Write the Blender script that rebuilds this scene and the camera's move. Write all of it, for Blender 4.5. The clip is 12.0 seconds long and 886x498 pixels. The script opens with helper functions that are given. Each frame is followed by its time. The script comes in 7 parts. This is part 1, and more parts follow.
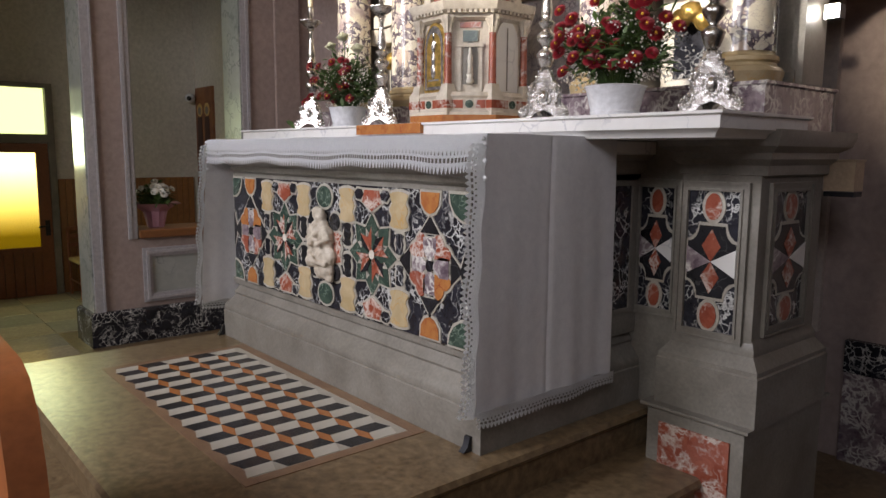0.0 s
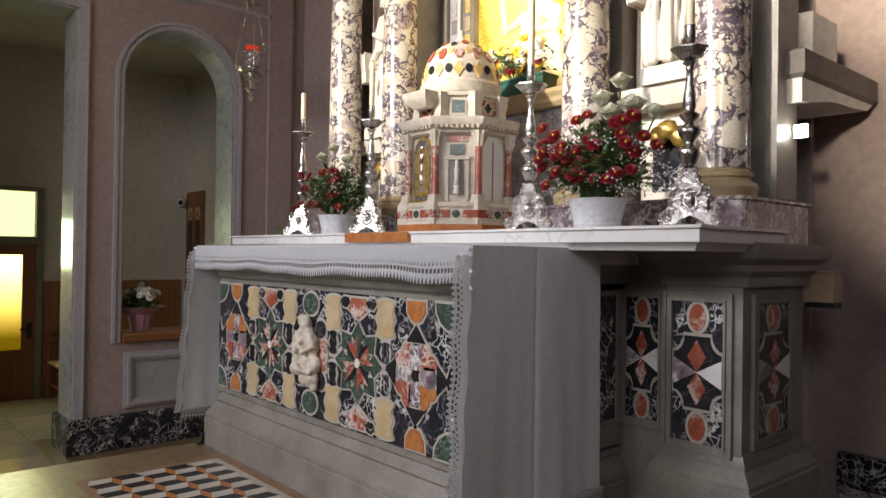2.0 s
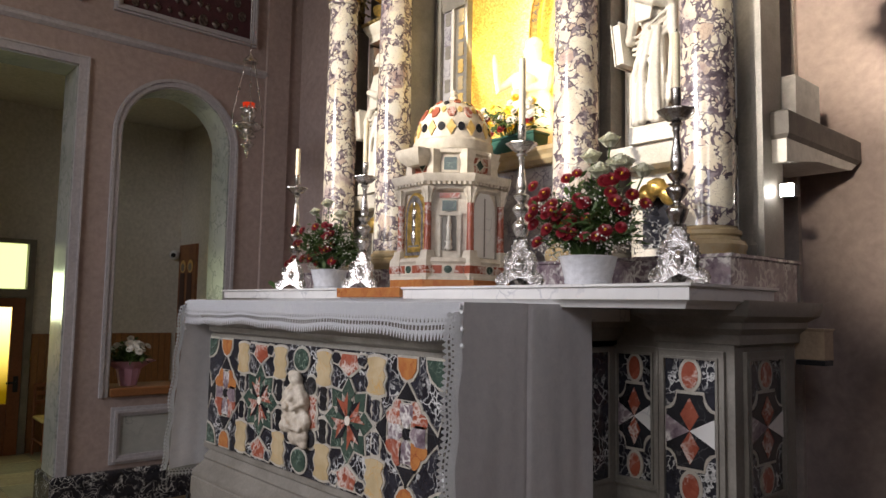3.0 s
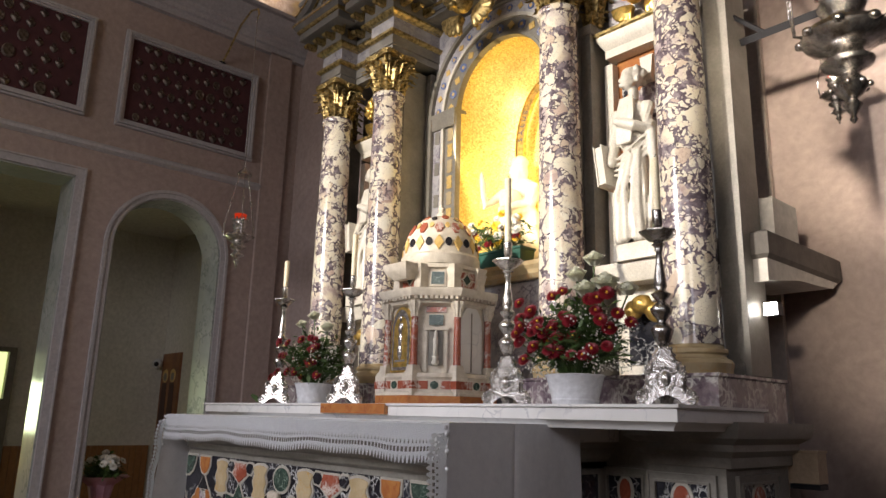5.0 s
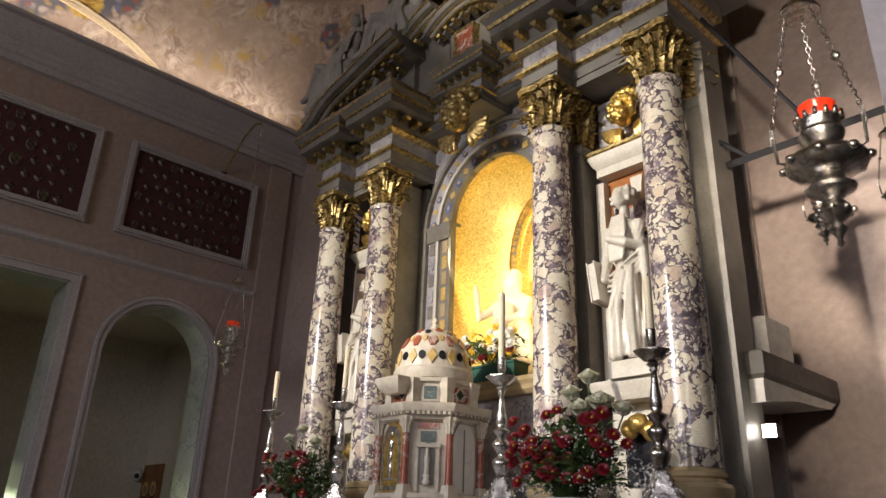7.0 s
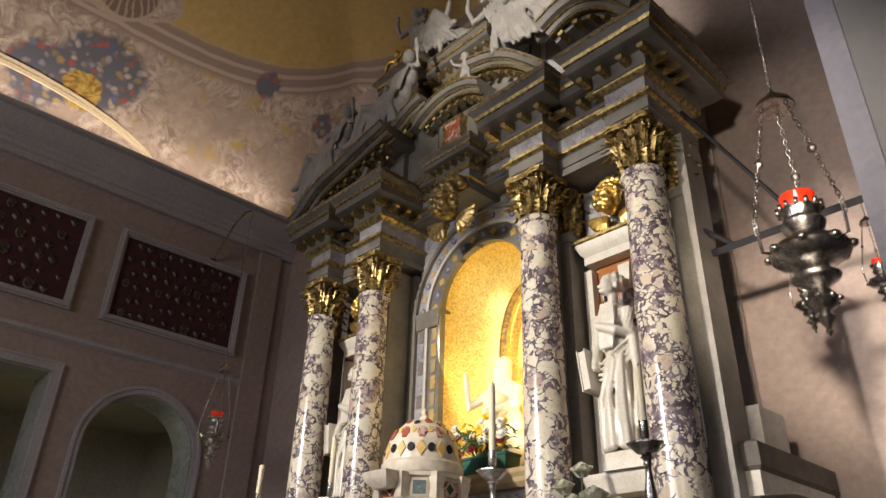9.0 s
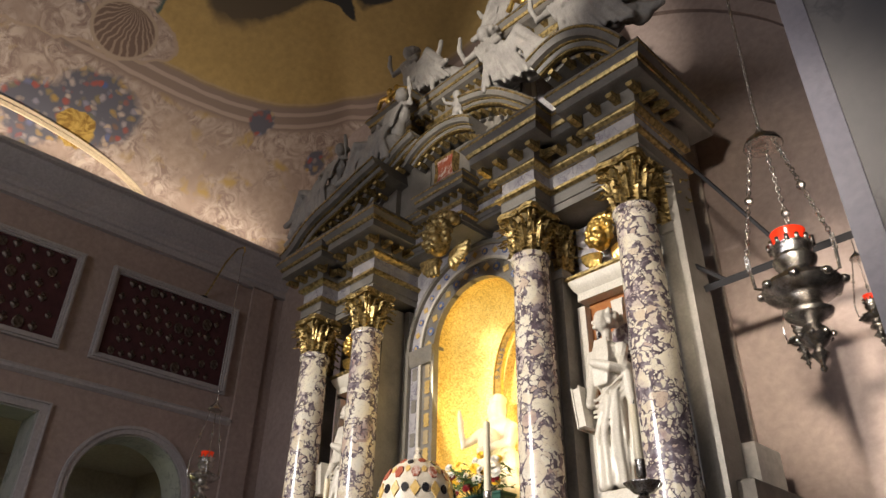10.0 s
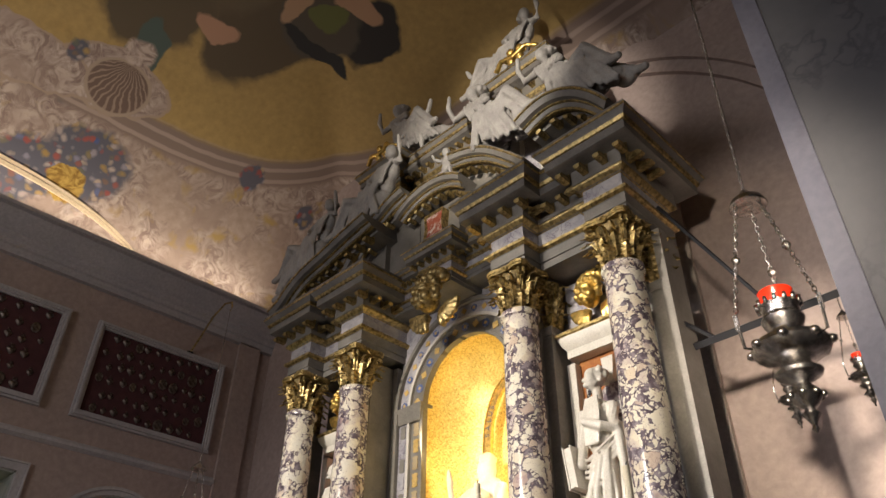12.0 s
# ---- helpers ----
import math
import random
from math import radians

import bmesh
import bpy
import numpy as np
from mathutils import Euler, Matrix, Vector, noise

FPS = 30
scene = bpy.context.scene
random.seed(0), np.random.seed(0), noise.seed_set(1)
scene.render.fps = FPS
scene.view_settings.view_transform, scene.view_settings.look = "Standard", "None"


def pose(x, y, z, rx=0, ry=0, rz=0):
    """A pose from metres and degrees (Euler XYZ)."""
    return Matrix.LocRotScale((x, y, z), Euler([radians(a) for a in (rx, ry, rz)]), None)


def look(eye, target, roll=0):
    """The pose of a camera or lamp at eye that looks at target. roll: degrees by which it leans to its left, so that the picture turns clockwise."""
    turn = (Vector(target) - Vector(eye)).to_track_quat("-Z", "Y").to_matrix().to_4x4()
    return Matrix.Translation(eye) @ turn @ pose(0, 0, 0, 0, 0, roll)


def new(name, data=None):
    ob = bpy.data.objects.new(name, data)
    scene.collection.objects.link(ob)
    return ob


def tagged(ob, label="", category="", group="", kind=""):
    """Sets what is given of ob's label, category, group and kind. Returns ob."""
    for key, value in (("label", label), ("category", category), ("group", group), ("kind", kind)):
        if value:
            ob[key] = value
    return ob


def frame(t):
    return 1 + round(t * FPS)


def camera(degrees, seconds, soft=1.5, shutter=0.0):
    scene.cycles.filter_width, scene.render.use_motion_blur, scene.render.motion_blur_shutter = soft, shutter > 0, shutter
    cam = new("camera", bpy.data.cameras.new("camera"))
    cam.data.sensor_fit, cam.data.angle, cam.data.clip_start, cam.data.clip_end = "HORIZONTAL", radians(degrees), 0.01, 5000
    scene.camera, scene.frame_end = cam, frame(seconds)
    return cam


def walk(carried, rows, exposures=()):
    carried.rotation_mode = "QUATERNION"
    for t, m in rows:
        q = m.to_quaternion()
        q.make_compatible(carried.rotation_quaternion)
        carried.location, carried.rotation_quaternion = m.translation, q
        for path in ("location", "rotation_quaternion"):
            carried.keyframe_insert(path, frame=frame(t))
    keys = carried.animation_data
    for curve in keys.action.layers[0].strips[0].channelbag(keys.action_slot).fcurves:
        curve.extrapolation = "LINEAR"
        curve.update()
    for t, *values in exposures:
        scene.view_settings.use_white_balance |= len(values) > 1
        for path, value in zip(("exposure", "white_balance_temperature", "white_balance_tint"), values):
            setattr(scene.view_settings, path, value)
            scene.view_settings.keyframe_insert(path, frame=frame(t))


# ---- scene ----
U = 1.12   # metres for each unit of the plan below
cam = camera(63.4, 12.0)
PATH = [
    (0, (2.48, -1.444, 0.923), (0.964, -0.167, 0.657), 0.4),
    (0.5, (2.481, -1.449, 0.923), (0.964, -0.16, 0.724), 0.6),
    (1, (2.48, -1.455, 0.935), (0.967, -0.153, 0.806), 0.6),
    (1.5, (2.484, -1.448, 0.938), (0.971, -0.141, 0.882), 0.7),
    (2, (2.491, -1.45, 0.948), (0.983, -0.137, 0.965), 0.8),
    (2.5, (2.496, -1.451, 0.957), (0.995, -0.133, 1.042), 0.8),
    (3, (2.502, -1.452, 0.961), (1.009, -0.131, 1.124), 1.0),
    (5, (2.516, -1.451, 0.991), (1.073, -0.144, 1.449), 1.4),
    (5.5, (2.518, -1.456, 0.996), (1.09, -0.159, 1.525), 1.5),
    (6, (2.52, -1.461, 1.001), (1.11, -0.178, 1.606), 1.8),
    (6.5, (2.52, -1.461, 1.005), (1.128, -0.193, 1.68), 2.0),
    (7, (2.524, -1.459, 1.016), (1.152, -0.207, 1.758), 2.2),
    (7.5, (2.526, -1.46, 1.017), (1.175, -0.223, 1.822), 2.2),
    (9.5, (2.53, -1.459, 1.041), (1.269, -0.269, 2.037), 1.4),
    (10, (2.53, -1.468, 1.045), (1.293, -0.286, 2.082), 1.1),
    (10.5, (2.531, -1.473, 1.053), (1.316, -0.3, 2.125), 1.0),
    (11, (2.531, -1.476, 1.054), (1.341, -0.315, 2.166), 0.9),
    (11.5, (2.533, -1.463, 1.053), (1.359, -0.317, 2.197), 1.0),
    (12, (2.534, -1.488, 1.056), (1.379, -0.34, 2.216), 0.6),
]
walk(cam, [(t, look(Vector(eye) * U, Vector(target) * U, roll)) for t, eye, target, roll in PATH],
     exposures=((0.0, 0.0), (1.0, 0.0), (2.5, -0.15), (3.5, -0.25), (5.0, -0.42), (6.5, -0.8), (8.5, -0.85), (12.0, -0.75)))

# ---- world, lights ----
world = bpy.data.worlds.new("world")
scene.world = world
world.use_nodes = True
world.node_tree.nodes["Background"].inputs[0].default_value = (0.55, 0.62, 0.8, 1)
world.node_tree.nodes["Background"].inputs[1].default_value = 0.10
scene.view_settings.exposure = 0.0


def lamp(name, kind, eye, target, watts, colour, **props):
    data = bpy.data.lights.new(name, kind)
    data.energy, data.color = watts, colour
    if kind == "SPOT":
        data.spot_size, data.spot_blend, data.shadow_soft_size = radians(props["cone"]), props["blend"], props["size"]
    else:
        data.shape, data.size, data.size_y, data.spread = "RECTANGLE", props["size"], props["size_y"], radians(props["spread"])
    ob = new(name, data)
    ob.matrix_world = look(Vector(eye) * U, Vector(target) * U)
    return ob


PALE, WARM, COOL, SUNNY = (1.0, 0.89, 0.75), (1.0, 0.85, 0.67), (0.92, 0.91, 1.0), (1.0, 0.85, 0.54)
lamp("altar_spot_a", "SPOT", (-0.3, -4.6, 3.4), (0.72, 0.9, 2.27), 3100, PALE, cone=23, blend=0.55, size=0.08)
lamp("altar_spot_b", "SPOT", (-0.3, -4.6, 3.4), (-0.72, 0.9, 2.27), 2400, PALE, cone=23, blend=0.55, size=0.08)
lamp("top_spot", "SPOT", (1.2, -3.2, 3.3), (0.4, 1.0, 4.45), 1900, PALE, cone=25, blend=0.7, size=0.06)
for x, z, watts in ((1.78, 1.5, 1300), (1.58, 2.35, 4000), (1.5, 3.2, 1000), (1.4, 4.0, 60)):
    lamp("wall_spot", "SPOT", (2.72, -3.0, 2.0), (x, 1.85, z), watts * 0.72, WARM, cone=16, blend=0.8, size=0.16)
# added cool fill on the altar front; no window is built here
lamp("nave_fill_light", "AREA", (-0.9, -4.6, 3.3), (0.1, 0.0, 0.9), 48, COOL, size=1.8, size_y=1.2, spread=75)
lamp("nave_light", "AREA", (0.8, -5.2, 3.0), (0.0, 0.6, 3.0), 120, (1.0, 0.95, 0.93), size=2.4, size_y=1.4, spread=170)
# added cool fill for the right-hand faces, with no window behind it
lamp("aisle_fill_light", "AREA", (3.4, -2.6, 2.4), (1.1, 0.3, 0.6), 8, COOL, size=1.0, size_y=1.2, spread=80)
lamp("cove_light", "AREA", (-2.5, -0.6, 4.33), (-2.3, -0.6, 5.4), 34, WARM, size=4.2, size_y=0.05, spread=170)
for s_, watts in ((-1, 3.5), (1, 5)):
    lamp("niche_light", "AREA", (s_ * 0.29, 1.235, 2.25), (-s_ * 0.1, 1.62, 2.4), watts, SUNNY, size=0.03, size_y=0.8, spread=170)
lamp("side_room_light", "AREA", (-4.6, -0.45, 1.0), (-2.8, -0.15, 0.3), 9, (0.85, 1.0, 0.6), size=0.5, size_y=0.5, spread=150)


# ---- materials ----
def material(name, base, rough=0.5, metal=0.0):
    m = bpy.data.materials.new(name)
    m.use_nodes = True
    nt = m.node_tree
    b = nt.nodes["Principled BSDF"]
    b.inputs["Base Color"].default_value = (*base, 1)
    b.inputs["Roughness"].default_value = rough
    b.inputs["Metallic"].default_value = metal
    return m, nt, b


def nd(nt, kind, **ins):
    n = nt.nodes.new(kind)
    for k, v in ins.items():
        n.inputs[k.replace("_", " ")].default_value = v
    return n


def coords(nt, scale=1.0, warp=0.0, warp_scale=3.0):
    tc = nt.nodes.new("ShaderNodeTexCoord")
    out = tc.outputs["Object"]
    if warp:
        no = nd(nt, "ShaderNodeTexNoise", Scale=warp_scale, Detail=4.0)
        nt.links.new(out, no.inputs["Vector"])
        sub = nt.nodes.new("ShaderNodeVectorMath")
        sub.operation = "MULTIPLY_ADD"
        nt.links.new(no.outputs["Color"], sub.inputs[0])
        sub.inputs[1].default_value = (warp, warp, warp)
        nt.links.new(out, sub.inputs[2])
        out = sub.outputs[0]
    return out


def ramp(nt, fac, stops):
    r = nt.nodes.new("ShaderNodeValToRGB")
    e = r.color_ramp.elements
    while len(e) < len(stops):
        e.new(0.5)
    for el, (p, c) in zip(e, stops):
        el.position, el.color = p, (*c, 1)
    nt.links.new(fac, r.inputs["Fac"])
    return r.outputs["Color"]


def mixed(nt, fac, a, b, mode="MIX"):
    n = nt.nodes.new("ShaderNodeMix")
    n.data_type, n.blend_type = "RGBA", mode
    for sock, v in ((n.inputs["Factor"], fac), (n.inputs["A"], a), (n.inputs["B"], b)):
        if hasattr(v, "is_linked"):
            nt.links.new(v, sock)
        elif isinstance(v, tuple):
            sock.default_value = (*v, 1)
        else:
            sock.default_value = v
    return n.outputs["Result"]


def noise_of(nt, vec, scale, detail=5.0, rough=0.6):
    n = nd(nt, "ShaderNodeTexNoise", Scale=scale, Detail=detail, Roughness=rough)
    nt.links.new(vec, n.inputs["Vector"])
    return n.outputs["Fac"]


def bump(nt, b, height, strength=0.2, distance=0.01):
    n = nd(nt, "ShaderNodeBump", Strength=strength, Distance=distance)
    nt.links.new(height, n.inputs["Height"])
    nt.links.new(n.outputs["Normal"], b.inputs["Normal"])


def veined(name, base, second, vein, rough=0.25, scale=14.0, width=0.05, warp=0.12):
    """Polished marble: a clouded ground with thin, broken veins."""
    m, nt, b = material(name, base, rough)
    vec = coords(nt, warp=warp, warp_scale=9.0)
    cloud = ramp(nt, noise_of(nt, vec, scale * 0.6), [(0.35, base), (0.65, second)])
    vo = nd(nt, "ShaderNodeTexVoronoi", Scale=scale)
    vo.feature = "DISTANCE_TO_EDGE"
    nt.links.new(vec, vo.inputs["Vector"])
    line = ramp(nt, vo.outputs["Distance"], [(0.0, (1, 1, 1)), (width, (0, 0, 0))])
    patchy = ramp(nt, noise_of(nt, vec, scale * 0.35, 2.0), [(0.45, (0, 0, 0)), (0.6, (1, 1, 1))])
    fac = mixed(nt, 1.0, line, patchy, "MULTIPLY")
    nt.links.new(mixed(nt, fac, cloud, vein), b.inputs["Base Color"])
    return m


def rough_stone(name, base, second, rough=0.45, scale=6.0, relief=0.15):
    m, nt, b = material(name, base, rough)
    vec = coords(nt, warp=0.2, warp_scale=2.0)
    big = ramp(nt, noise_of(nt, vec, scale), [(0.3, base), (0.7, second)])
    fine = ramp(nt, noise_of(nt, vec, scale * 14), [(0.3, (0.82, 0.82, 0.82)), (0.7, (1.08, 1.08, 1.08))])
    nt.links.new(mixed(nt, 1.0, big, fine, "MULTIPLY"), b.inputs["Base Color"])
    bump(nt, b, noise_of(nt, vec, scale * 9), relief, 0.004)
    return m


def breccia(name):
    """Column marble: pale angular fragments of many sizes in a violet ground."""
    m, nt, b = material(name, (0.7, 0.66, 0.58), 0.14)
    vec = coords(nt, warp=0.07, warp_scale=14.0)
    ground = ramp(nt, noise_of(nt, vec, 26.0, 5.0), [(0.3, (0.05, 0.04, 0.05)), (0.5, (0.13, 0.105, 0.125)), (0.62, (0.27, 0.235, 0.255)), (0.75, (0.2, 0.13, 0.14))])
    tone = ramp(nt, noise_of(nt, vec, 5.0, 4.0), [(0.3, (0.68, 0.66, 0.6)), (0.52, (0.74, 0.69, 0.57)), (0.62, (0.5, 0.43, 0.42)), (0.72, (0.3, 0.22, 0.26))])
    col = ground
    for sc, keep, gap in ((58.0, 0.5, 0.13), (30.0, 0.54, 0.1), (17.0, 0.56, 0.075), (10.0, 0.7, 0.05)):
        v1 = nd(nt, "ShaderNodeTexVoronoi", Scale=sc)
        v2 = nd(nt, "ShaderNodeTexVoronoi", Scale=sc)
        v2.feature = "DISTANCE_TO_EDGE"
        nt.links.new(vec, v1.inputs["Vector"])
        nt.links.new(vec, v2.inputs["Vector"])
        sep = nt.nodes.new("ShaderNodeSeparateColor")
        nt.links.new(v1.outputs["Color"], sep.inputs[0])
        chosen = ramp(nt, sep.outputs[0], [(keep - 0.01, (0, 0, 0)), (keep + 0.01, (1, 1, 1))])
        body = ramp(nt, v2.outputs["Distance"], [(gap, (0, 0, 0)), (gap + 0.03, (1, 1, 1))])
        shade = ramp(nt, sep.outputs[1], [(0.0, (1, 1, 1)), (0.7, (0.92, 0.9, 0.85)), (0.9, (0.82, 0.74, 0.68)), (1.0, (0.68, 0.56, 0.56))])
        frag = mixed(nt, 1.0, tone, shade, "MULTIPLY")
        col = mixed(nt, mixed(nt, 1.0, chosen, body, "MULTIPLY"), col, frag)
    hair = nd(nt, "ShaderNodeTexVoronoi", Scale=20.0)
    hair.feature = "DISTANCE_TO_EDGE"
    nt.links.new(coords(nt, warp=0.3, warp_scale=9.0), hair.inputs["Vector"])
    col = mixed(nt, ramp(nt, hair.outputs["Distance"], [(0.0, (0.75, 0.75, 0.75)), (0.018, (0, 0, 0))]), col, (0.2, 0.13, 0.15))
    nt.links.new(col, b.inputs["Base Color"])
    return m


def gilt(name, base=(0.83, 0.56, 0.14), rough=0.3, dark=0.35, metal=1.0, relief=0.35):
    m, nt, b = material(name, base, rough, metal)
    vec = coords(nt)
    worn = ramp(nt, noise_of(nt, vec, 40.0), [(0.38, tuple(c * dark for c in base)), (0.6, base)])
    nt.links.new(worn, b.inputs["Base Color"])
    bump(nt, b, noise_of(nt, vec, 60.0), relief, 0.006)
    return m


def mosaic(name):
    m, nt, b = material(name, (0.85, 0.62, 0.16), 0.45, 0.25)
    vec = coords(nt)
    vo = nd(nt, "ShaderNodeTexVoronoi", Scale=120.0)
    nt.links.new(vec, vo.inputs["Vector"])
    nt.links.new(ramp(nt, vo.outputs["Color"], [(0.1, (0.62, 0.42, 0.09)), (0.6, (0.9, 0.68, 0.2)), (1.0, (0.98, 0.8, 0.32))]), b.inputs["Base Color"])
    v2 = nd(nt, "ShaderNodeTexVoronoi", Scale=120.0)
    v2.feature = "DISTANCE_TO_EDGE"
    nt.links.new(vec, v2.inputs["Vector"])
    bump(nt, b, v2.outputs["Distance"], 0.25, 0.004)
    return m


GREY = rough_stone("grey_marble", (0.165, 0.15, 0.128), (0.26, 0.243, 0.212), 0.4, 5.0)
WHITE = rough_stone("white_marble", (0.62, 0.58, 0.5), (0.74, 0.7, 0.62), 0.35, 9.0, 0.08)
OLDCARVED = rough_stone("stained_carved_marble", (0.36, 0.3, 0.23), (0.66, 0.6, 0.5), 0.5, 26.0, 0.3)
CARVED = rough_stone("carved_marble", (0.6, 0.56, 0.48), (0.7, 0.66, 0.57), 0.5, 10.0, 0.2)
SLAB = veined("white_slab", (0.68, 0.67, 0.65), (0.76, 0.75, 0.73), (0.5, 0.5, 0.52), 0.25, 8.0, 0.03)
DARKSTONE = rough_stone("dark_stone", (0.16, 0.145, 0.125), (0.25, 0.23, 0.2), 0.45, 8.0)
BLACK = veined("black_marble", (0.012, 0.012, 0.016), (0.03, 0.03, 0.04), (0.62, 0.62, 0.6), 0.2, 21.0, 0.1, 0.25)
NERO = veined("plain_black_marble", (0.012, 0.012, 0.014), (0.025, 0.025, 0.03), (0.1, 0.1, 0.1), 0.22, 10.0, 0.02)
REDM = veined("red_marble", (0.24, 0.055, 0.03), (0.34, 0.1, 0.06), (0.62, 0.54, 0.48), 0.25, 22.0, 0.24, 0.3)
ORANGEM = veined("orange_marble", (0.34, 0.12, 0.04), (0.44, 0.19, 0.06), (0.26, 0.07, 0.03), 0.25, 26.0, 0.08, 0.2)
GREENM = veined("green_marble", (0.028, 0.048, 0.038), (0.055, 0.085, 0.066), (0.25, 0.32, 0.26), 0.22, 24.0, 0.05, 0.2)
YELLOWM = veined("yellow_marble", (0.4, 0.31, 0.17), (0.5, 0.4, 0.25), (0.5, 0.3, 0.1), 0.25, 16.0, 0.04, 0.2)
MOTTLED = veined("mottled_marble", (0.10, 0.07, 0.09), (0.3, 0.24, 0.26), (0.72, 0.7, 0.66), 0.22, 26.0, 0.22, 0.2)
BRECCIA = breccia("violet_breccia")
FRIEZE = veined("blue_grey_marble", (0.3, 0.29, 0.33), (0.52, 0.5, 0.5), (0.12, 0.1, 0.14), 0.3, 22.0, 0.08, 0.2)
BEIGE = rough_stone("beige_limestone", (0.1, 0.064, 0.034), (0.25, 0.18, 0.1), 0.3, 28.0, 0.15)
GOLD = gilt("old_gilding", (0.56, 0.42, 0.18), 0.46, 0.35, 0.85, 0.12)
# darker gilding for the capital bells: shade between the leaves put into the colour
GOLDSHADE = gilt("shaded_gilding", (0.2, 0.14, 0.05), 0.55, 0.3, 0.6, 0.2)
DUSTY = rough_stone("dusty_grey_marble", (0.13, 0.12, 0.11), (0.22, 0.205, 0.185), 0.5, 7.0)
BRIGHTGOLD = gilt("bright_gilding", (0.85, 0.58, 0.17), 0.34, 0.6, 0.9, 0.15)
MOSAIC = mosaic("gold_mosaic")
SILVER = gilt("chased_silver", (0.74, 0.71, 0.67), 0.26, 0.5, 0.88, 0.3)
STEEL = gilt("tarnished_silver", (0.62, 0.59, 0.56), 0.26, 0.5)
IRON = material("iron", (0.03, 0.03, 0.035), 0.5, 0.6)[0]
PLASTER = rough_stone("mauve_plaster", (0.36, 0.285, 0.265), (0.41, 0.325, 0.30), 0.85, 1.6, 0.1)
TRIM = rough_stone("lavender_grey_trim", (0.40, 0.385, 0.41), (0.47, 0.45, 0.47), 0.6, 3.0, 0.05)
JAMB = veined("grey_painted_marble", (0.33, 0.35, 0.33), (0.45, 0.46, 0.44), (0.22, 0.24, 0.23), 0.22, 3.0, 0.05, 0.5)
OFFWHITE = rough_stone("white_plaster", (0.6, 0.57, 0.52), (0.66, 0.63, 0.58), 0.85, 2.0, 0.06)


# ---- building helpers ----
def box(bm, x0, x1, y0, y1, z0, z1):
    return stack(bm, x0, x1, y0, y1, [(0, z0), (0, z1)])


def stack(bm, x0, x1, y0, y1, levels):
    """A rectangular moulding: the rectangle grown by each offset at each height."""
    loops = []
    for o, z in levels:
        loops.append([bm.verts.new(p) for p in ((x0 - o, y0 - o, z), (x1 + o, y0 - o, z), (x1 + o, y1 + o, z), (x0 - o, y1 + o, z))])
    for a, b in zip(loops, loops[1:]):
        for i in range(4):
            bm.faces.new((a[i], a[(i + 1) % 4], b[(i + 1) % 4], b[i]))
    bm.faces.new(loops[0][::-1])
    bm.faces.new(loops[-1])
    return bm


def lathe(bm, cx, cy, prof, seg=24, wobble=0.0, lobes=0):
    loops = []
    for r, z in prof:
        loops.append([bm.verts.new((cx + (r + (wobble * r * math.cos(lobes * i * 2 * math.pi / seg) if lobes else 0)) * math.cos(i * 2 * math.pi / seg),
                                    cy + (r + (wobble * r * math.cos(lobes * i * 2 * math.pi / seg) if lobes else 0)) * math.sin(i * 2 * math.pi / seg), z)) for i in range(seg)])
    for a, b in zip(loops, loops[1:]):
        for i in range(seg):
            bm.faces.new((a[i], a[(i + 1) % seg], b[(i + 1) % seg], b[i]))
    bm.faces.new(loops[0][::-1])
    bm.faces.new(loops[-1])
    return bm


def prism(bm, pts, axis, a, b):
    """A flat outline pushed from a to b along an axis. Outlines are (x, z) for y, (y, z) for x, (x, y) for z."""
    def at(p, d):
        return {"y": (p[0], d, p[1]), "x": (d, p[0], p[1]), "z": (p[0], p[1], d)}[axis]
    lo, hi = [bm.verts.new(at(p, a)) for p in pts], [bm.verts.new(at(p, b)) for p in pts]
    n = len(pts)
    for i in range(n):
        bm.faces.new((lo[i], lo[(i + 1) % n], hi[(i + 1) % n], hi[i]))
    bm.faces.new(lo[::-1])
    bm.faces.new(hi)
    return bm


def sweep(bm, path, prof, closed=False):
    """Carries a section of (out, back) pairs along a path of (x, z): out along the path's normal, y = back."""
    rings = []
    n = len(path)
    for i, (x, z) in enumerate(path):
        p, q = path[max(i - 1, 0)], path[min(i + 1, n - 1)]
        dx, dz = q[0] - p[0], q[1] - p[1]
        l = math.hypot(dx, dz) or 1
        nx, nz = -dz / l, dx / l
        rings.append([bm.verts.new((x + nx * o, y, z + nz * o)) for o, y in prof])
    k = len(prof)
    for a, b in zip(rings, rings[1:]):
        for j in range(k):
            bm.faces.new((a[j], a[(j + 1) % k], b[(j + 1) % k], b[j]))
    bm.faces.new(rings[0][::-1])
    bm.faces.new(rings[-1])
    return bm


def tube(bm, pts, r, seg=8, r2=None):
    """A round bar through points."""
    rings = []
    for i, p in enumerate(pts):
        p = Vector(p)
        d = (Vector(pts[min(i + 1, len(pts) - 1)]) - Vector(pts[max(i - 1, 0)])).normalized()
        a = d.cross(Vector((0.3, 0.2, 1)) if abs(d.z) < 0.9 else Vector((1, 0, 0))).normalized()
        c = d.cross(a)
        rr = r if r2 is None else r + (r2 - r) * i / (len(pts) - 1)
        rings.append([bm.verts.new(p + rr * (math.cos(t) * a + math.sin(t) * c)) for t in (2 * math.pi * k / seg for k in range(seg))])
    for a, b in zip(rings, rings[1:]):
        for j in range(seg):
            bm.faces.new((a[j], a[(j + 1) % seg], b[(j + 1) % seg], b[j]))
    bm.faces.new(rings[0][::-1])
    bm.faces.new(rings[-1])
    return bm


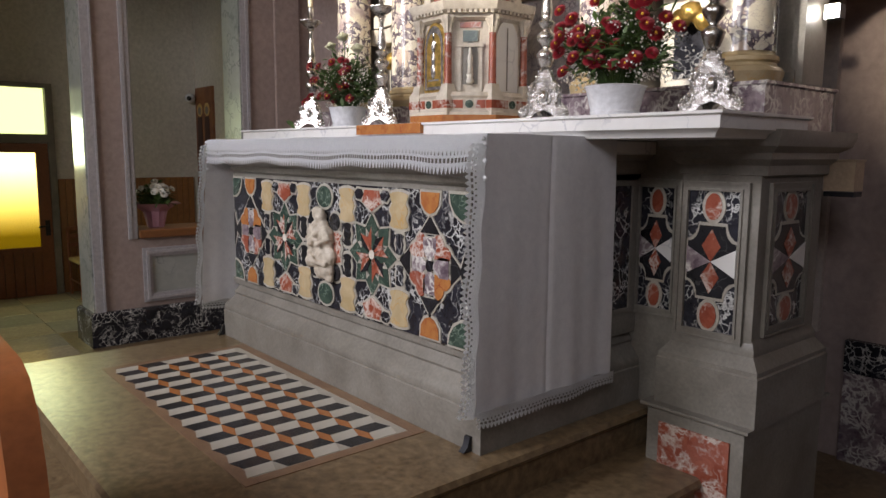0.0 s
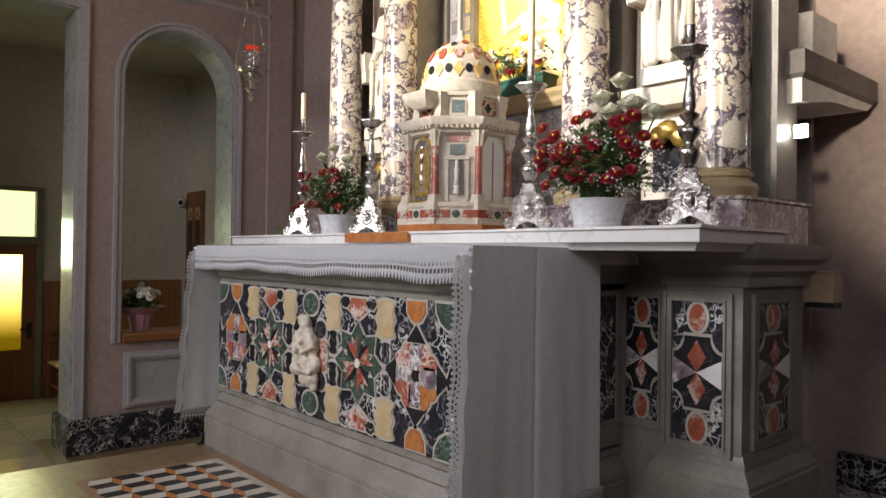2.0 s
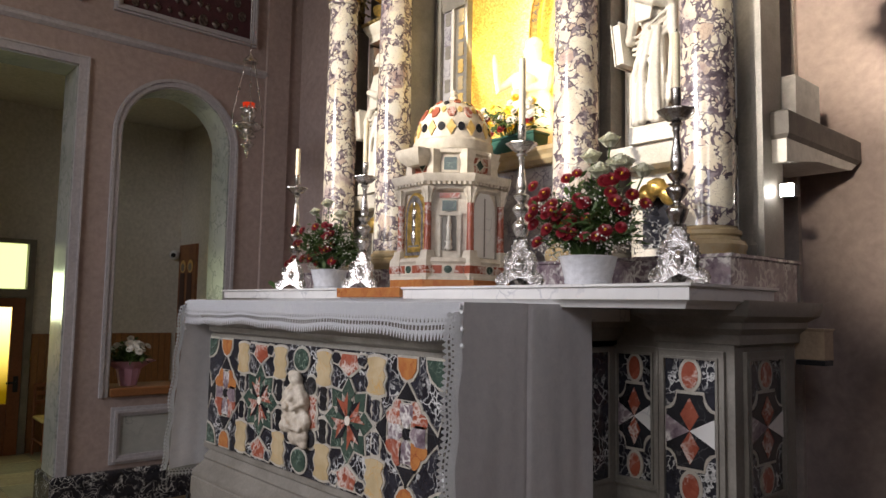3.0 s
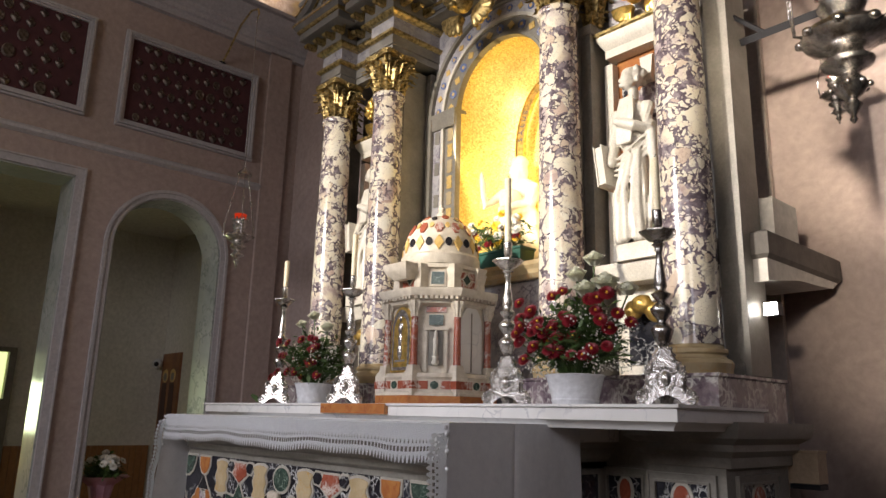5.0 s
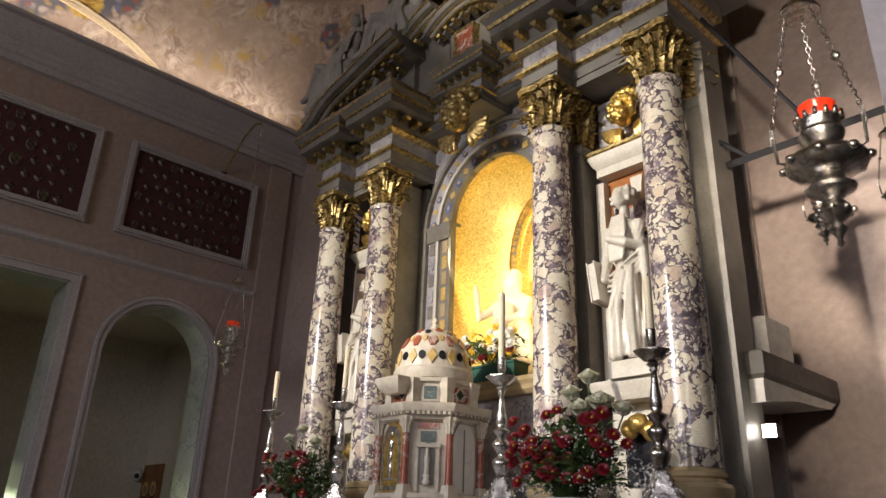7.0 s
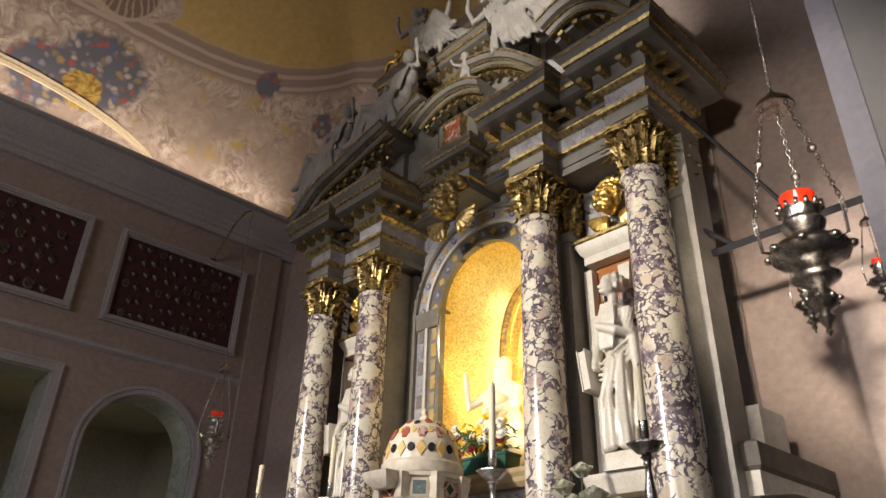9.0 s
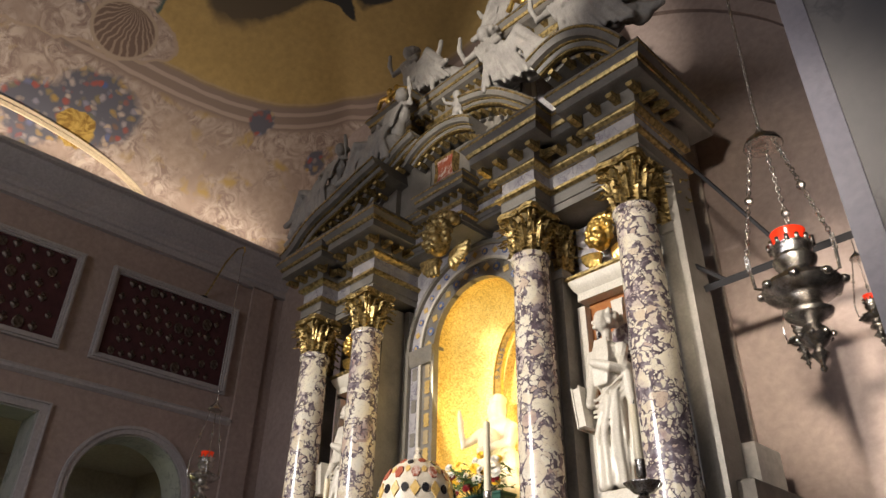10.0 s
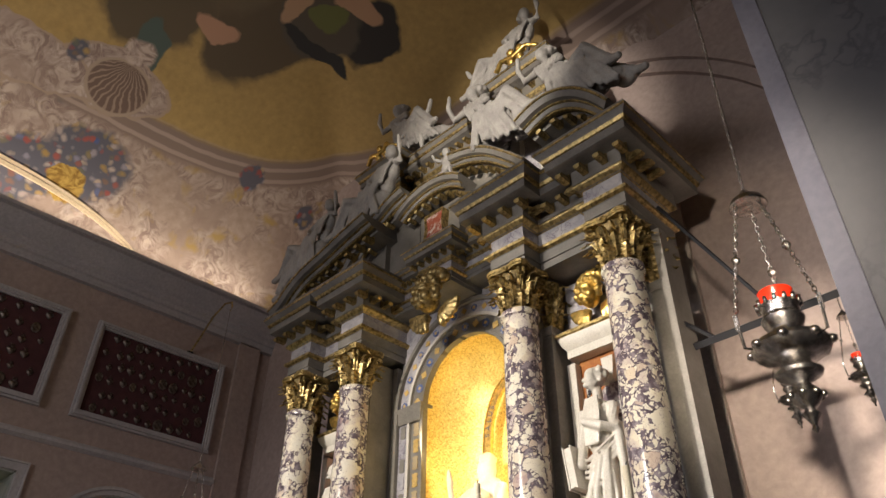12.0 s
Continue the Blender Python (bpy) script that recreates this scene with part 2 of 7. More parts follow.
def ball(bm, c, r, seg=10, squash=(1, 1, 1), turn=None):
    m = Matrix.Translation(c) @ (turn.to_4x4() if turn else Matrix()) @ Matrix.Diagonal((r * squash[0], r * squash[1], r * squash[2], 1))
    bmesh.ops.create_uvsphere(bm, u_segments=seg, v_segments=max(5, seg * 2 // 3), radius=1, matrix=m)
    return bm


def mesh_of(name, bm, mat, smooth=35):
    bmesh.ops.recalc_face_normals(bm, faces=bm.faces)
    for v in bm.verts:
        v.co *= U
    me = bpy.data.meshes.new(name)
    bm.to_mesh(me)
    bm.free()
    for f in me.polygons:
        f.use_smooth = smooth > 0
    if 0 < smooth < 180:
        me.set_sharp_from_angle(angle=radians(smooth))
    for m in mat if isinstance(mat, (list, tuple)) else [mat]:
        me.materials.append(m)
    return me


def part(name, bm, mat, parent=None, label="", smooth=35):
    ob = new(name, mesh_of(name, bm, mat, smooth))
    if parent:
        ob.parent = parent
        ob.matrix_parent_inverse = root_of(parent).inverted()
    return tagged(ob, label)


def root_of(ob):
    m = ob.matrix_basis.copy()
    if ob.parent:
        m = root_of(ob.parent) @ ob.matrix_parent_inverse @ m
    return m


def piece(name, mesh, m, parent):
    """A small piece that shares its mesh with its likes, at m (plan units already in metres)."""
    ob = new(name, mesh)
    ob.parent = parent
    ob.matrix_parent_inverse = root_of(parent).inverted()
    ob.matrix_basis = m
    return ob


def thing(name, at, label, category, group="", kind=""):
    ob = new(name)
    ob.empty_display_size = 0.05
    ob.location = Vector(at) * U
    ob.matrix_basis = Matrix.Translation(Vector(at) * U)
    return tagged(ob, label, category, group, kind)


def whole(name, bm, mat, label, category, group="", kind="", smooth=35):
    return tagged(part(name, bm, mat, None, "", smooth), label, category, group, kind)


def B():
    return bmesh.new()


def shift(x, y, z):
    return Matrix.Translation(Vector((x, y, z)) * U)


# ---- the room ----
FLOOR, WX, WY = -0.40, -2.65, 1.50
whole("floor", box(B(), -6.2, 3.6, -6.2, 3.2, FLOOR - 0.2, FLOOR), BEIGE, "polished beige marble church floor", "floor", kind="structure")

# wall with the tall doorway and the arched opening
DY, DZ = -0.18, 2.545            # doorway: its jamb and its head
A0, A1, AZ, SILL = 0.11, 0.91, 2.13, 0.32
AR, AC = (A1 - A0) / 2, (A0 + A1) / 2
w = B()
box(w, WX - 0.3, WX, -6.2, -1.75, FLOOR, 5.2)
box(w, WX - 0.3, WX, -1.75, DY, DZ, 5.2)
box(w, WX - 0.3, WX, DY, A0, FLOOR, 5.2)
box(w, WX - 0.3, WX, A1, 3.2, FLOOR, 5.2)
box(w, WX - 0.3, WX, A0, A1, FLOOR, SILL)
arc = [(AC + AR * math.cos(math.pi * i / 24), AZ + AR * math.sin(math.pi * i / 24)) for i in range(25)]
for (ya, za), (yb, zb) in zip(arc, arc[1:]):
    prism(w, [(ya, za), (ya, 5.2), (yb, 5.2), (yb, zb)], "x", WX - 0.3, WX)
wall_west = whole("wall_west", w, PLASTER, "mauve plastered side wall with arched opening", "wall", kind="structure", smooth=0)
lin = [(A1 + 0.001, SILL)] + arc + [(A0 - 0.001, SILL)]
b = B()
for (ya, za), (yb, zb) in zip(lin, lin[1:]):
    n0 = Vector((AC - ya, 0 if za < AZ else AZ - za)).normalized() * 0.012
    n1 = Vector((AC - yb, 0 if zb < AZ else AZ - zb)).normalized() * 0.012
    prism(b, [(ya, za), (yb, zb), (yb + n1.x, zb + n1.y), (ya + n0.x, za + n0.y)], "x", WX - 0.297, WX - 0.003)
part("reveal", b, JAMB, wall_west)
part("door_reveal", box(B(), WX - 0.297, WX - 0.003, DY - 0.012, DY, FLOOR, DZ), JAMB, wall_west)
part("door_head", box(B(), WX - 0.297, WX - 0.003, -1.75, DY, DZ - 0.012, DZ), JAMB, wall_west)


def arch_trim(o, wdt, d):
    b = B()
    r0, r1 = AR + o, AR + o + wdt
    pts = [(AC + r0, SILL)] + [(AC + r0 * math.cos(math.pi * i / 32), AZ + r0 * math.sin(math.pi * i / 32)) for i in range(33)] + [(AC - r0, SILL)]
    qts = [(AC + r1, SILL)] + [(AC + r1 * math.cos(math.pi * i / 32), AZ + r1 * math.sin(math.pi * i / 32)) for i in range(33)] + [(AC - r1, SILL)]
    for i in range(len(pts) - 1):
        prism(b, [pts[i], pts[i + 1], qts[i + 1], qts[i]], "x", WX - 0.002, WX + d)
    return b


part("arch_trim", arch_trim(0.0, 0.035, 0.012), TRIM, wall_west)
part("arch_trim", arch_trim(0.035, 0.022, 0.022), TRIM, wall_west)
b = B()
box(b, WX - 0.002, WX + 0.015, DY - 0.001, DY + 0.05, FLOOR + 0.235, DZ + 0.05)
box(b, WX - 0.002, WX + 0.015, -1.8, DY - 0.001, DZ, DZ + 0.05)
part("door_trim", b, TRIM, wall_west)
b = B()
box(b, WX - 0.002, WX + 0.025, DY + 0.05, DY + 0.062, FLOOR + 0.235, DZ + 0.062)
box(b, WX - 0.002, WX + 0.025, -1.8, DY + 0.05, DZ + 0.05, DZ + 0.062)
part("door_trim", b, TRIM, wall_west)
part("string_course", stack(B(), WX - 0.01, WX, -6, 1.165, [(0.005, 2.755), (0.03, 2.775), (0.03, 2.795), (0.012, 2.815)]), TRIM, wall_west)
b = stack(B(), WX - 0.31, WX, DY, WY, [(0.04, FLOOR), (0.04, FLOOR + 0.215), (0.025, FLOOR + 0.235)])
whole("baseboard", b, BLACK, "black veined marble skirting along the side wall", "baseboard", kind="structure")


def frame_of(y0, y1, z0, z1, wdt, steps, b):
    """A picture-frame moulding on the side wall."""
    for i, d in enumerate(steps):
        o, q = wdt * i / len(steps), wdt * (i + 1) / len(steps)
        a0, a1, c0, c1 = y0 - o, y1 + o, z0 - o, z1 + o
        e0, e1, f0, f1 = y0 - q, y1 + q, z0 - q, z1 + q
        box(b, WX - 0.002, WX + d, e0, e1, c1, f1)
        box(b, WX - 0.002, WX + d, e0, e1, f0, c0)
        box(b, WX - 0.002, WX + d, e0, a0, c0, c1)
        box(b, WX - 0.002, WX + d, a1, e1, c0, c1)
    return b


parapet = thing("parapet_panel", (WX, 0.5, FLOOR), "grey veined marble panel framed in pale trim below the arch", "wall panel", kind="structure")
part("panel", box(B(), WX - 0.002, WX + 0.006, 0.2, 0.95, -0.07, 0.19), JAMB, parapet)
part("panel_frame", frame_of(0.2, 0.95, -0.07, 0.19, 0.06, (0.02, 0.03, 0.015), B()), TRIM, parapet)
WOOD = rough_stone("varnished_wood", (0.22, 0.09, 0.035), (0.3, 0.13, 0.05), 0.35, 3.0, 0.05)
whole("window_sill", stack(B(), WX - 0.31, WX + 0.03, A0 + 0.02, A1 - 0.02, [(0, SILL), (0.008, SILL + 0.008), (0.008, SILL + 0.05), (0, SILL + 0.058)]), WOOD, "varnished wooden sill of the arched opening", "sill", kind="structure")
whole("trim", stack(B(), WX - 0.1, WX, -6.1, WY, [(0.0, 3.97), (0.03, 3.98), (0.03, 4.03), (0.05, 4.04), (0.05, 4.07), (0.07, 4.09), (0.07, 4.12), (0.1, 4.14), (0.12, 4.16), (0.15, 4.2), (0.17, 4.23), (0.17, 4.25), (0.2, 4.26), (0.2, 4.29)]), TRIM, "grey stepped wall cornice below the painted vault", "cornice", kind="structure")
whole("pilaster", stack(B(), WX - 0.1, WX + 0.03, 1.18, 1.38, [(0, FLOOR), (0, 3.99)]), PLASTER, "flat plaster pilaster at the wall corner", "pilaster", kind="structure")

# wall behind the altar
WB = 1.85
whole("wall_north", box(B(), -1.2, 3.6, WB, WB + 0.3, FLOOR, 6.6), PLASTER, "warm beige plastered wall behind the altar", "wall", kind="structure")
whole("wall_north_return", box(B(), -2.94, -1.2, WY, WB + 0.3, FLOOR, 6.6), PLASTER, "plastered wall beside the retable", "wall", kind="structure")
whole("wall_dado", box(B(), 1.3, 3.6, WB - 0.03, WB - 0.002, FLOOR, 0.0), MOTTLED, "dark red veined marble dado", "wall", kind="structure")
whole("dado_band", box(B(), 1.3, 3.6, WB - 0.04, WB - 0.002, 0.0, 0.14), BLACK, "black veined marble band on the dado", "baseboard", kind="structure")
b = B()
for r0, r1, d in ((1.10, 1.16, 0.012), (1.16, 1.18, 0.03)):
    pts = [(r0, 0.15)] + [(r0 * math.cos(math.pi * i / 40), 4.05 + r0 * math.sin(math.pi * i / 40)) for i in range(21)]
    qts = [(r1, 0.15)] + [(r1 * math.cos(math.pi * i / 40), 4.05 + r1 * math.sin(math.pi * i / 40)) for i in range(21)]
    for i in range(len(pts) - 1):
        prism(b, [pts[i], pts[i + 1], qts[i + 1], qts[i]], "y", WB - d, WB + 0.01)
whole("wall_arch_trim", b, rough_stone("pale_arch_trim", (0.5, 0.43, 0.38), (0.56, 0.48, 0.43), 0.7, 3.0, 0.05), "pale arched moulding on the wall behind the altar", "moulding", kind="structure")
for k, (r0, r1, d) in enumerate(((2.18, 2.27, 0.04), (2.27, 2.36, 0.075), (2.36, 2.46, 0.04))):
    b = B()
    pts = [(r0 * math.cos(math.pi * i / 60), 3.06 + r0 * math.sin(math.pi * i / 60)) for i in range(5, 31)]
    qts = [(r1 * math.cos(math.pi * i / 60), 3.06 + r1 * math.sin(math.pi * i / 60)) for i in range(5, 31)]
    for i in range(25):
        prism(b, [pts[i], pts[i + 1], qts[i + 1], qts[i]], "y", WB - d, WB + 0.01)
    whole("vault_rib", b, PLASTER, "plain moulded rib of the wall arch", "rib", "wall arch ribs", "structure")
# the pier stands in shade, and its base colours are darkened to hold that shade
PIERPAINT = veined("shaded_painted_marble", (0.05, 0.052, 0.06), (0.075, 0.075, 0.085), (0.035, 0.035, 0.045), 0.6, 2.0, 0.05, 0.5)
whole("pier_trim", stack(B(), 2.175, 2.24, 0.19, 0.3, [(0, FLOOR), (0, 6.0)]), rough_stone("shaded_lavender_trim", (0.07, 0.07, 0.1), (0.1, 0.1, 0.13), 0.6, 3.0, 0.05), "shaded lavender corner moulding of the pier", "moulding", kind="structure")
whole("pier", stack(B(), 2.19, 3.6, 0.2, 0.8, [(0, FLOOR), (0, 6.0)]), PIERPAINT, "tall shaded grey pier beside the altar", "pier", kind="structure")
whole("wall_east", box(B(), 3.6, 3.9, -6.2, 2.1, FLOOR, 6.6), PLASTER, "plain plastered nave wall", "wall", kind="structure")
whole("wall_south", box(B(), -6.2, 3.9, -6.5, -6.2, FLOOR, 6.6), PLASTER, "plain plastered nave wall", "wall", kind="structure")

# painted vault: coves rise from the side wall and the end wall to a flat middle
V0, V1, VR = 4.28, 5.75, 2.0


def vault_z(x, y):
    d = min(x - WX, 3.6 - x, max(WB - y + 0.45, 0))
    d = max(0.0, min(1.0, d / VR))
    return V0 + (V1 - V0) * math.sqrt(max(0.0, 1 - (1 - d) ** 2))


b = B()
xs = [WX - 0.02 + 6.3 * (i / 90) for i in range(91)]
ys = [-6.2 + 8.15 * (j / 110) for j in range(111)]
grid = [[b.verts.new((x, y, vault_z(x, y))) for y in ys] for x in xs]
for i in range(90):
    for j in range(110):
        b.faces.new((grid[i][j], grid[i][j + 1], grid[i + 1][j + 1], grid[i + 1][j]))
FRESCO = rough_stone("painted_vault", (0.3, 0.24, 0.2), (0.42, 0.33, 0.27), 0.8, 2.0, 0.05)
whole("ceiling", b, FRESCO, "frescoed vault with ochre sky and painted stucco frame", "ceiling", kind="structure", smooth=180)

# side room beyond the openings
whole("side_room_wall", box(B(), -5.15, -4.85, -6.2, 3.2, FLOOR, 3.0), OFFWHITE, "white plastered side room wall", "wall", kind="structure")
whole("side_room_end_wall", box(B(), -4.85, WX - 0.3, 1.42, 1.7, FLOOR, 3.0), OFFWHITE, "white plastered side room end wall", "wall", kind="structure")
whole("side_room_ceiling", box(B(), -5.15, WX - 0.3, -6.2, 1.7, 2.75, 2.95), OFFWHITE, "white side room ceiling with faded ornament", "ceiling", kind="structure")

# ---- steps ----
b = stack(B(), -1.3, 1.28, -1.3, 1.4, [(0, FLOOR), (0, -0.19), (0.02, -0.185), (0.025, -0.17), (0.015, -0.155), (0, -0.15)])
step_low = whole("altar_step", b, BEIGE, "worn beige limestone altar step", "step", "altar steps", "structure")
b = stack(B(), -1.0, 1.0, -0.93, 1.3, [(0, -0.15), (0, -0.045), (0.02, -0.035), (0.03, -0.02), (0.02, -0.004), (0.005, 0)])
step_top = whole("predella", b, BEIGE, "beige marble altar platform with rounded edge", "step", "altar steps", "structure")

# ---- altar ----
altar = thing("altar", (0, 0.4, 0), "white-grey marble altar with inlaid coloured front", "altar")
part("plinth", stack(B(), -0.95, 0.95, 0, 0.9, [(0, 0), (0, 0.13), (-0.004, 0.134)]), GREY, altar)
part("base_moulding", stack(B(), -0.93, 0.93, 0.02, 0.9, [(0.015, 0.134), (0.018, 0.15), (0.012, 0.165), (-0.005, 0.185), (-0.02, 0.205), (-0.025, 0.215), (-0.02, 0.225), (-0.03, 0.24), (-0.045, 0.27)]), GREY, altar)
part("body", box(B(), -0.92, 0.92, 0.06, 0.9, 0.26, 0.92), GREY, altar)
part("front_frame", box(B(), -0.92, 0.92, 0.045, 0.07, 0.27, 0.30), GREY, altar)
part("top_moulding", stack(B(), -0.92, 0.92, 0.045, 0.9, [(-0.01, 0.82), (0.0, 0.83), (0.0, 0.85), (0.02, 0.87), (0.03, 0.89), (0.03, 0.9), (0.05, 0.92)]), GREY, altar)
part("table_slab", stack(B(), -0.97, 0.97, -0.02, 0.95, [(0, 0.92), (0.008, 0.925), (0.008, 0.965), (0, 0.97)]), SLAB, altar)
part("inlay_ground", box(B(), -0.855, 0.855, 0.042, 0.062, 0.305, 0.80), GREY, altar)
part("gradine", stack(B(), -1.47, 1.47, 0.37, 0.9, [(-0.03, 0.97), (-0.02, 0.985), (0, 0.995), (0, 1.03), (0.012, 1.034), (0.012, 1.042)]), SLAB, altar)

# pedestals under the columns
def pedestal(sx, group):
    t = thing("pedestal", (sx * 1.2, 0.9, FLOOR), "grey marble column pedestal with inlaid panels", "pedestal", group)
    X0, X1 = (1.12, 1.425) if sx > 0 else (-1.425, -1.12)
    part("socle", stack(B(), X0 - 0.03, X1 + 0.0, 0.70, 1.25, [(0.01, FLOOR), (0.01, 0.04), (0.03, 0.05), (0.03, 0.06)]), GREY, t)
    part("socle_panel", box(B(), sx * 1.26 - 0.13, sx * 1.26 + 0.13, 0.683, 0.70, FLOOR + 0.08, 0.0), REDM, t)
    part("base", stack(B(), X0, X1, 0.74, 1.2, [(0.03, 0.06), (0.03, 0.22), (0.025, 0.225), (0.025, 0.24), (0.01, 0.26), (-0.005, 0.28), (-0.005, 0.3), (-0.02, 0.33)]), GREY, t)
    part("shaft", box(B(), X0 + 0.015, X1 - 0.02, 0.755, 1.2, 0.3, 0.87), GREY, t)
    part("cap", stack(B(), X0, X1, 0.75, 1.2, [(-0.02, 0.85), (0, 0.86), (0, 0.89), (0.02, 0.91), (0.02, 0.93), (0.05, 0.95), (0.06, 0.98), (0.06, 1.0)]), GREY, t)
    part("recess", box(B(), sx * 1.0 - 0.13, sx * 1.0 + 0.13, 0.82, 1.3, FLOOR, 0.97), GREY, t)
    return t


ped = [pedestal(s_, "column pedestals") for s_ in (1, -1)]

# ---- retable ----
CX, CY = (-1.175, -0.64, 0.63, 1.222), 0.945
retable = thing("retable", (0, 1.2, FLOOR), "tall marble retable with gilded mouldings behind the altar", "altarpiece")
for s_ in (-1, 1):
    x0, x1 = sorted((s_ * 0.56, s_ * 1.25))
    part("back_wall", box(B(), x0, x1, 1.2, 1.46, FLOOR, 3.05), DARKSTONE, retable)
part("back_wall", box(B(), -0.56, 0.56, 1.2, 1.46, FLOOR, 1.72), FRIEZE, retable)
for x0, x1 in ((-1.38, -0.5), (0.5, 1.38)):
    part("column_podium", stack(B(), x0, x1, 0.79, 1.3, [(0, 1.0), (0, 1.14), (0.01, 1.145), (0.01, 1.155)]), MOTTLED, retable)


def column(x):
    t = thing("column", (x, CY, 1.15), "polished violet and cream breccia marble column with gilded capital", "column", "retable columns")
    part("base", lathe(B(), x, CY, [(0.125, 1.15), (0.125, 1.175), (0.128, 1.18), (0.13, 1.195), (0.122, 1.21), (0.108, 1.215), (0.104, 1.225), (0.112, 1.232), (0.112, 1.245), (0.1, 1.252), (0.096, 1.262)], 32), YELLOWM, t, "yellow marble column base")
    part("shaft", lathe(B(), x, CY, [(0.1, 1.262), (0.098, 1.28), (0.0975, 1.6), (0.095, 2.0), (0.091, 2.4), (0.086, 2.79), (0.086, 2.805), (0.096, 2.812), (0.099, 2.824), (0.096, 2.838), (0.088, 2.845)], 40), BRECCIA, t)
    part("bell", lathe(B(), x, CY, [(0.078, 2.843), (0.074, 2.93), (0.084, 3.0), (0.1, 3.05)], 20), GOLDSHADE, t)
    b = B()
    n = 32
    outline = []
    for i in range(n):
        a = 2 * math.pi * i / n
        r_ = 0.105 + 0.047 * abs(math.cos(2 * (a - math.pi / 4))) ** 3
        outline.append((x + r_ * math.cos(a), CY + r_ * math.sin(a)))
    prism(b, outline, "z", 3.052, 3.066)
    prism(b, [(x + (p - x) * 1.04, CY + (q - CY) * 1.04) for p, q in outline], "z", 3.064, 3.082)
    part("abacus", b, GOLD, t)
    b = B()
    for tier, (n, z0, hgt, r0, lean, wd) in enumerate(((8, 2.842, 0.09, 0.081, 0.04, 0.046), (8, 2.86, 0.14, 0.08, 0.055, 0.044), (16, 2.93, 0.105, 0.084, 0.058, 0.021))):
        for k in range(n):
            a = 2 * math.pi * (k + 0.5 * (tier % 2)) / n
            acanthus(b, x, a, z0, hgt, r0, lean, wd)
    for k in range(8):
        a = math.pi / 4 + (k // 2) * math.pi / 2 + (0.09 if k % 2 else -0.09)
        u = Vector((math.cos(a), math.sin(a), 0))
        pts = [Vector((x, CY, 2.93)) + u * 0.086, Vector((x, CY, 2.985)) + u * 0.098]
        for q in range(12):
            th = math.pi - q / 11 * 3.3 * math.pi / 1.5
            rr = 0.026 * (1 - q / 15)
            pts.append(Vector((x, CY, 3.02)) + u * (0.128 + rr * math.cos(th)) + Vector((0, 0, rr * math.sin(th))))
        tube(b, pts, 0.009, 6, 0.006)
    for k in range(4):
        a = k * math.pi / 2
        for q in range(6):
            th = q * math.pi / 3
            ball(b, (x + 0.112 * math.cos(a) - 0.012 * math.cos(th) * math.sin(a), CY + 0.112 * math.sin(a) + 0.012 * math.cos(th) * math.cos(a), 3.06 + 0.012 * math.sin(th)), 0.009, 6)
    part("acanthus_leaves", b, GOLD, t, "gilded acanthus leaves", smooth=30)
    return t


def acanthus(b, x, a, z0, hgt, r0, lean, wd, cy=CY):
    """One lobed leaf that climbs the bell and curls over at its tip."""
    u, v = Vector((math.cos(a), math.sin(a), 0)), Vector((-math.sin(a), math.cos(a), 0))
    prev = None
    for q in range(15):
        f = q / 14
        out = r0 + 0.006 + lean * f ** 2.2 + (0.008 * (q - 11) if q > 11 else 0)
        zz = z0 + hgt * (f if q < 12 else 0.84 - 0.07 * (q - 11))
        lobe = (1.25, 0.95, 0.62)[q % 3]
        half = wd / 2 * (0.75 + 0.5 * math.sin(math.pi * min(f, 0.9))) * lobe * (0.55 if q > 11 else 1)
        c = Vector((x, cy, 0)) + u * out + Vector((0, 0, zz))
        row = [bm_v(b, c - v * half + u * (0.006 if q % 3 == 0 else -0.01)), bm_v(b, c - v * half * 0.5 - u * 0.004), bm_v(b, c + u * 0.009),
               bm_v(b, c + v * half * 0.5 - u * 0.004), bm_v(b, c + v * half + u * (0.006 if q % 3 == 0 else -0.01))]
        if prev:
            for i in range(4):
                b.faces.new((prev[i], prev[i + 1], row[i + 1], row[i]))
        prev = row


def bm_v(b, c):
    return b.verts.new(c)


for x in CX:
    column(x)


# entablature
def modillion_mesh():
    b = B()
    prism(b, [(0.0, 0.0), (-0.075, 0.0), (-0.085, 0.012), (-0.07, 0.03), (-0.03, 0.035), (0.0, 0.06)], "x", -0.016, 0.016)
    return b


MOD = mesh_of("modillion", modillion_mesh(), [GOLD])


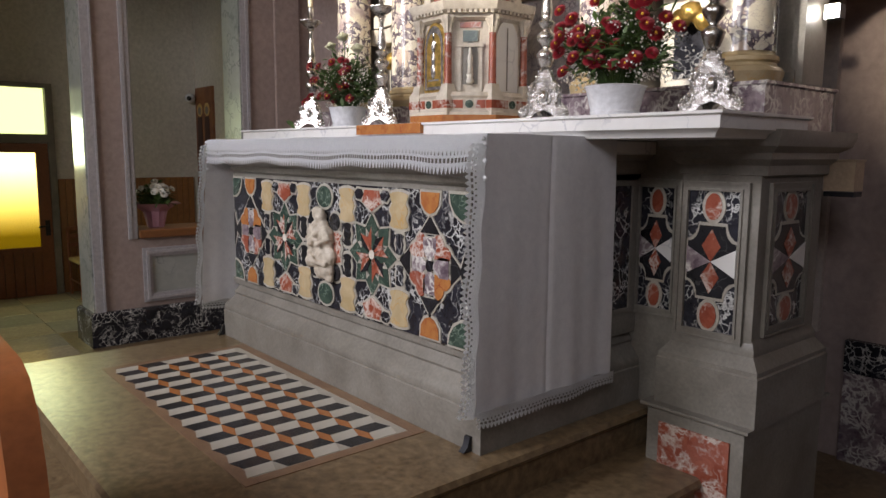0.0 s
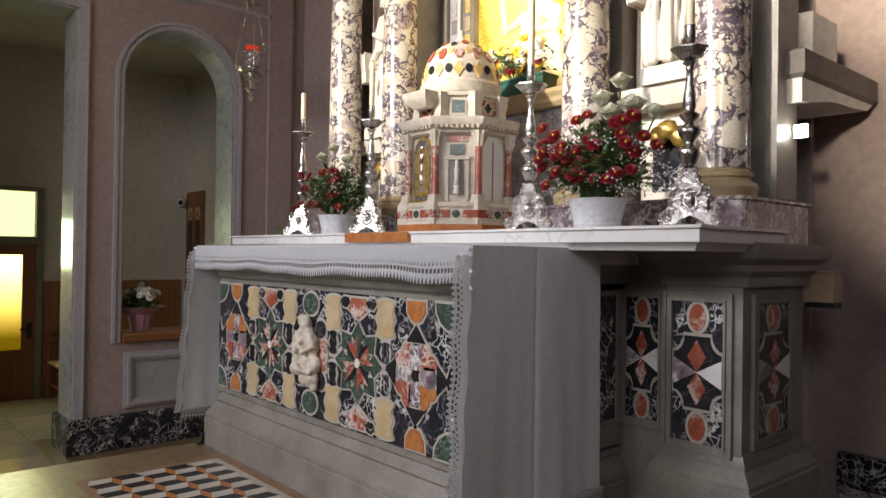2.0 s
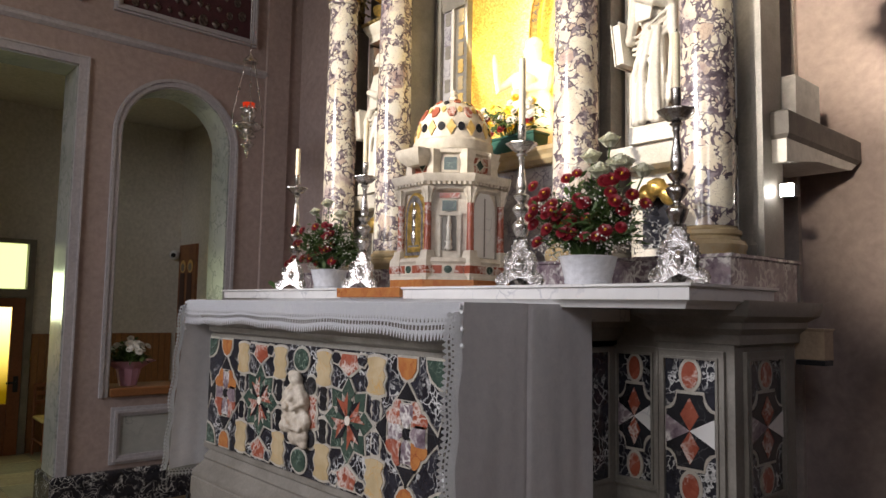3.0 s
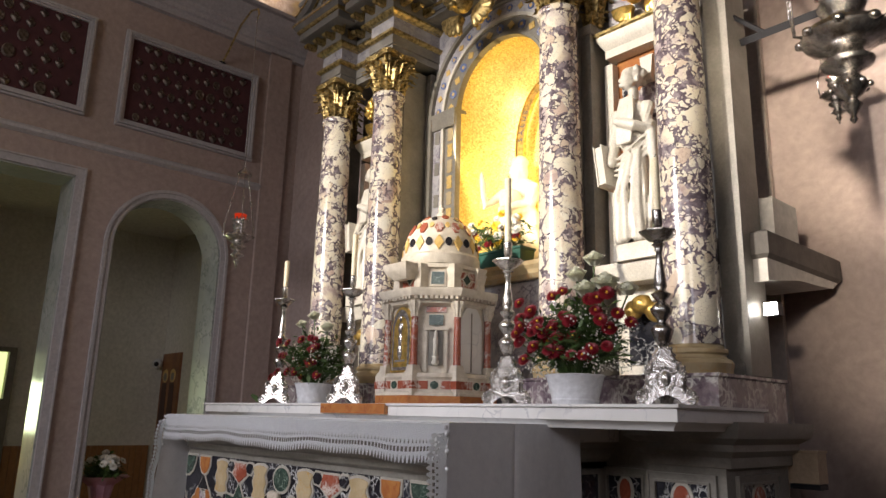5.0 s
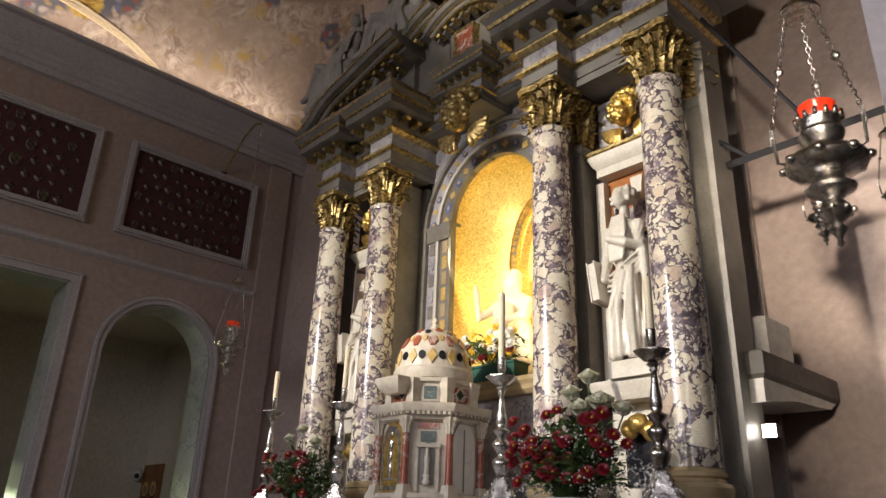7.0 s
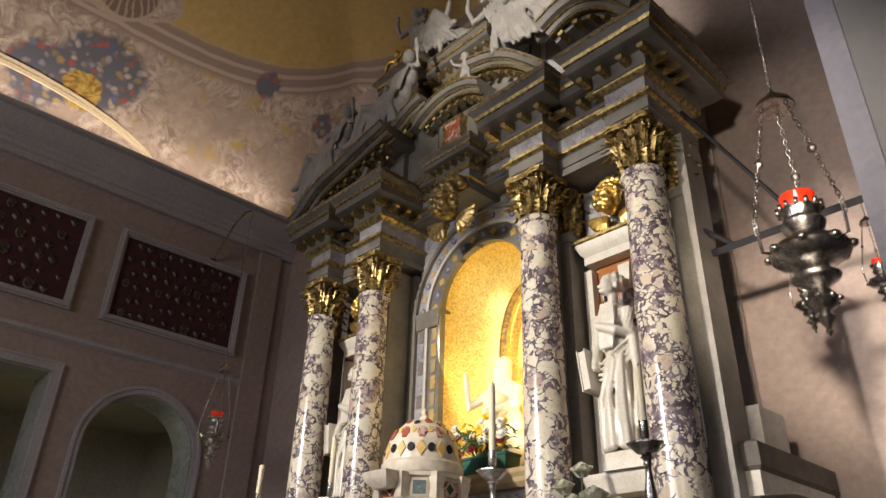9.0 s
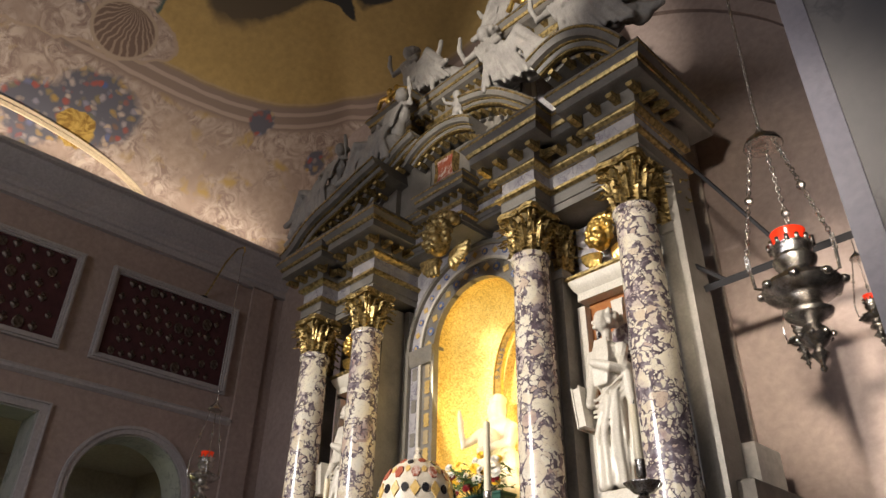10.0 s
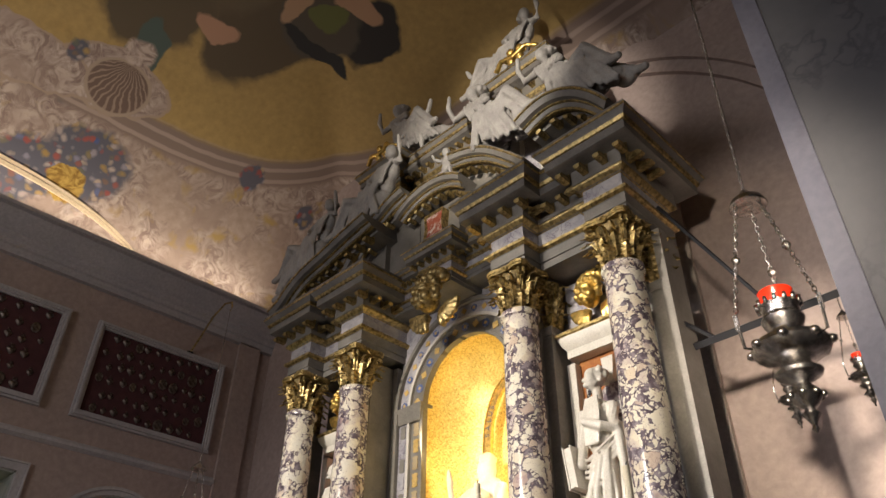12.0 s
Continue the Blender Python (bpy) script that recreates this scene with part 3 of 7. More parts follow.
def entablature(x0, x1, yf, zo=0.0, depth=1.3, k=1.0):
    """A length of architrave, frieze and bracketed cornice; z grows from 3.05."""
    zo += 0.03

    def L(*rows):
        return [(o * k, 3.05 + zo + (z - 3.05) * k) for o, z in rows]
    part("architrave", stack(B(), x0, x1, yf, depth, L((0, 3.05), (0, 3.09), (0.008, 3.092), (0.008, 3.145), (0.012, 3.15))), DUSTY, retable)
    part("gilt_fillet", stack(B(), x0, x1, yf, depth, L((0.012, 3.15), (0.03, 3.16), (0.032, 3.175), (0.02, 3.18))), GOLD, retable)
    part("frieze", stack(B(), x0, x1, yf, depth, L((0.002, 3.18), (0.002, 3.275))), FRIEZE, retable)
    part("bed_moulding", stack(B(), x0, x1, yf, depth, L((0.01, 3.275), (0.03, 3.30), (0.03, 3.31), (0.035, 3.31), (0.035, 3.395))), DARKSTONE, retable)
    part("gilt_fillet", stack(B(), x0, x1, yf, depth, L((0.004, 3.272), (0.032, 3.292), (0.036, 3.298), (0.036, 3.306))), GOLD, retable)
    part("cornice", stack(B(), x0, x1, yf, depth, L((0.115, 3.395), (0.125, 3.40), (0.125, 3.45), (0.13, 3.452), (0.14, 3.47), (0.16, 3.495), (0.16, 3.53), (0.12, 3.55))), DUSTY, retable)
    part("gilt_fillet", stack(B(), x0, x1, yf, depth, L((0.126, 3.447), (0.134, 3.449), (0.142, 3.466), (0.13, 3.468))), GOLD, retable)
    part("gilt_fillet", stack(B(), x0, x1, yf, depth, L((0.15, 3.497), (0.164, 3.5), (0.165, 3.512), (0.15, 3.514))), GOLD, retable)
    span = x1 - x0 + 0.14 * k
    n = max(2, round(span / (0.085 * k)))
    z = (3.05 + zo + (3.335 - 3.05) * k)
    S = Matrix.Scale(k, 4)
    for i in range(n):
        xx = x0 - 0.06 * k + (x1 - x0 + 0.12 * k) * i / (n - 1)
        piece("modillion", MOD, shift(xx, yf - 0.034 * k, z) @ S, retable)
    for side, xx in ((-1, x0 - 0.034 * k), (1, x1 + 0.034 * k)):
        for i in range(max(1, int((1.2 - yf) / 0.09))):
            piece("modillion", MOD, shift(xx, yf + 0.03 + i * 0.09, z) @ Matrix.Rotation(side * math.pi / 2, 4, "Z") @ S, retable)


for x in CX:
    entablature(x - 0.105, x + 0.105, CY - 0.07)
for s_ in (-1, 1):
    x0, x1 = sorted((s_ * 0.74, s_ * 1.09))
    entablature(x0, x1, 1.0)
entablature(-0.54, 0.54, 1.1, 0.27, 1.3, 0.55)
entablature(-0.12, 0.12, 0.98, 0.22, 1.3, 0.62)

# ---- inlaid front of the altar ----
def ngon(cx, cz, r, n=20, a0=0.0, sx=1.0, sz=1.0):
    return [(cx + r * sx * math.cos(a0 + 2 * math.pi * i / n), cz + r * sz * math.sin(a0 + 2 * math.pi * i / n)) for i in range(n)]


def grown(pts, d):
    cx, cz = sum(p[0] for p in pts) / len(pts), sum(p[1] for p in pts) / len(pts)
    out = []
    for x, z in pts:
        l = math.hypot(x - cx, z - cz) or 1
        out.append((x + (x - cx) / l * d, z + (z - cz) / l * d))
    return out


def rot(pts, cx, cz, a):
    c, s = math.cos(a), math.sin(a)
    return [(cx + (x - cx) * c - (z - cz) * s, cz + (x - cx) * s + (z - cz) * c) for x, z in pts]


def ogee(cx, cz, w_, h_):
    """A shield with a waisted outline and pinched corners."""
    pts = []
    for k in range(11):
        v = -1 + 0.2 * k
        pts.append((cx + w_ / 2 * (0.87 + 0.13 * math.cos(2.2 * math.pi * v)), cz + h_ / 2 * v * 0.86))
    for k in range(1, 6):
        f = 1 - k / 3
        pts.append((cx + w_ / 2 * 0.93 * f, cz + h_ / 2 * (0.86 + 0.14 * (1 - f * f))))
    return pts + [(2 * cx - px, 2 * cz - pz) for px, pz in pts]


class Inlay:
    """Coloured pieces let into a dark ground, each with a pale strap round it."""
    def __init__(self, parent, axis, face, out):
        self.parent, self.axis, self.face, self.out, self.straps = parent, axis, face, out, bmesh.new()
        self.level = 0

    def put(self, pts, mat, strap=0.010, lift=0.0):
        self.level = (self.level + 1) % 7
        e = self.level * 0.00012
        if strap:
            prism(self.straps, grown(pts, strap), self.axis, self.face - self.out * 0.004, self.face + self.out * (0.0035 + e))
        part("inlay", prism(bmesh.new(), pts, self.axis, self.face - self.out * 0.004, self.face + self.out * (0.0062 + e + lift)), mat, self.parent)

    def done(self, mat):
        tagged(part("strapwork", self.straps, mat, self.parent, "pale marble strapwork"), kind="stuff")


STRAP = rough_stone("strapwork_marble", (0.35, 0.32, 0.27), (0.45, 0.42, 0.36), 0.35, 9.0, 0.05)
front = thing("inlaid_frontal", (0, 0.04, 0.3), "black marble altar panel inlaid with coloured star and flower patterns", "altar frontal")
part("ground", box(B(), -0.857, 0.857, 0.032, 0.043, 0.303, 0.802), BLACK, front)
inl = Inlay(front, "y", 0.032, -1)
ZC = 0.5525
for sx in (-1, 1):
    cx = sx * 0.333
    for k in range(8):
        a = k * math.pi / 4
        inl.put(rot([(cx, ZC + 0.062), (cx + 0.040, ZC + 0.098), (cx, ZC + 0.150), (cx - 0.040, ZC + 0.098)], cx, ZC, a), GREENM, 0.011)
    for k in range(8):
        a = k * math.pi / 4
        tip = rot([(cx, ZC + 0.012), (cx + 0.026, ZC + 0.06), (cx, ZC + 0.105), (cx - 0.026, ZC + 0.06)], cx, ZC, a)
        inl.put([tip[0], tip[1], tip[2]], REDM if k % 2 else GREENM, 0, 0.001)
        inl.put([tip[0], tip[2], tip[3]], NERO if k % 2 else REDM, 0, 0.001)
    inl.put(ngon(cx, ZC, 0.017), WHITE, 0, 0.002)
    cx = sx * 0.667
    for k in range(4):
        a = math.pi / 4 + k * math.pi / 2
        heart = []
        for i in range(24):
            t = 2 * math.pi * i / 24
            heart.append((cx + 0.040 * math.sin(t) ** 3 * 1.25, ZC + 0.083 + 0.034 * (math.cos(t) * 1.1 - 0.42 * math.cos(2 * t) - 0.12 * math.cos(3 * t))))
        inl.put(rot(heart, cx, ZC, a), REDM if (k + (sx > 0)) % 3 else ORANGEM, 0.012)
    for k in range(4):
        a = k * math.pi / 2
        inl.put(rot([(cx, ZC + 0.01), (cx + 0.034, ZC + 0.05), (cx + 0.034, ZC + 0.095), (cx - 0.034, ZC + 0.095), (cx - 0.034, ZC + 0.05)], cx, ZC, a), MOTTLED, 0.004)
        inl.put(rot([(cx - 0.05, ZC + 0.108), (cx + 0.05, ZC + 0.108), (cx, ZC + 0.165)], cx, ZC, a), NERO, 0.012)
    inl.put(ngon(cx, ZC, 0.019), NERO, 0, 0.002)
    for sz in (-1, 1):
        z = ZC + sz * 0.172
        inl.put(ogee(sx * 0.165, z, 0.105, 0.13), YELLOWM)
        inl.put(ogee(sx * 0.497, z, 0.105, 0.13), YELLOWM)
        inl.put([(sx * 0.333 + dx, ZC + sz * dz) for dx, dz in ((-0.045, 0.235), (0.045, 0.235), (0.06, 0.19), (0.03, 0.175), (0, 0.158), (-0.03, 0.175), (-0.06, 0.19))], REDM, 0.011)
        inl.put([(sx * 0.667 + dx, ZC + sz * dz) for dx, dz in ((-0.048, 0.243), (0.048, 0.243), (0.045, 0.205), (0.025, 0.18), (0, 0.172), (-0.025, 0.18), (-0.045, 0.205))], ORANGEM, 0.011)
        inl.put([(sx * 0.85, ZC + sz * 0.243)] + [(sx * (0.85 - 0.085 * math.cos(t)), ZC + sz * (0.243 - 0.085 * math.sin(t))) for t in (0, 0.4, 0.8, 1.2, 1.57)], GREENM, 0.012)
        inl.put(rot(ogee(sx * 0.167, ZC + sz * 0.06, 0.05, 0.09), sx * 0.167, ZC + sz * 0.06, 0.0), NERO, 0.012)
        inl.put(ogee(sx * 0.50, ZC + sz * 0.055, 0.045, 0.075), BLACK, 0.012)
        inl.put([(sx * 0.25 + 0.03 * math.cos(t), ZC + sz * 0.218 + 0.022 * math.sin(t)) for t in (0, 1, 2, 3, 4, 5)], BLACK, 0.009)
        inl.put([(sx * 0.415 + 0.03 * math.cos(t), ZC + sz * 0.218 + 0.022 * math.sin(t)) for t in (0, 1, 2, 3, 4, 5)], BLACK, 0.009)
    inl.put([(sx * (0.85), ZC - 0.08), (sx * 0.85, ZC + 0.08), (sx * 0.82, ZC)], NERO, 0.012)
    inl.put(rot(ogee(sx * 0.085, ZC + 0.0, 0.075, 0.12), sx * 0.085, ZC, 0), REDM, 0.012)
    for sz in (-1, 1):
        inl.put(ngon(sx * 0.08, ZC + sz * 0.1, 0.034), NERO, 0.010, 0.003)
for sz in (-1, 1):
    inl.put(ngon(0, ZC + sz * 0.195, 0.045, 20, 0, 1.2, 0.95), GREENM)
inl.done(STRAP)


# ---- carved figures: plain shapes ----
def carved(name, blobs, bars, mat, label, category, group="", voxel=0.012, folds=0.006, at=None):
    """A stone figure as one plain mesh: swollen masses and tapered bars fused together."""
    b = B()
    for c, r, sq in blobs:
        ball(b, c, r, 12, sq)
    for pts, r0, r1 in bars:
        tube(b, pts, r0, 8, r1)
        ball(b, pts[-1], r1 * 1.05, 8)
    ob = whole(name, b, mat, label, category, group, smooth=180)
    md = ob.modifiers.new("fuse", "REMESH")
    md.mode, md.voxel_size, md.use_smooth_shade = "VOXEL", voxel * U, True
    sm = ob.modifiers.new("soften", "SMOOTH")
    sm.factor, sm.iterations = 0.5, 3
    tx = bpy.data.textures.new("folds", "CLOUDS")
    tx.noise_scale, tx.noise_depth = 0.05, 2
    ds = ob.modifiers.new("folds", "DISPLACE")
    ds.texture, ds.strength, ds.mid_level = tx, folds * 2, 0.5
    return ob


r9 = random.Random(4)
bl = [((-0.005, 0.012, 0.70), 0.036, (0.95, 0.8, 1.15)), ((-0.03, 0.012, 0.715), 0.03, (1, 0.8, 1)), ((-0.01, 0.015, 0.625), 0.06, (1.1, 0.6, 1.0)), ((-0.05, 0.005, 0.61), 0.03, (1, 0.9, 1.1)), ((0.035, 0.012, 0.58), 0.05, (1.0, 0.6, 1.2)), ((-0.03, 0.01, 0.54), 0.06, (1.1, 0.6, 0.9)),
      ((0.02, 0.015, 0.48), 0.075, (1.15, 0.5, 0.85)), ((-0.035, 0.01, 0.45), 0.045, (1.0, 0.6, 1.0)), ((0.03, 0.01, 0.40), 0.06, (1.1, 0.5, 0.7)), ((0.055, 0.012, 0.365), 0.035, (1, 0.6, 0.8)), ((-0.01, 0.015, 0.375), 0.04, (1, 0.5, 0.7))]
for k in range(16):
    bl.append(((r9.uniform(-0.07, 0.07), r9.uniform(-0.012, 0.004), r9.uniform(0.38, 0.64)), r9.uniform(0.014, 0.024), (1, 0.8, r9.uniform(0.8, 1.8))))
low = lambda p: (p[0], p[1], 0.56 + (p[2] - 0.545) * 0.7)
bl = [(low(c), r_ * 0.88, q) for c, r_, q in bl]
relief = carved("relief_carving", bl, [([low(p) for p in pts], r0 * 0.88, r1 * 0.88) for pts, r0, r1 in [([(-0.05, 0.0, 0.65), (-0.075, -0.005, 0.58), (-0.02, -0.025, 0.55)], 0.018, 0.014), ([(0.04, 0.0, 0.64), (0.075, 0.0, 0.58), (0.03, -0.025, 0.55)], 0.02, 0.014), ([(-0.05, -0.01, 0.5), (0.0, -0.03, 0.45), (0.06, -0.01, 0.44)], 0.016, 0.012)]],
                OLDCARVED, "weathered cream marble relief figures on the altar front", "relief", voxel=0.004, folds=0.008)

# ---- altar cloth ----
LINEN = rough_stone("white_linen", (0.62, 0.62, 0.64), (0.7, 0.7, 0.71), 0.9, 30.0, 0.4)
LACE = rough_stone("white_lace", (0.82, 0.83, 0.86), (0.88, 0.89, 0.9), 0.9, 60.0, 1.0)
cloth = thing("altar_cloth", (0, 0.3, 0.975), "white linen altar cloth with crocheted lace edging", "altar cloth")


def sheet(fn, nu, nv, thick):
    b = B()
    g = [[b.verts.new(fn(i / nu, j / nv)) for j in range(nv + 1)] for i in range(nu + 1)]
    for i in range(nu):
        for j in range(nv):
            b.faces.new((g[i][j], g[i + 1][j], g[i + 1][j + 1], g[i][j + 1]))
    bmesh.ops.recalc_face_normals(b, faces=b.faces)
    bmesh.ops.solidify(b, geom=b.faces[:], thickness=thick)
    return b


part("top_cloth", sheet(lambda u, v: (-0.995 + 1.99 * u, -0.032 + 0.6 * v, 0.9745 + 0.002 * noise.noise((u * 9, v * 5, 0))), 60, 16, -0.004), LINEN, cloth)


def side_fall(s_):
    def fn(u, v):
        y = -0.034 + 0.60 * u - 0.05 * v * (1 - u) ** 2
        drop = v * 0.815
        fold = 0.006 * v * math.sin(u * 11 + 1) + 0.0015 * v * math.sin(u * 41) + 0.004 * noise.noise((u * 6, v * 3, 1))
        crease = -0.005 * math.exp(-((u - 0.47) / 0.012) ** 2)
        return (s_ * (0.995 + 0.012 * v + fold + crease), y - 0.008 * math.sin(v * 3) * (1 - u), 0.975 - drop + 0.012 * math.sin(u * 9) * v)
    part("side_fall", sheet(fn, 70, 40, 0.003), LINEN, cloth)


def lace_edge(name, a, d, down, outward, n, depth, amp):
    """A band of lace from a along d: a solid heading, a row of eyelets, and points below."""
    a, d, down, outward = Vector(a), Vector(d), Vector(down), Vector(outward)
    b = B()
    st = d / n
    for i in range(n):
        p = a + st * i + outward * amp * math.sin(i * 0.55)
        q = a + st * (i + 1) + outward * amp * math.sin((i + 1) * 0.55)
        sag = down * (0.006 * math.sin(i * 0.13) + 0.004 * math.sin(i * 0.31))
        def strip(f0, f1, e0=0.0, e1=1.0):
            p0, q0 = p + (q - p) * e0, p + (q - p) * e1
            vs = [b.verts.new(p0 + (down * depth + sag) * f0), b.verts.new(q0 + (down * depth + sag) * f0), b.verts.new(q0 + (down * depth + sag) * f1), b.verts.new(p0 + (down * depth + sag) * f1)]
            b.faces.new(vs)
        strip(0, 0.42)
        strip(0.42, 0.52, 0.0, 0.35)
        strip(0.42, 0.52, 0.65, 1.0)
        strip(0.52, 0.6)
        strip(0.6, 0.72, 0.3, 0.7)
        strip(0.72, 0.80)
        m0 = p + (down * depth + sag) * 0.80
        m1 = q + (down * depth + sag) * 0.80
        tip = (p + q) / 2 + (down * depth + sag) * 1.0
        b.faces.new([b.verts.new(m0), b.verts.new(m1), b.verts.new(tip + (q - p) * 0.12), b.verts.new(tip - (q - p) * 0.12)])
    r = bmesh.ops.solidify(b, geom=b.faces[:], thickness=0.0025)
    part(name, b, LACE, cloth, "white crocheted lace edging", smooth=0)


side_fall(1)
side_fall(-1)
lace_edge("front_lace", (-1.0, -0.037, 0.977), (2.0, 0, 0), (0, -0.06, -1), (0, -1, 0), 120, 0.11, 0.004)
for s_ in (-1, 1):
    lace_edge("side_lace", (s_ * 1.024, -0.085, 0.178), (-s_ * 0.006, 0.65, 0), (s_ * 0.02, 0, -1), (s_, 0, 0), 40, 0.05, 0.003)
    lace_edge("corner_lace", (s_ * 0.998, -0.038, 0.95), (s_ * 0.022, -0.055, -0.79), (-s_ * 0.5, -0.86, 0), (0, -1, 0), 46, 0.05, 0.005)
    b = B()
    for k in range(9):
        ball(b, (s_ * (0.99 + 0.012 * math.sin(k * 2)), -0.045, 0.965 - 0.016 * k), 0.007, 6)
    tagged(part("gathered_corner", b, LACE, cloth, smooth=180), kind="stuff")

# ---- platform: inlaid cube pattern ----
pat = thing("floor_inlay", (0, -0.33, 0), "black, white and orange marble floor inlay of cube pattern", "floor inlay", kind="structure")
X0, X1, Y0, Y1 = -0.665, 0.648, -0.602, -0.054
part("bed", box(B(), X0 - 0.003, X1 + 0.003, Y0 - 0.003, Y1 + 0.003, -0.004, 0.0015), STRAP, pat)
for x0, x1, y0, y1 in ((X0 - 0.045, X1 + 0.045, Y0 - 0.045, Y0 - 0.004), (X0 - 0.045, X1 + 0.045, Y1 + 0.004, Y1 + 0.045), (X0 - 0.045, X0 - 0.004, Y0 - 0.003, Y1 + 0.003), (X1 + 0.004, X1 + 0.045, Y0 - 0.003, Y1 + 0.003)):
    part("border_strip", box(B(), x0, x1, y0, y1, -0.004, 0.0025), rough_stone("rosy_limestone", (0.18, 0.1, 0.06), (0.27, 0.17, 0.1), 0.35, 8.0, 0.05), pat)
PALE = veined("pale_marble", (0.42, 0.39, 0.33), (0.5, 0.47, 0.41), (0.33, 0.3, 0.25), 0.3, 9.0, 0.03)
EA, EB, EC = Vector((0.0625, -0.02)), Vector((0.0625, 0.02)), Vector((0, 0.0895))
rh = []
for o, p, q, mat in ((Vector((0, 0)), EA, EC, PALE), (EA, EB, EC, NERO), (EC, EA, EB, ORANGEM)):
    pts = [o, o + p, o + p + q, o + q]
    c = sum(pts, Vector((0, 0))) / 4
    pts = [c + (v - c) * 0.985 for v in pts]
    rh.append(mesh_of("tile", prism(B(), [tuple(v) for v in pts], "z", -0.003, 0.003), mat, 0))
for i in range(-6, 24):
    for j in range(-1, 7):
        o = Vector((X0, Y0)) + (EA + EB) * i + (EB + EC) * j
        for (oo, p, q), me in zip(((Vector((0, 0)), EA, EC), (EA, EB, EC), (EC, EA, EB)), rh):
            c = o + oo + (p + q) / 2
            if X0 + 0.02 < c.x < X1 - 0.02 and Y0 + 0.03 < c.y < Y1 - 0.03:
                piece("tile", me, shift(o.x, o.y, 0.0), pat)

# ---- inlaid pedestal panels ----
def panel_inlay(t, axis, c, z0, z1, face, out, half):
    zc, hz = (z0 + z1) / 2, (z1 - z0) / 2
    part("panel_ground", prism(B(), [(c - half, z0), (c + half, z0), (c + half, z1), (c - half, z1)], axis, face - out * 0.01, face), BLACK, t)
    n = Inlay(t, axis, face, out)
    n.put([(c + half * x, zc + hz * z) for x, z in ((-0.93, 0.0), (-0.93, 0.27), (-0.75, 0.29), (-0.6, 0.35), (-0.52, 0.43), (-0.5, 0.51), (0.5, 0.51), (0.52, 0.43), (0.6, 0.35), (0.75, 0.29), (0.93, 0.27), (0.93, 0), (0.93, -0.27), (0.75, -0.29), (0.6, -0.35), (0.52, -0.43), (0.5, -0.51), (-0.5, -0.51), (-0.52, -0.43), (-0.6, -0.35), (-0.75, -0.29), (-0.93, -0.27))], NERO, 0.011)
    for s in (-1, 1):
        n.put([(c, zc), (c + half * 0.36, zc + s * hz * 0.22), (c, zc + s * hz * 0.46), (c - half * 0.36, zc + s * hz * 0.22)], REDM, 0, 0.002)
        n.put([(c, zc), (c + s * half * 0.95, zc + hz * 0.2), (c + s * half * 0.95, zc - hz * 0.2)], SLAB if s > 0 else MOTTLED, 0, 0.002)
        n.put(ngon(c, zc + s * hz * 0.78, half * 0.4, 18, 0, 0.8, hz * 0.19 / (half * 0.4)), REDM, 0.012)
    n.done(STRAP)
    fr = B()
    for i, (o, wd, d) in enumerate(((0.0, 0.008, 0.012), (0.008, 0.014, 0.006), (0.022, 0.008, 0.012))):
        a0, a1, e0, e1 = c - half - o, c + half + o, z0 - o, z1 + o
        for q in ([(a0 - wd, e1), (a1 + wd, e1), (a1 + wd, e1 + wd), (a0 - wd, e1 + wd)], [(a0 - wd, e0 - wd), (a1 + wd, e0 - wd), (a1 + wd, e0), (a0 - wd, e0)],
                  [(a0 - wd, e0), (a0, e0), (a0, e1), (a0 - wd, e1)], [(a1, e0), (a1 + wd, e0), (a1 + wd, e1), (a1, e1)]):
            prism(fr, q, axis, face - out * 0.01, face + out * d)
    part("panel_frame", fr, GREY, t)


for s_, t in zip((1, -1), ped):
    panel_inlay(t, "y", s_ * 1.254, 0.338, 0.805, 0.753, -1, 0.092)
    panel_inlay(t, "x", 0.96, 0.365, 0.805, s_ * 1.407, s_, 0.12)
    panel_inlay(t, "y", s_ * 1.0, 0.365, 0.805, 0.818, -1, 0.07)
for s_ in (1,):
    part("side_panel", box(B(), 0.918, 0.924, 0.60, 0.76, 0.36, 0.81), BLACK, altar)
    b = B()
    for y0, y1, z0, z1 in ((0.585, 0.775, 0.81, 0.825), (0.585, 0.775, 0.345, 0.36), (0.585, 0.6, 0.36, 0.81), (0.76, 0.775, 0.36, 0.81)):
        box(b, 0.918, 0.93, y0, y1, z0, z1)
    part("side_panel_frame", b, GREY, altar)

# ---- retable: niche, panels, pediments, attic ----
NZ, NR, NYF = 2.74, 0.335, 1.17
niche = thing("niche", (0, 1.3, 1.75), "arched niche lined with glittering gold mosaic", "niche")


def niche_fn(u, v):
    a = math.pi * u
    if v < 0.6:
        z = 1.74 + (NZ - 1.74) * v / 0.6
        r = NR
    else:
        f = (v - 0.6) / 0.4 * math.pi / 2
        z = NZ + NR * math.sin(f)
        r = NR * math.cos(f)
    return (r * math.cos(a), NYF + 0.84 * r * math.sin(a) + 0.0, z)


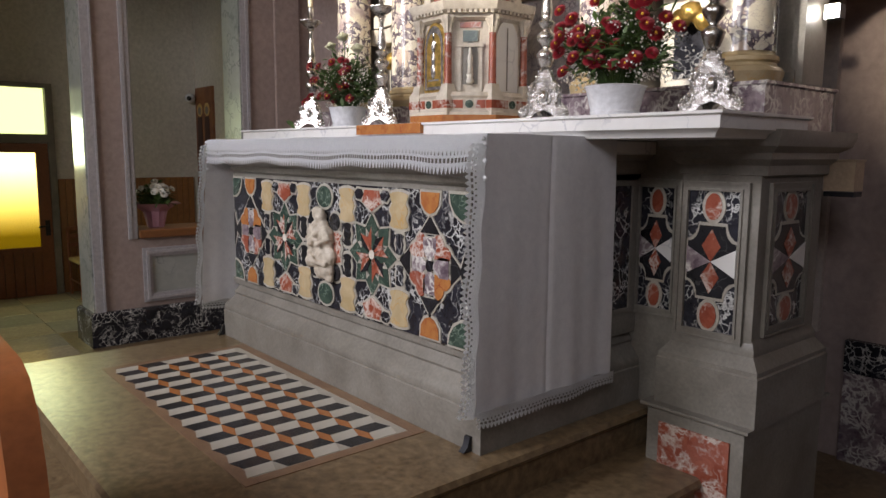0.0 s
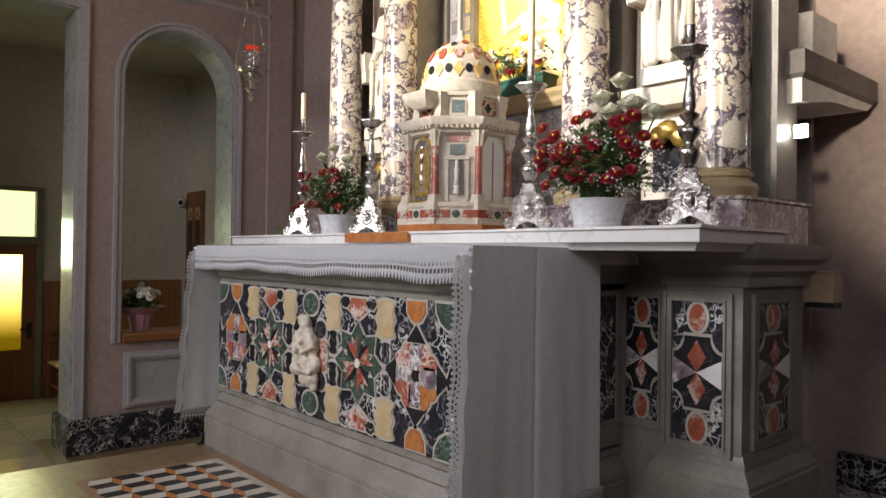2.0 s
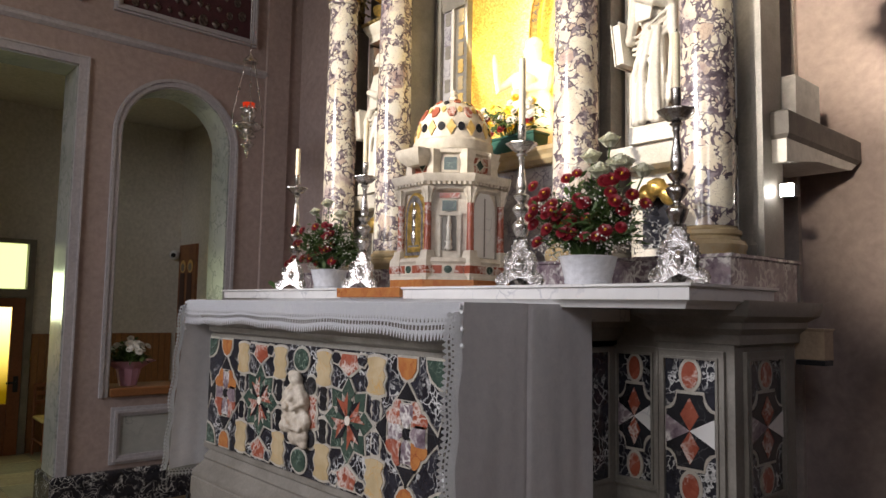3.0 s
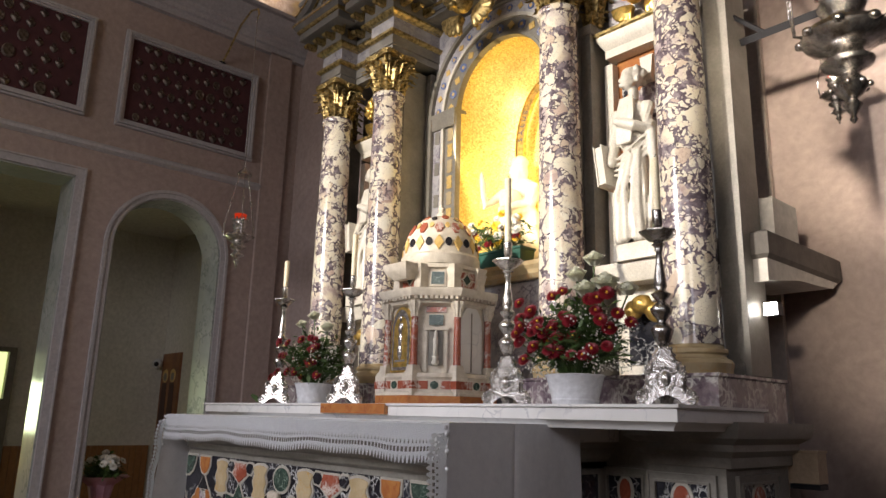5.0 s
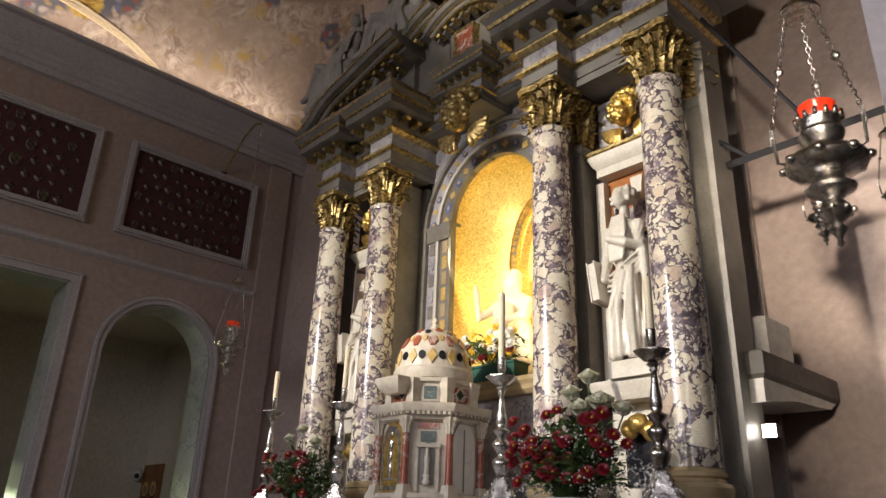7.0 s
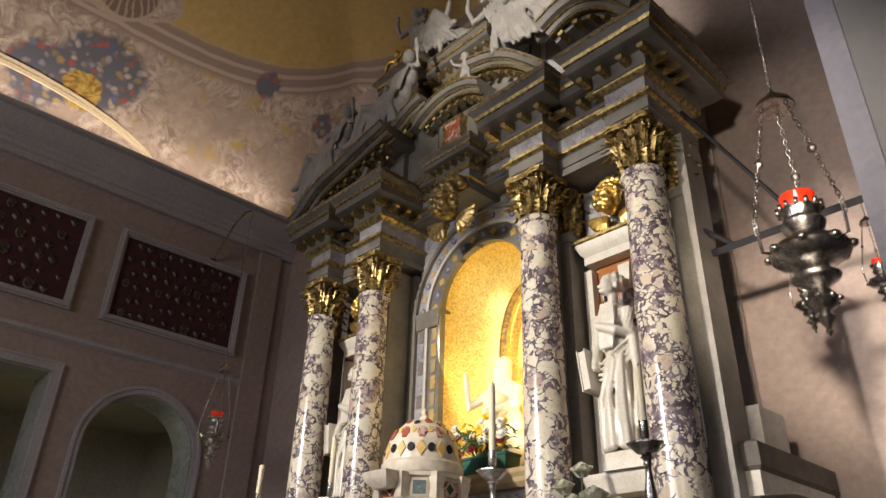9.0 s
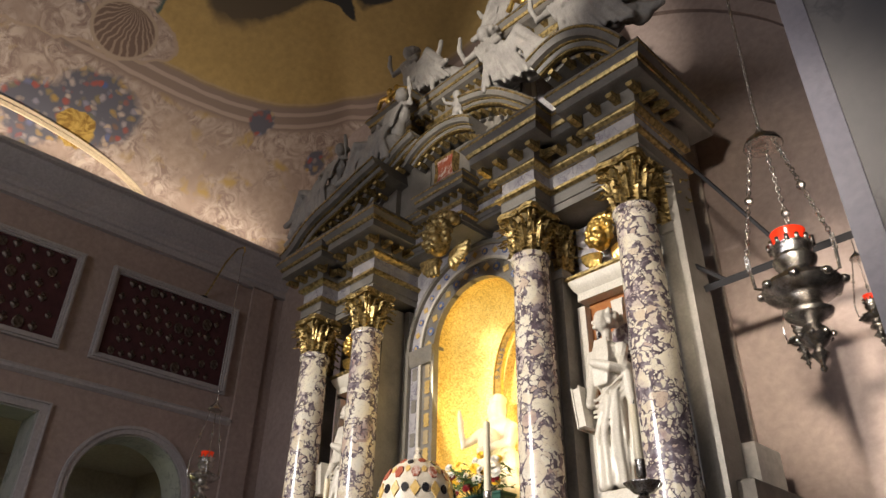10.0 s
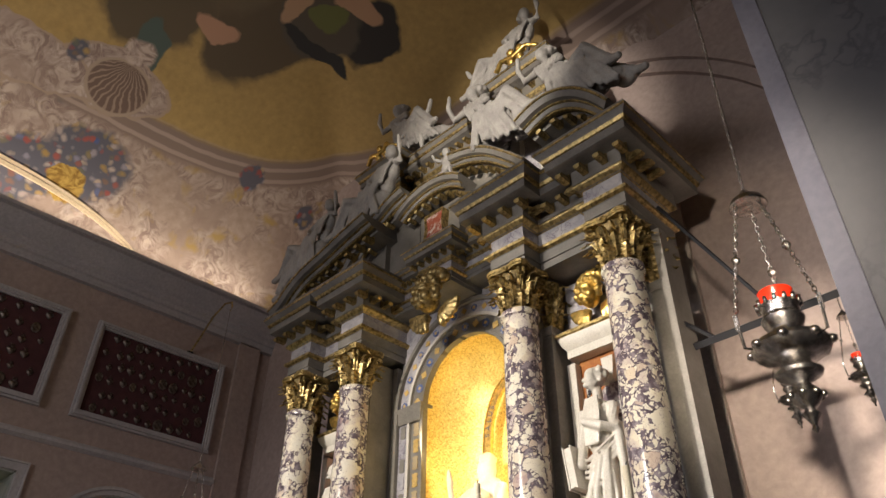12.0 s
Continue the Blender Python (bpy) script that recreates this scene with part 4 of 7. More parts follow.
b = B()
g = [[b.verts.new(niche_fn(i / 32, j / 40)) for j in range(41)] for i in range(33)]
for i in range(32):
    for j in range(40):
        b.faces.new((g[i][j], g[i + 1][j], g[i + 1][j + 1], g[i][j + 1]))
bmesh.ops.remove_doubles(b, verts=b.verts, dist=0.0005)
part("gold_lining", b, MOSAIC, niche, smooth=180)
part("niche_floor", stack(B(), -0.56, 0.56, 1.08, 1.2, [(0, 1.66), (0.02, 1.68), (0.02, 1.70), (0.035, 1.72), (0.035, 1.74)]), YELLOWM, niche)
BLUEM = veined("blue_enamel", (0.06, 0.1, 0.26), (0.12, 0.17, 0.35), (0.5, 0.5, 0.5), 0.35, 40.0, 0.1)
OCHREM = veined("ochre_inlay", (0.55, 0.36, 0.1), (0.65, 0.46, 0.18), (0.4, 0.25, 0.06), 0.35, 40.0, 0.1)


def arch_ring(name, r0, r1, y0, y1, mat, z0=1.74):
    b = B()
    n = 40
    pts = [(r0, z0)] + [(r0 * math.cos(math.pi * i / n), NZ + r0 * math.sin(math.pi * i / n)) for i in range(n + 1)] + [(-r0, z0)]
    qts = [(r1, z0)] + [(r1 * math.cos(math.pi * i / n), NZ + r1 * math.sin(math.pi * i / n)) for i in range(n + 1)] + [(-r1, z0)]
    for i in range(len(pts) - 1):
        prism(b, [pts[i], pts[i + 1], qts[i + 1], qts[i]], "y", y0, y1)
    bmesh.ops.remove_doubles(b, verts=b.verts, dist=0.0004)
    part(name, b, mat, niche)


arch_ring("inner_edge", NR, NR + 0.018, 1.13, 1.3, GREY)
arch_ring("inner_band", NR + 0.018, NR + 0.105, 1.145, 1.3, GREY)
arch_ring("middle_edge", NR + 0.105, NR + 0.125, 1.125, 1.3, WHITE)
arch_ring("outer_band", NR + 0.125, NR + 0.2, 1.135, 1.3, FRIEZE)
arch_ring("outer_edge", NR + 0.2, NR + 0.225, 1.11, 1.3, GREY)
for ring, (rr, n, y) in enumerate(((NR + 0.062, 15, 1.141), (NR + 0.163, 19, 1.131))):
    for i in range(n):
        a = math.pi * (i + 0.5) / n
        cx, cz = rr * math.cos(a), NZ + rr * math.sin(a)
        pts = ngon(cx, cz, 0.027 if ring == 0 else 0.022, 16 if (i + ring) % 2 else 4, a)
        part("inlay", prism(B(), pts, "y", y, y + 0.01), BLUEM if (i + ring) % 2 else OCHREM, niche)
        if (i + ring) % 2:
            part("inlay", prism(B(), ngon(cx, cz, 0.011, 8), "y", y - 0.001, y + 0.01), OCHREM, niche)
    for s_ in (-1, 1):
        for i in range(9):
            cz = 1.83 + i * 0.098
            part("inlay", prism(B(), ogee(s_ * rr, cz, 0.045, 0.08), "y", y, y + 0.01), (OCHREM if ring == 0 else FRIEZE) if i % 2 else (YELLOWM if ring == 0 else GREY), niche)
for s_ in (-1, 1):
    x0, x1 = sorted((s_ * (NR + 0.012), s_ * (NR + 0.215)))
    part("impost", stack(B(), x0, x1, 1.125, 1.3, [(0, 2.66), (0.006, 2.67), (0.006, 2.69), (0.012, 2.735), (0.016, 2.745), (0.016, 2.76), (0, 2.765)]), GREY, niche)
b = B()
for s_ in (-1, 1):
    pts = [((NR + 0.22) * math.cos(math.pi / 2 * i / 16) * s_, NZ + (NR + 0.22) * math.sin(math.pi / 2 * i / 16)) for i in range(17)]
    for p, q in zip(pts, pts[1:]):
        prism(b, [p, (p[0], 3.36), (q[0], 3.36), q], "y", 1.16, 1.3)
part("spandrel", b, FRIEZE, niche)


niche.matrix_basis = Matrix.Translation((0, 0.08 * U, 0)) @ niche.matrix_basis


def bay(s_):
    """The panel between an inner and an outer column, with its framed figure recess."""
    t = thing("statue_bay", (s_ * 0.945, 1.15, 1.15), "pale stone recess with orange marble panel and gilded cornice", "niche", "statue recesses")
    c = s_ * 0.955
    part("back_panel", box(B(), c - 0.17, c + 0.17, 1.185, 1.21, 1.6, 2.62), ORANGEM, t)
    arch = [(c - 0.085, 1.7)] + [(c + 0.085 * math.cos(math.pi - math.pi * i / 16), 2.38 + 0.085 * math.sin(math.pi * i / 16)) for i in range(17)] + [(c + 0.085, 1.7)]
    part("dark_arch", prism(B(), arch, "y", 1.18, 1.2), MOTTLED, t)
    for q in (-1, 1):
        part("corner_inlay", prism(B(), [(c + q * 0.04, 2.56), (c + q * 0.145, 2.56), (c + q * 0.145, 2.42), (c + q * 0.1, 2.47)], "y", 1.178, 1.2), BLACK, t)
    part("keystone", prism(B(), [(c - 0.02, 2.46), (c + 0.02, 2.46), (c + 0.032, 2.58), (c - 0.032, 2.58)], "y", 1.15, 1.2), WHITE, t)
    for q in (-1, 1):
        part("frame_post", stack(B(), c + q * 0.19 - 0.022, c + q * 0.19 + 0.022, 1.14, 1.21, [(0, 1.55), (0, 2.6)]), WHITE, t)
    part("sill", stack(B(), c - 0.2, c + 0.2, 1.05, 1.21, [(0, 1.55), (0.012, 1.57), (0.012, 1.59), (0.025, 1.61), (0.025, 1.63)]), WHITE, t)
    part("statue_block", stack(B(), c - 0.1, c + 0.1, 1.0, 1.15, [(0, 1.63), (0, 1.69), (-0.006, 1.70)]), WHITE, t)
    part("cornice", stack(B(), c - 0.19, c + 0.19, 1.12, 1.21, [(0, 2.62), (0, 2.66), (0.015, 2.68), (0.03, 2.71), (0.03, 2.725)]), WHITE, t)
    part("gilt_fillet", stack(B(), c - 0.19, c + 0.19, 1.12, 1.21, [(0.03, 2.725), (0.04, 2.73), (0.04, 2.745), (0.03, 2.75)]), GOLD, t)
    part("upper_panel", box(B(), c - 0.2, c + 0.2, 1.17, 1.21, 2.75, 3.05), FRIEZE, t)
    part("lower_panel", box(B(), c - 0.19, c + 0.19, 1.15, 1.21, 1.16, 1.55), WHITE, t)
    part("lower_inlay", box(B(), c - 0.13, c + 0.13, 1.142, 1.16, 1.22, 1.48), BLACK, t)
    for x, lbl in ((s_ * 0.70, ""), (s_ * 1.305, "")):
        p = part("pilaster", stack(B(), x - 0.026, x + 0.026, 1.06, 1.21, [(0.02, 1.155), (0.02, 1.2), (0.005, 1.22), (0, 1.24), (0, 2.74), (0.008, 2.745), (0.008, 2.775), (0.015, 2.785), (0, 2.79)]), GREY, t)
        b = B()
        lathe(b, x, 1.12, [(0.03, 2.79), (0.032, 2.9), (0.045, 3.0), (0.05, 3.06)], 10)
        for tier, (n, z0, hgt, r0, lean, wd) in enumerate(((6, 2.79, 0.1, 0.036, 0.025, 0.045), (6, 2.83, 0.15, 0.036, 0.035, 0.042), (8, 2.93, 0.12, 0.04, 0.04, 0.026))):
            for k in range(n):
                acanthus(b, x, 2 * math.pi * (k + 0.5 * (tier % 2)) / n, z0, hgt, r0, lean, wd, 1.12)
        tagged(part("pilaster_capital", b, GOLD, t, smooth=60), kind="stuff")
    part("dark_pilaster", box(B(), s_ * 1.355 - 0.02, s_ * 1.355 + 0.02, 1.05, 1.21, 1.16, 3.05), DARKSTONE, t)
    part("dark_pilaster", box(B(), s_ * 0.635 - 0.035, s_ * 0.635 + 0.035, 1.03, 1.21, 1.16, 3.05), DARKSTONE, t)
    # gilded winged head above
    cherub(c, 1.09, 2.88, 1.25, BRIGHTGOLD, "gilded winged head ornament above the statue recess")


def cherub(x, y, z, k, mat, label):
    """A winged head, cast as one plain gilded shape."""
    def P(a, b_, c_):
        return (x + a * k, y + b_ * k, z + c_ * k)
    blobs = [(P(0, -0.01, 0), 0.046 * k, (0.86, 0.95, 1.2)), (P(-0.018, -0.04, -0.012), 0.018 * k, (1, 0.9, 1)), (P(0.018, -0.04, -0.012), 0.018 * k, (1, 0.9, 1)),
             (P(0, -0.053, 0.0), 0.008 * k, (0.9, 1.1, 1.6)), (P(0, -0.045, -0.042), 0.012 * k, (1.1, 1, 0.8)), (P(0, -0.046, 0.026), 0.016 * k, (1.8, 0.6, 0.6))]
    for i in range(15):
        a = -0.5 + i * 0.3
        blobs.append((P(0.05 * math.cos(a), -0.012 - 0.012 * (i % 2), 0.015 + 0.054 * math.sin(a)), 0.015 * k, (1, 1, 1)))
    for i in range(7):
        blobs.append((P(0.06 * math.cos(0.4 + i * 0.4), 0.01, 0.045 + 0.06 * math.sin(0.4 + i * 0.4)), 0.02 * k, (1, 1, 1)))
    bars = []
    for q in (-1, 1):
        for i in range(6):
            a = -1.5 + 0.3 * i
            bars.append(([P(q * 0.03, 0.025, -0.045), P(q * (0.03 + 0.04 * math.cos(a)), 0.015, -0.04 + 0.035 * math.sin(a)), P(q * (0.03 + 0.075 * math.cos(a)), 0.02, -0.035 + 0.06 * math.sin(a))], 0.012 * k, 0.011 * k))
    carved("gilded_cherub", blobs, bars, mat, label, "ornament", "gilded heads", 0.0055, 0.002)


bay(1)
bay(-1)
cherub(0.0, 0.93, 3.2, 1.75, GOLD, "dark gilded winged head keystone over the niche")

# curved and broken pediments
def gold_line(path, name="gilt_fillet", o=0.086, y=0.716):
    part(name, sweep(B(), path, [(o - 0.008, y + 0.02), (o - 0.008, y), (o + 0.004, y), (o + 0.004, y + 0.02)]), GOLD, retable)


def smooth_path(ctrl, n=5):
    """A curve through (x, z) points, run from low to high x."""
    out = []
    for i in range(len(ctrl) - 1):
        p0, p1, p2, p3 = ctrl[max(i - 1, 0)], ctrl[i], ctrl[i + 1], ctrl[min(i + 2, len(ctrl) - 1)]
        for k in range(n):
            f = k / n
            out.append(tuple(0.5 * (2 * p1[c] + (p2[c] - p0[c]) * f + (2 * p0[c] - 5 * p1[c] + 4 * p2[c] - p3[c]) * f * f + (3 * p1[c] - p0[c] - 3 * p2[c] + p3[c]) * f ** 3) for c in (0, 1)))
    out.append(ctrl[-1])
    return sorted(out)


def raised_cornice(name, path, yf, back, k=1.0):
    """A moulded cornice along a rising path, gilded on two edges, with brackets below."""
    sec = [(0.0, back), (0.0, yf + 0.13 * k), (0.02 * k, yf + 0.12 * k), (0.02 * k, yf + 0.07 * k), (0.045 * k, yf + 0.055 * k), (0.05 * k, yf + 0.02 * k), (0.085 * k, yf), (0.1 * k, yf), (0.1 * k, back)]
    part(name, sweep(B(), path, sec), DUSTY, retable)
    gold_line(path, o=0.088 * k, y=yf - 0.004)
    gold_line(path, o=0.047 * k, y=yf + 0.045 * k)
    gold_line(path, o=0.016 * k, y=yf + 0.075 * k)
    run, S = 0.0, Matrix.Scale(k, 4)
    for p, q in zip(path, path[1:]):
        run += math.hypot(q[0] - p[0], q[1] - p[1])
        if run > 0.075 * k:
            run = 0.0
            tilt = math.atan2(q[1] - p[1], q[0] - p[0])
            piece("modillion", MOD, shift(q[0], yf + 0.15 * k, q[1] - 0.052 * k) @ Matrix.Rotation(-tilt, 4, "Y") @ S, retable)


for s_ in (-1, 1):
    ends = ((0.42, 3.86), (0.62, 3.82), (0.86, 3.76), (1.05, 3.72), (1.18, 3.66), (1.28, 3.58), (1.4, 3.53)) if s_ < 0 else ((0.88, 3.79), (0.97, 3.825), (1.06, 3.83), (1.16, 3.78), (1.25, 3.69), (1.33, 3.57))
    outer = smooth_path([(s_ * a, z) for a, z in ends])
    raised_cornice("broken_pediment", outer, 0.72, 1.2)
    fill = outer[1:-2]
    part("tympanum", prism(B(), [(fill[0][0], 3.56)] + fill + [(fill[-1][0], 3.56)], "y", 0.98, 1.2), DARKSTONE, retable)
    inner = smooth_path([(s_ * a, z) for a, z in ((0.2, 4.04), (0.34, 4.0), (0.48, 3.92), (0.62, 3.79), (0.74, 3.66))])
    raised_cornice("segmental_pediment", inner, 0.84, 1.2, 0.85)
    part("pediment_infill", prism(B(), [(inner[0][0], 3.6)] + inner + [(inner[-1][0], 3.6)], "y", 1.02, 1.2), DARKSTONE, retable)
    # volute that ends the outer cornice
    pts = []
    for q in range(22):
        th = -0.6 + q * 0.42
        rr = 0.075 * (1 - q / 26)
        pts.append((s_ * (1.36 + rr * math.cos(th) * 0.8), 0.86, 3.62 + rr * math.sin(th)))
    part("volute", tube(B(), pts, 0.022, 8, 0.012), DUSTY, retable)
raised_cornice("middle_pediment", [(0.25 * math.sin(t) / math.sin(0.75), 3.87 + 0.34 * (math.cos(t) - math.cos(0.75))) for t in [(-0.75 + 1.5 * i / 24) for i in range(25)]], 0.86, 1.2, 0.8)
part("middle_block", box(B(), -0.17, 0.17, 1.0, 1.2, 3.56, 3.9), DARKSTONE, retable)
b = sweep(B(), [(-0.055, 3.56), (-0.075, 3.64), (-0.06, 3.74), (-0.075, 3.83), (0.075, 3.83), (0.06, 3.74), (0.075, 3.64), (0.055, 3.56)], [(0.0, 1.02), (0.0, 0.95), (0.012, 0.94), (0.012, 1.02)])
part("console_rim", b, GOLD, retable)
part("console", prism(B(), [(-0.055, 3.56), (0.055, 3.56), (0.075, 3.64), (0.06, 3.74), (0.075, 3.83), (-0.075, 3.83), (-0.06, 3.74), (-0.075, 3.64)], "y", 0.955, 1.02), REDM, retable)

# attic
attic = thing("retable_attic", (0, 1.1, 3.55), "upper marble storey of the retable with stepped gilded cornice", "attic")
part("attic_body", box(B(), -0.62, 0.62, 1.22, 1.46, 3.5, 4.4), GREY, attic)
for s_ in (-1, 1):
    c = s_ * 0.67
    part("attic_pilaster", stack(B(), c - 0.1, c + 0.1, 1.12, 1.46, [(0.03, 3.5), (0.03, 3.66), (0.015, 3.68), (0, 3.7), (0, 4.3)]), WHITE, attic)
    part("attic_panel", box(B(), c - 0.055, c + 0.055, 1.112, 1.13, 3.78, 4.22), FRIEZE, attic)
    b = B()
    for x0, x1, z0, z1 in ((c - 0.075, c + 0.075, 4.224, 4.245), (c - 0.075, c + 0.075, 3.755, 3.776), (c - 0.075, c - 0.057, 3.776, 4.224), (c + 0.057, c + 0.075, 3.776, 4.224)):
        box(b, x0, x1, 1.104, 1.13, z0, z1)
    part("attic_panel_frame", b, WHITE, attic)
    part("attic_side_panel", box(B(), min(c + s_ * 0.09, c + s_ * 0.106), max(c + s_ * 0.09, c + s_ * 0.106), 1.17, 1.4, 3.78, 4.22), FRIEZE, attic)
retable_keep = retable
retable = attic
for s_ in (-1, 1):
    entablature(s_ * 0.67 - 0.11, s_ * 0.67 + 0.11, 1.14, 1.20, 1.46, 0.93)
entablature(-0.42, 0.42, 1.2, 1.20, 1.46, 0.8)
retable = retable_keep
for s_ in (-1, 1):
    part("crown_block", stack(B(), s_ * 0.67 - 0.16, s_ * 0.67 + 0.16, 1.12, 1.4, [(0, 4.72), (0, 4.77), (0.015, 4.785), (0.015, 4.8)]), WHITE, attic)

# ---- carved figures ----
def reclining(name, sx, x, y, z, size, label, group, seed=1):
    """A draped angel leaning back along a slope; sx tells which way the legs run."""
    rr = random.Random(seed)

    def P(a, b_, c):
        return (x + sx * a * size, y + b_ * size, z + c * size)
    blobs = [(P(-0.01, -0.03, 0.6), 0.062 * size, (0.88, 0.95, 1.2)), (P(0.02, 0.01, 0.635), 0.064 * size, (1.0, 1.0, 0.85)), (P(0.01, 0, 0.51), 0.035 * size, (1, 1, 1.4)),
             (P(0.03, 0, 0.4), 0.1 * size, (1.05, 0.75, 1.1)), (P(0.06, 0, 0.27), 0.09 * size, (0.95, 0.75, 1.2)), (P(0.14, 0, 0.12), 0.13 * size, (1.2, 0.85, 0.8)), (P(0.3, 0.02, 0.05), 0.11 * size, (1.5, 0.8, 0.7))]
    for k in range(9):
        a = k * 0.7
        blobs.append((P(0.02 + 0.06 * math.cos(a), 0.015 + 0.055 * math.sin(a), 0.63 + 0.02 * math.sin(k * 2.3)), 0.022 * size, (1, 1, 1.2)))
    for k in range(7):
        blobs.append((P(0.1 + 0.035 * k, 0.12, 0.5 - 0.06 * k), (0.07 - 0.004 * k) * size, (0.6, 0.3, 1.1)))
    bars = [([P(-0.07, -0.02, 0.46), P(-0.17, -0.07, 0.38), P(-0.2, -0.1, 0.5), P(-0.19, -0.11, 0.62)], 0.036 * size, 0.018 * size), ([P(0.12, -0.03, 0.46), P(0.19, -0.09, 0.34), P(0.12, -0.15, 0.25)], 0.038 * size, 0.02 * size),
            ([P(0.2, -0.06, 0.12), P(0.42, -0.13, 0.22), P(0.58, -0.1, -0.02), P(0.66, -0.13, -0.06)], 0.07 * size, 0.026 * size), ([P(0.2, 0.05, 0.08), P(0.48, 0.0, 0.06), P(0.7, 0.0, -0.14), P(0.78, -0.03, -0.18)], 0.07 * size, 0.026 * size)]
    for k in range(8):
        f = k / 7
        blobs.append((P(0.12 + 0.5 * f, -0.02 + 0.03 * math.sin(k * 2.0), 0.06 - 0.2 * f), (0.115 - 0.04 * f) * size, (1.1, 0.75, 0.9)))
    for k in range(20):
        f = k / 19
        top = P(0.04 + 0.4 * f, -0.1 - 0.03 * math.sin(3 * f), 0.3 - 0.16 * f + rr.uniform(-0.03, 0.03))
        mid = P(0.06 + 0.45 * f + rr.uniform(-0.03, 0.03), -0.125, 0.12 - 0.12 * f)
        end = P(0.06 + 0.56 * f + rr.uniform(-0.02, 0.02), -0.1 + rr.uniform(-0.02, 0.02), -0.05 - 0.15 * f + rr.uniform(-0.015, 0.015))
        bars.append(([top, mid, end], rr.uniform(0.011, 0.02) * size, rr.uniform(0.014, 0.026) * size))
    for k in range(6):
        bars.append(([P(-0.07 + 0.035 * k, -0.06, 0.47), P(-0.03 + 0.03 * k, -0.09, 0.36), P(0.02 + 0.03 * k, -0.09, 0.24)], 0.011 * size, 0.013 * size))
    return carved(name, blobs, bars, GREYSTATUE, label, "statue", group, 0.0065, 0.005)


def putto(x, y, z, size, sx, group):
    def P(a, b_, c):
        return (x + sx * a * size, y + b_ * size, z + c * size)
    return carved("putto", [(P(0, -0.02, 0.78), 0.13 * size, (0.95, 0.95, 1.05)), (P(0, 0.02, 0.5), 0.16 * size, (0.9, 0.75, 1.2)), (P(0, 0, 0.3), 0.15 * size, (1, 0.8, 0.9)), (P(0.16, 0.12, 0.6), 0.12 * size, (0.5, 0.4, 1.5)), (P(-0.16, 0.12, 0.6), 0.12 * size, (0.5, 0.4, 1.5))],
                  [([P(-0.12, 0, 0.6), P(-0.3, -0.1, 0.68), P(-0.38, -0.12, 0.85)], 0.06 * size, 0.04 * size), ([P(0.12, 0, 0.6), P(0.3, -0.1, 0.5), P(0.36, -0.14, 0.4)], 0.06 * size, 0.04 * size),
                   ([P(-0.08, 0, 0.25), P(-0.14, -0.1, 0.1), P(-0.1, -0.05, -0.1)], 0.085 * size, 0.045 * size), ([P(0.08, 0, 0.25), P(0.2, -0.12, 0.12), P(0.22, -0.08, -0.08)], 0.085 * size, 0.045 * size)],
                  GREYSTATUE, "small grey marble putto on the retable", "statue", group, 0.007, 0.006)


GREYSTATUE = rough_stone("weathered_marble", (0.28, 0.265, 0.255), (0.43, 0.41, 0.385), 0.6, 9.0, 0.2)
for s_ in (-1, 1):
    reclining("angel_statue", s_, s_ * 1.0, 0.86, 3.95, 0.74, "draped grey marble angel reclining on the outer broken pediment", "pediment angels", 3)
    reclining("angel_statue", s_, s_ * 0.4, 0.92, 4.08, 0.82, "draped marble angel with raised arm on the inner pediment", "pediment angels", 8)
    reclining("angel_statue", -s_, s_ * 0.66, 1.18, 4.9, 0.8, "draped grey marble angel seated on the upper cornice", "pediment angels", 5)
    putto(s_ * 0.34, 1.12, 4.74, 0.4, s_, "retable putti")
    carved("gilded_scroll", [((s_ * 0.66 + 0.07 * math.cos(k * 1.05), 1.02 + 0.008 * (k % 2), 4.84 + 0.055 * math.sin(k * 1.05)), 0.03, (1, 0.7, 1)) for k in range(6)],
           [([(s_ * 0.66 - 0.17, 1.03, 4.8), (s_ * 0.66 - 0.1, 1.0, 4.83), (s_ * 0.66, 1.0, 4.8), (s_ * 0.66 + 0.1, 1.0, 4.83), (s_ * 0.66 + 0.17, 1.03, 4.8)], 0.02, 0.014)], BRIGHTGOLD, "gilded scroll ornament on the upper cornice", "ornament", "gilded scrolls", 0.006, 0.004)
putto(0.13, 0.93, 4.03, 0.27, 1, "retable putti")
for s_ in (-1, 1):
    carved("gilded_scroll", [((s_ * 0.955 + 0.05 * (k - 1.5), 1.1 - 0.02 * (k % 2), 1.44 + 0.02 * math.sin(k * 2)), 0.045, (1, 0.8, 0.9)) for k in range(4)], [], BRIGHTGOLD, "gilded head ornament below the statue recess", "ornament", "gilded scrolls", 0.007, 0.01)


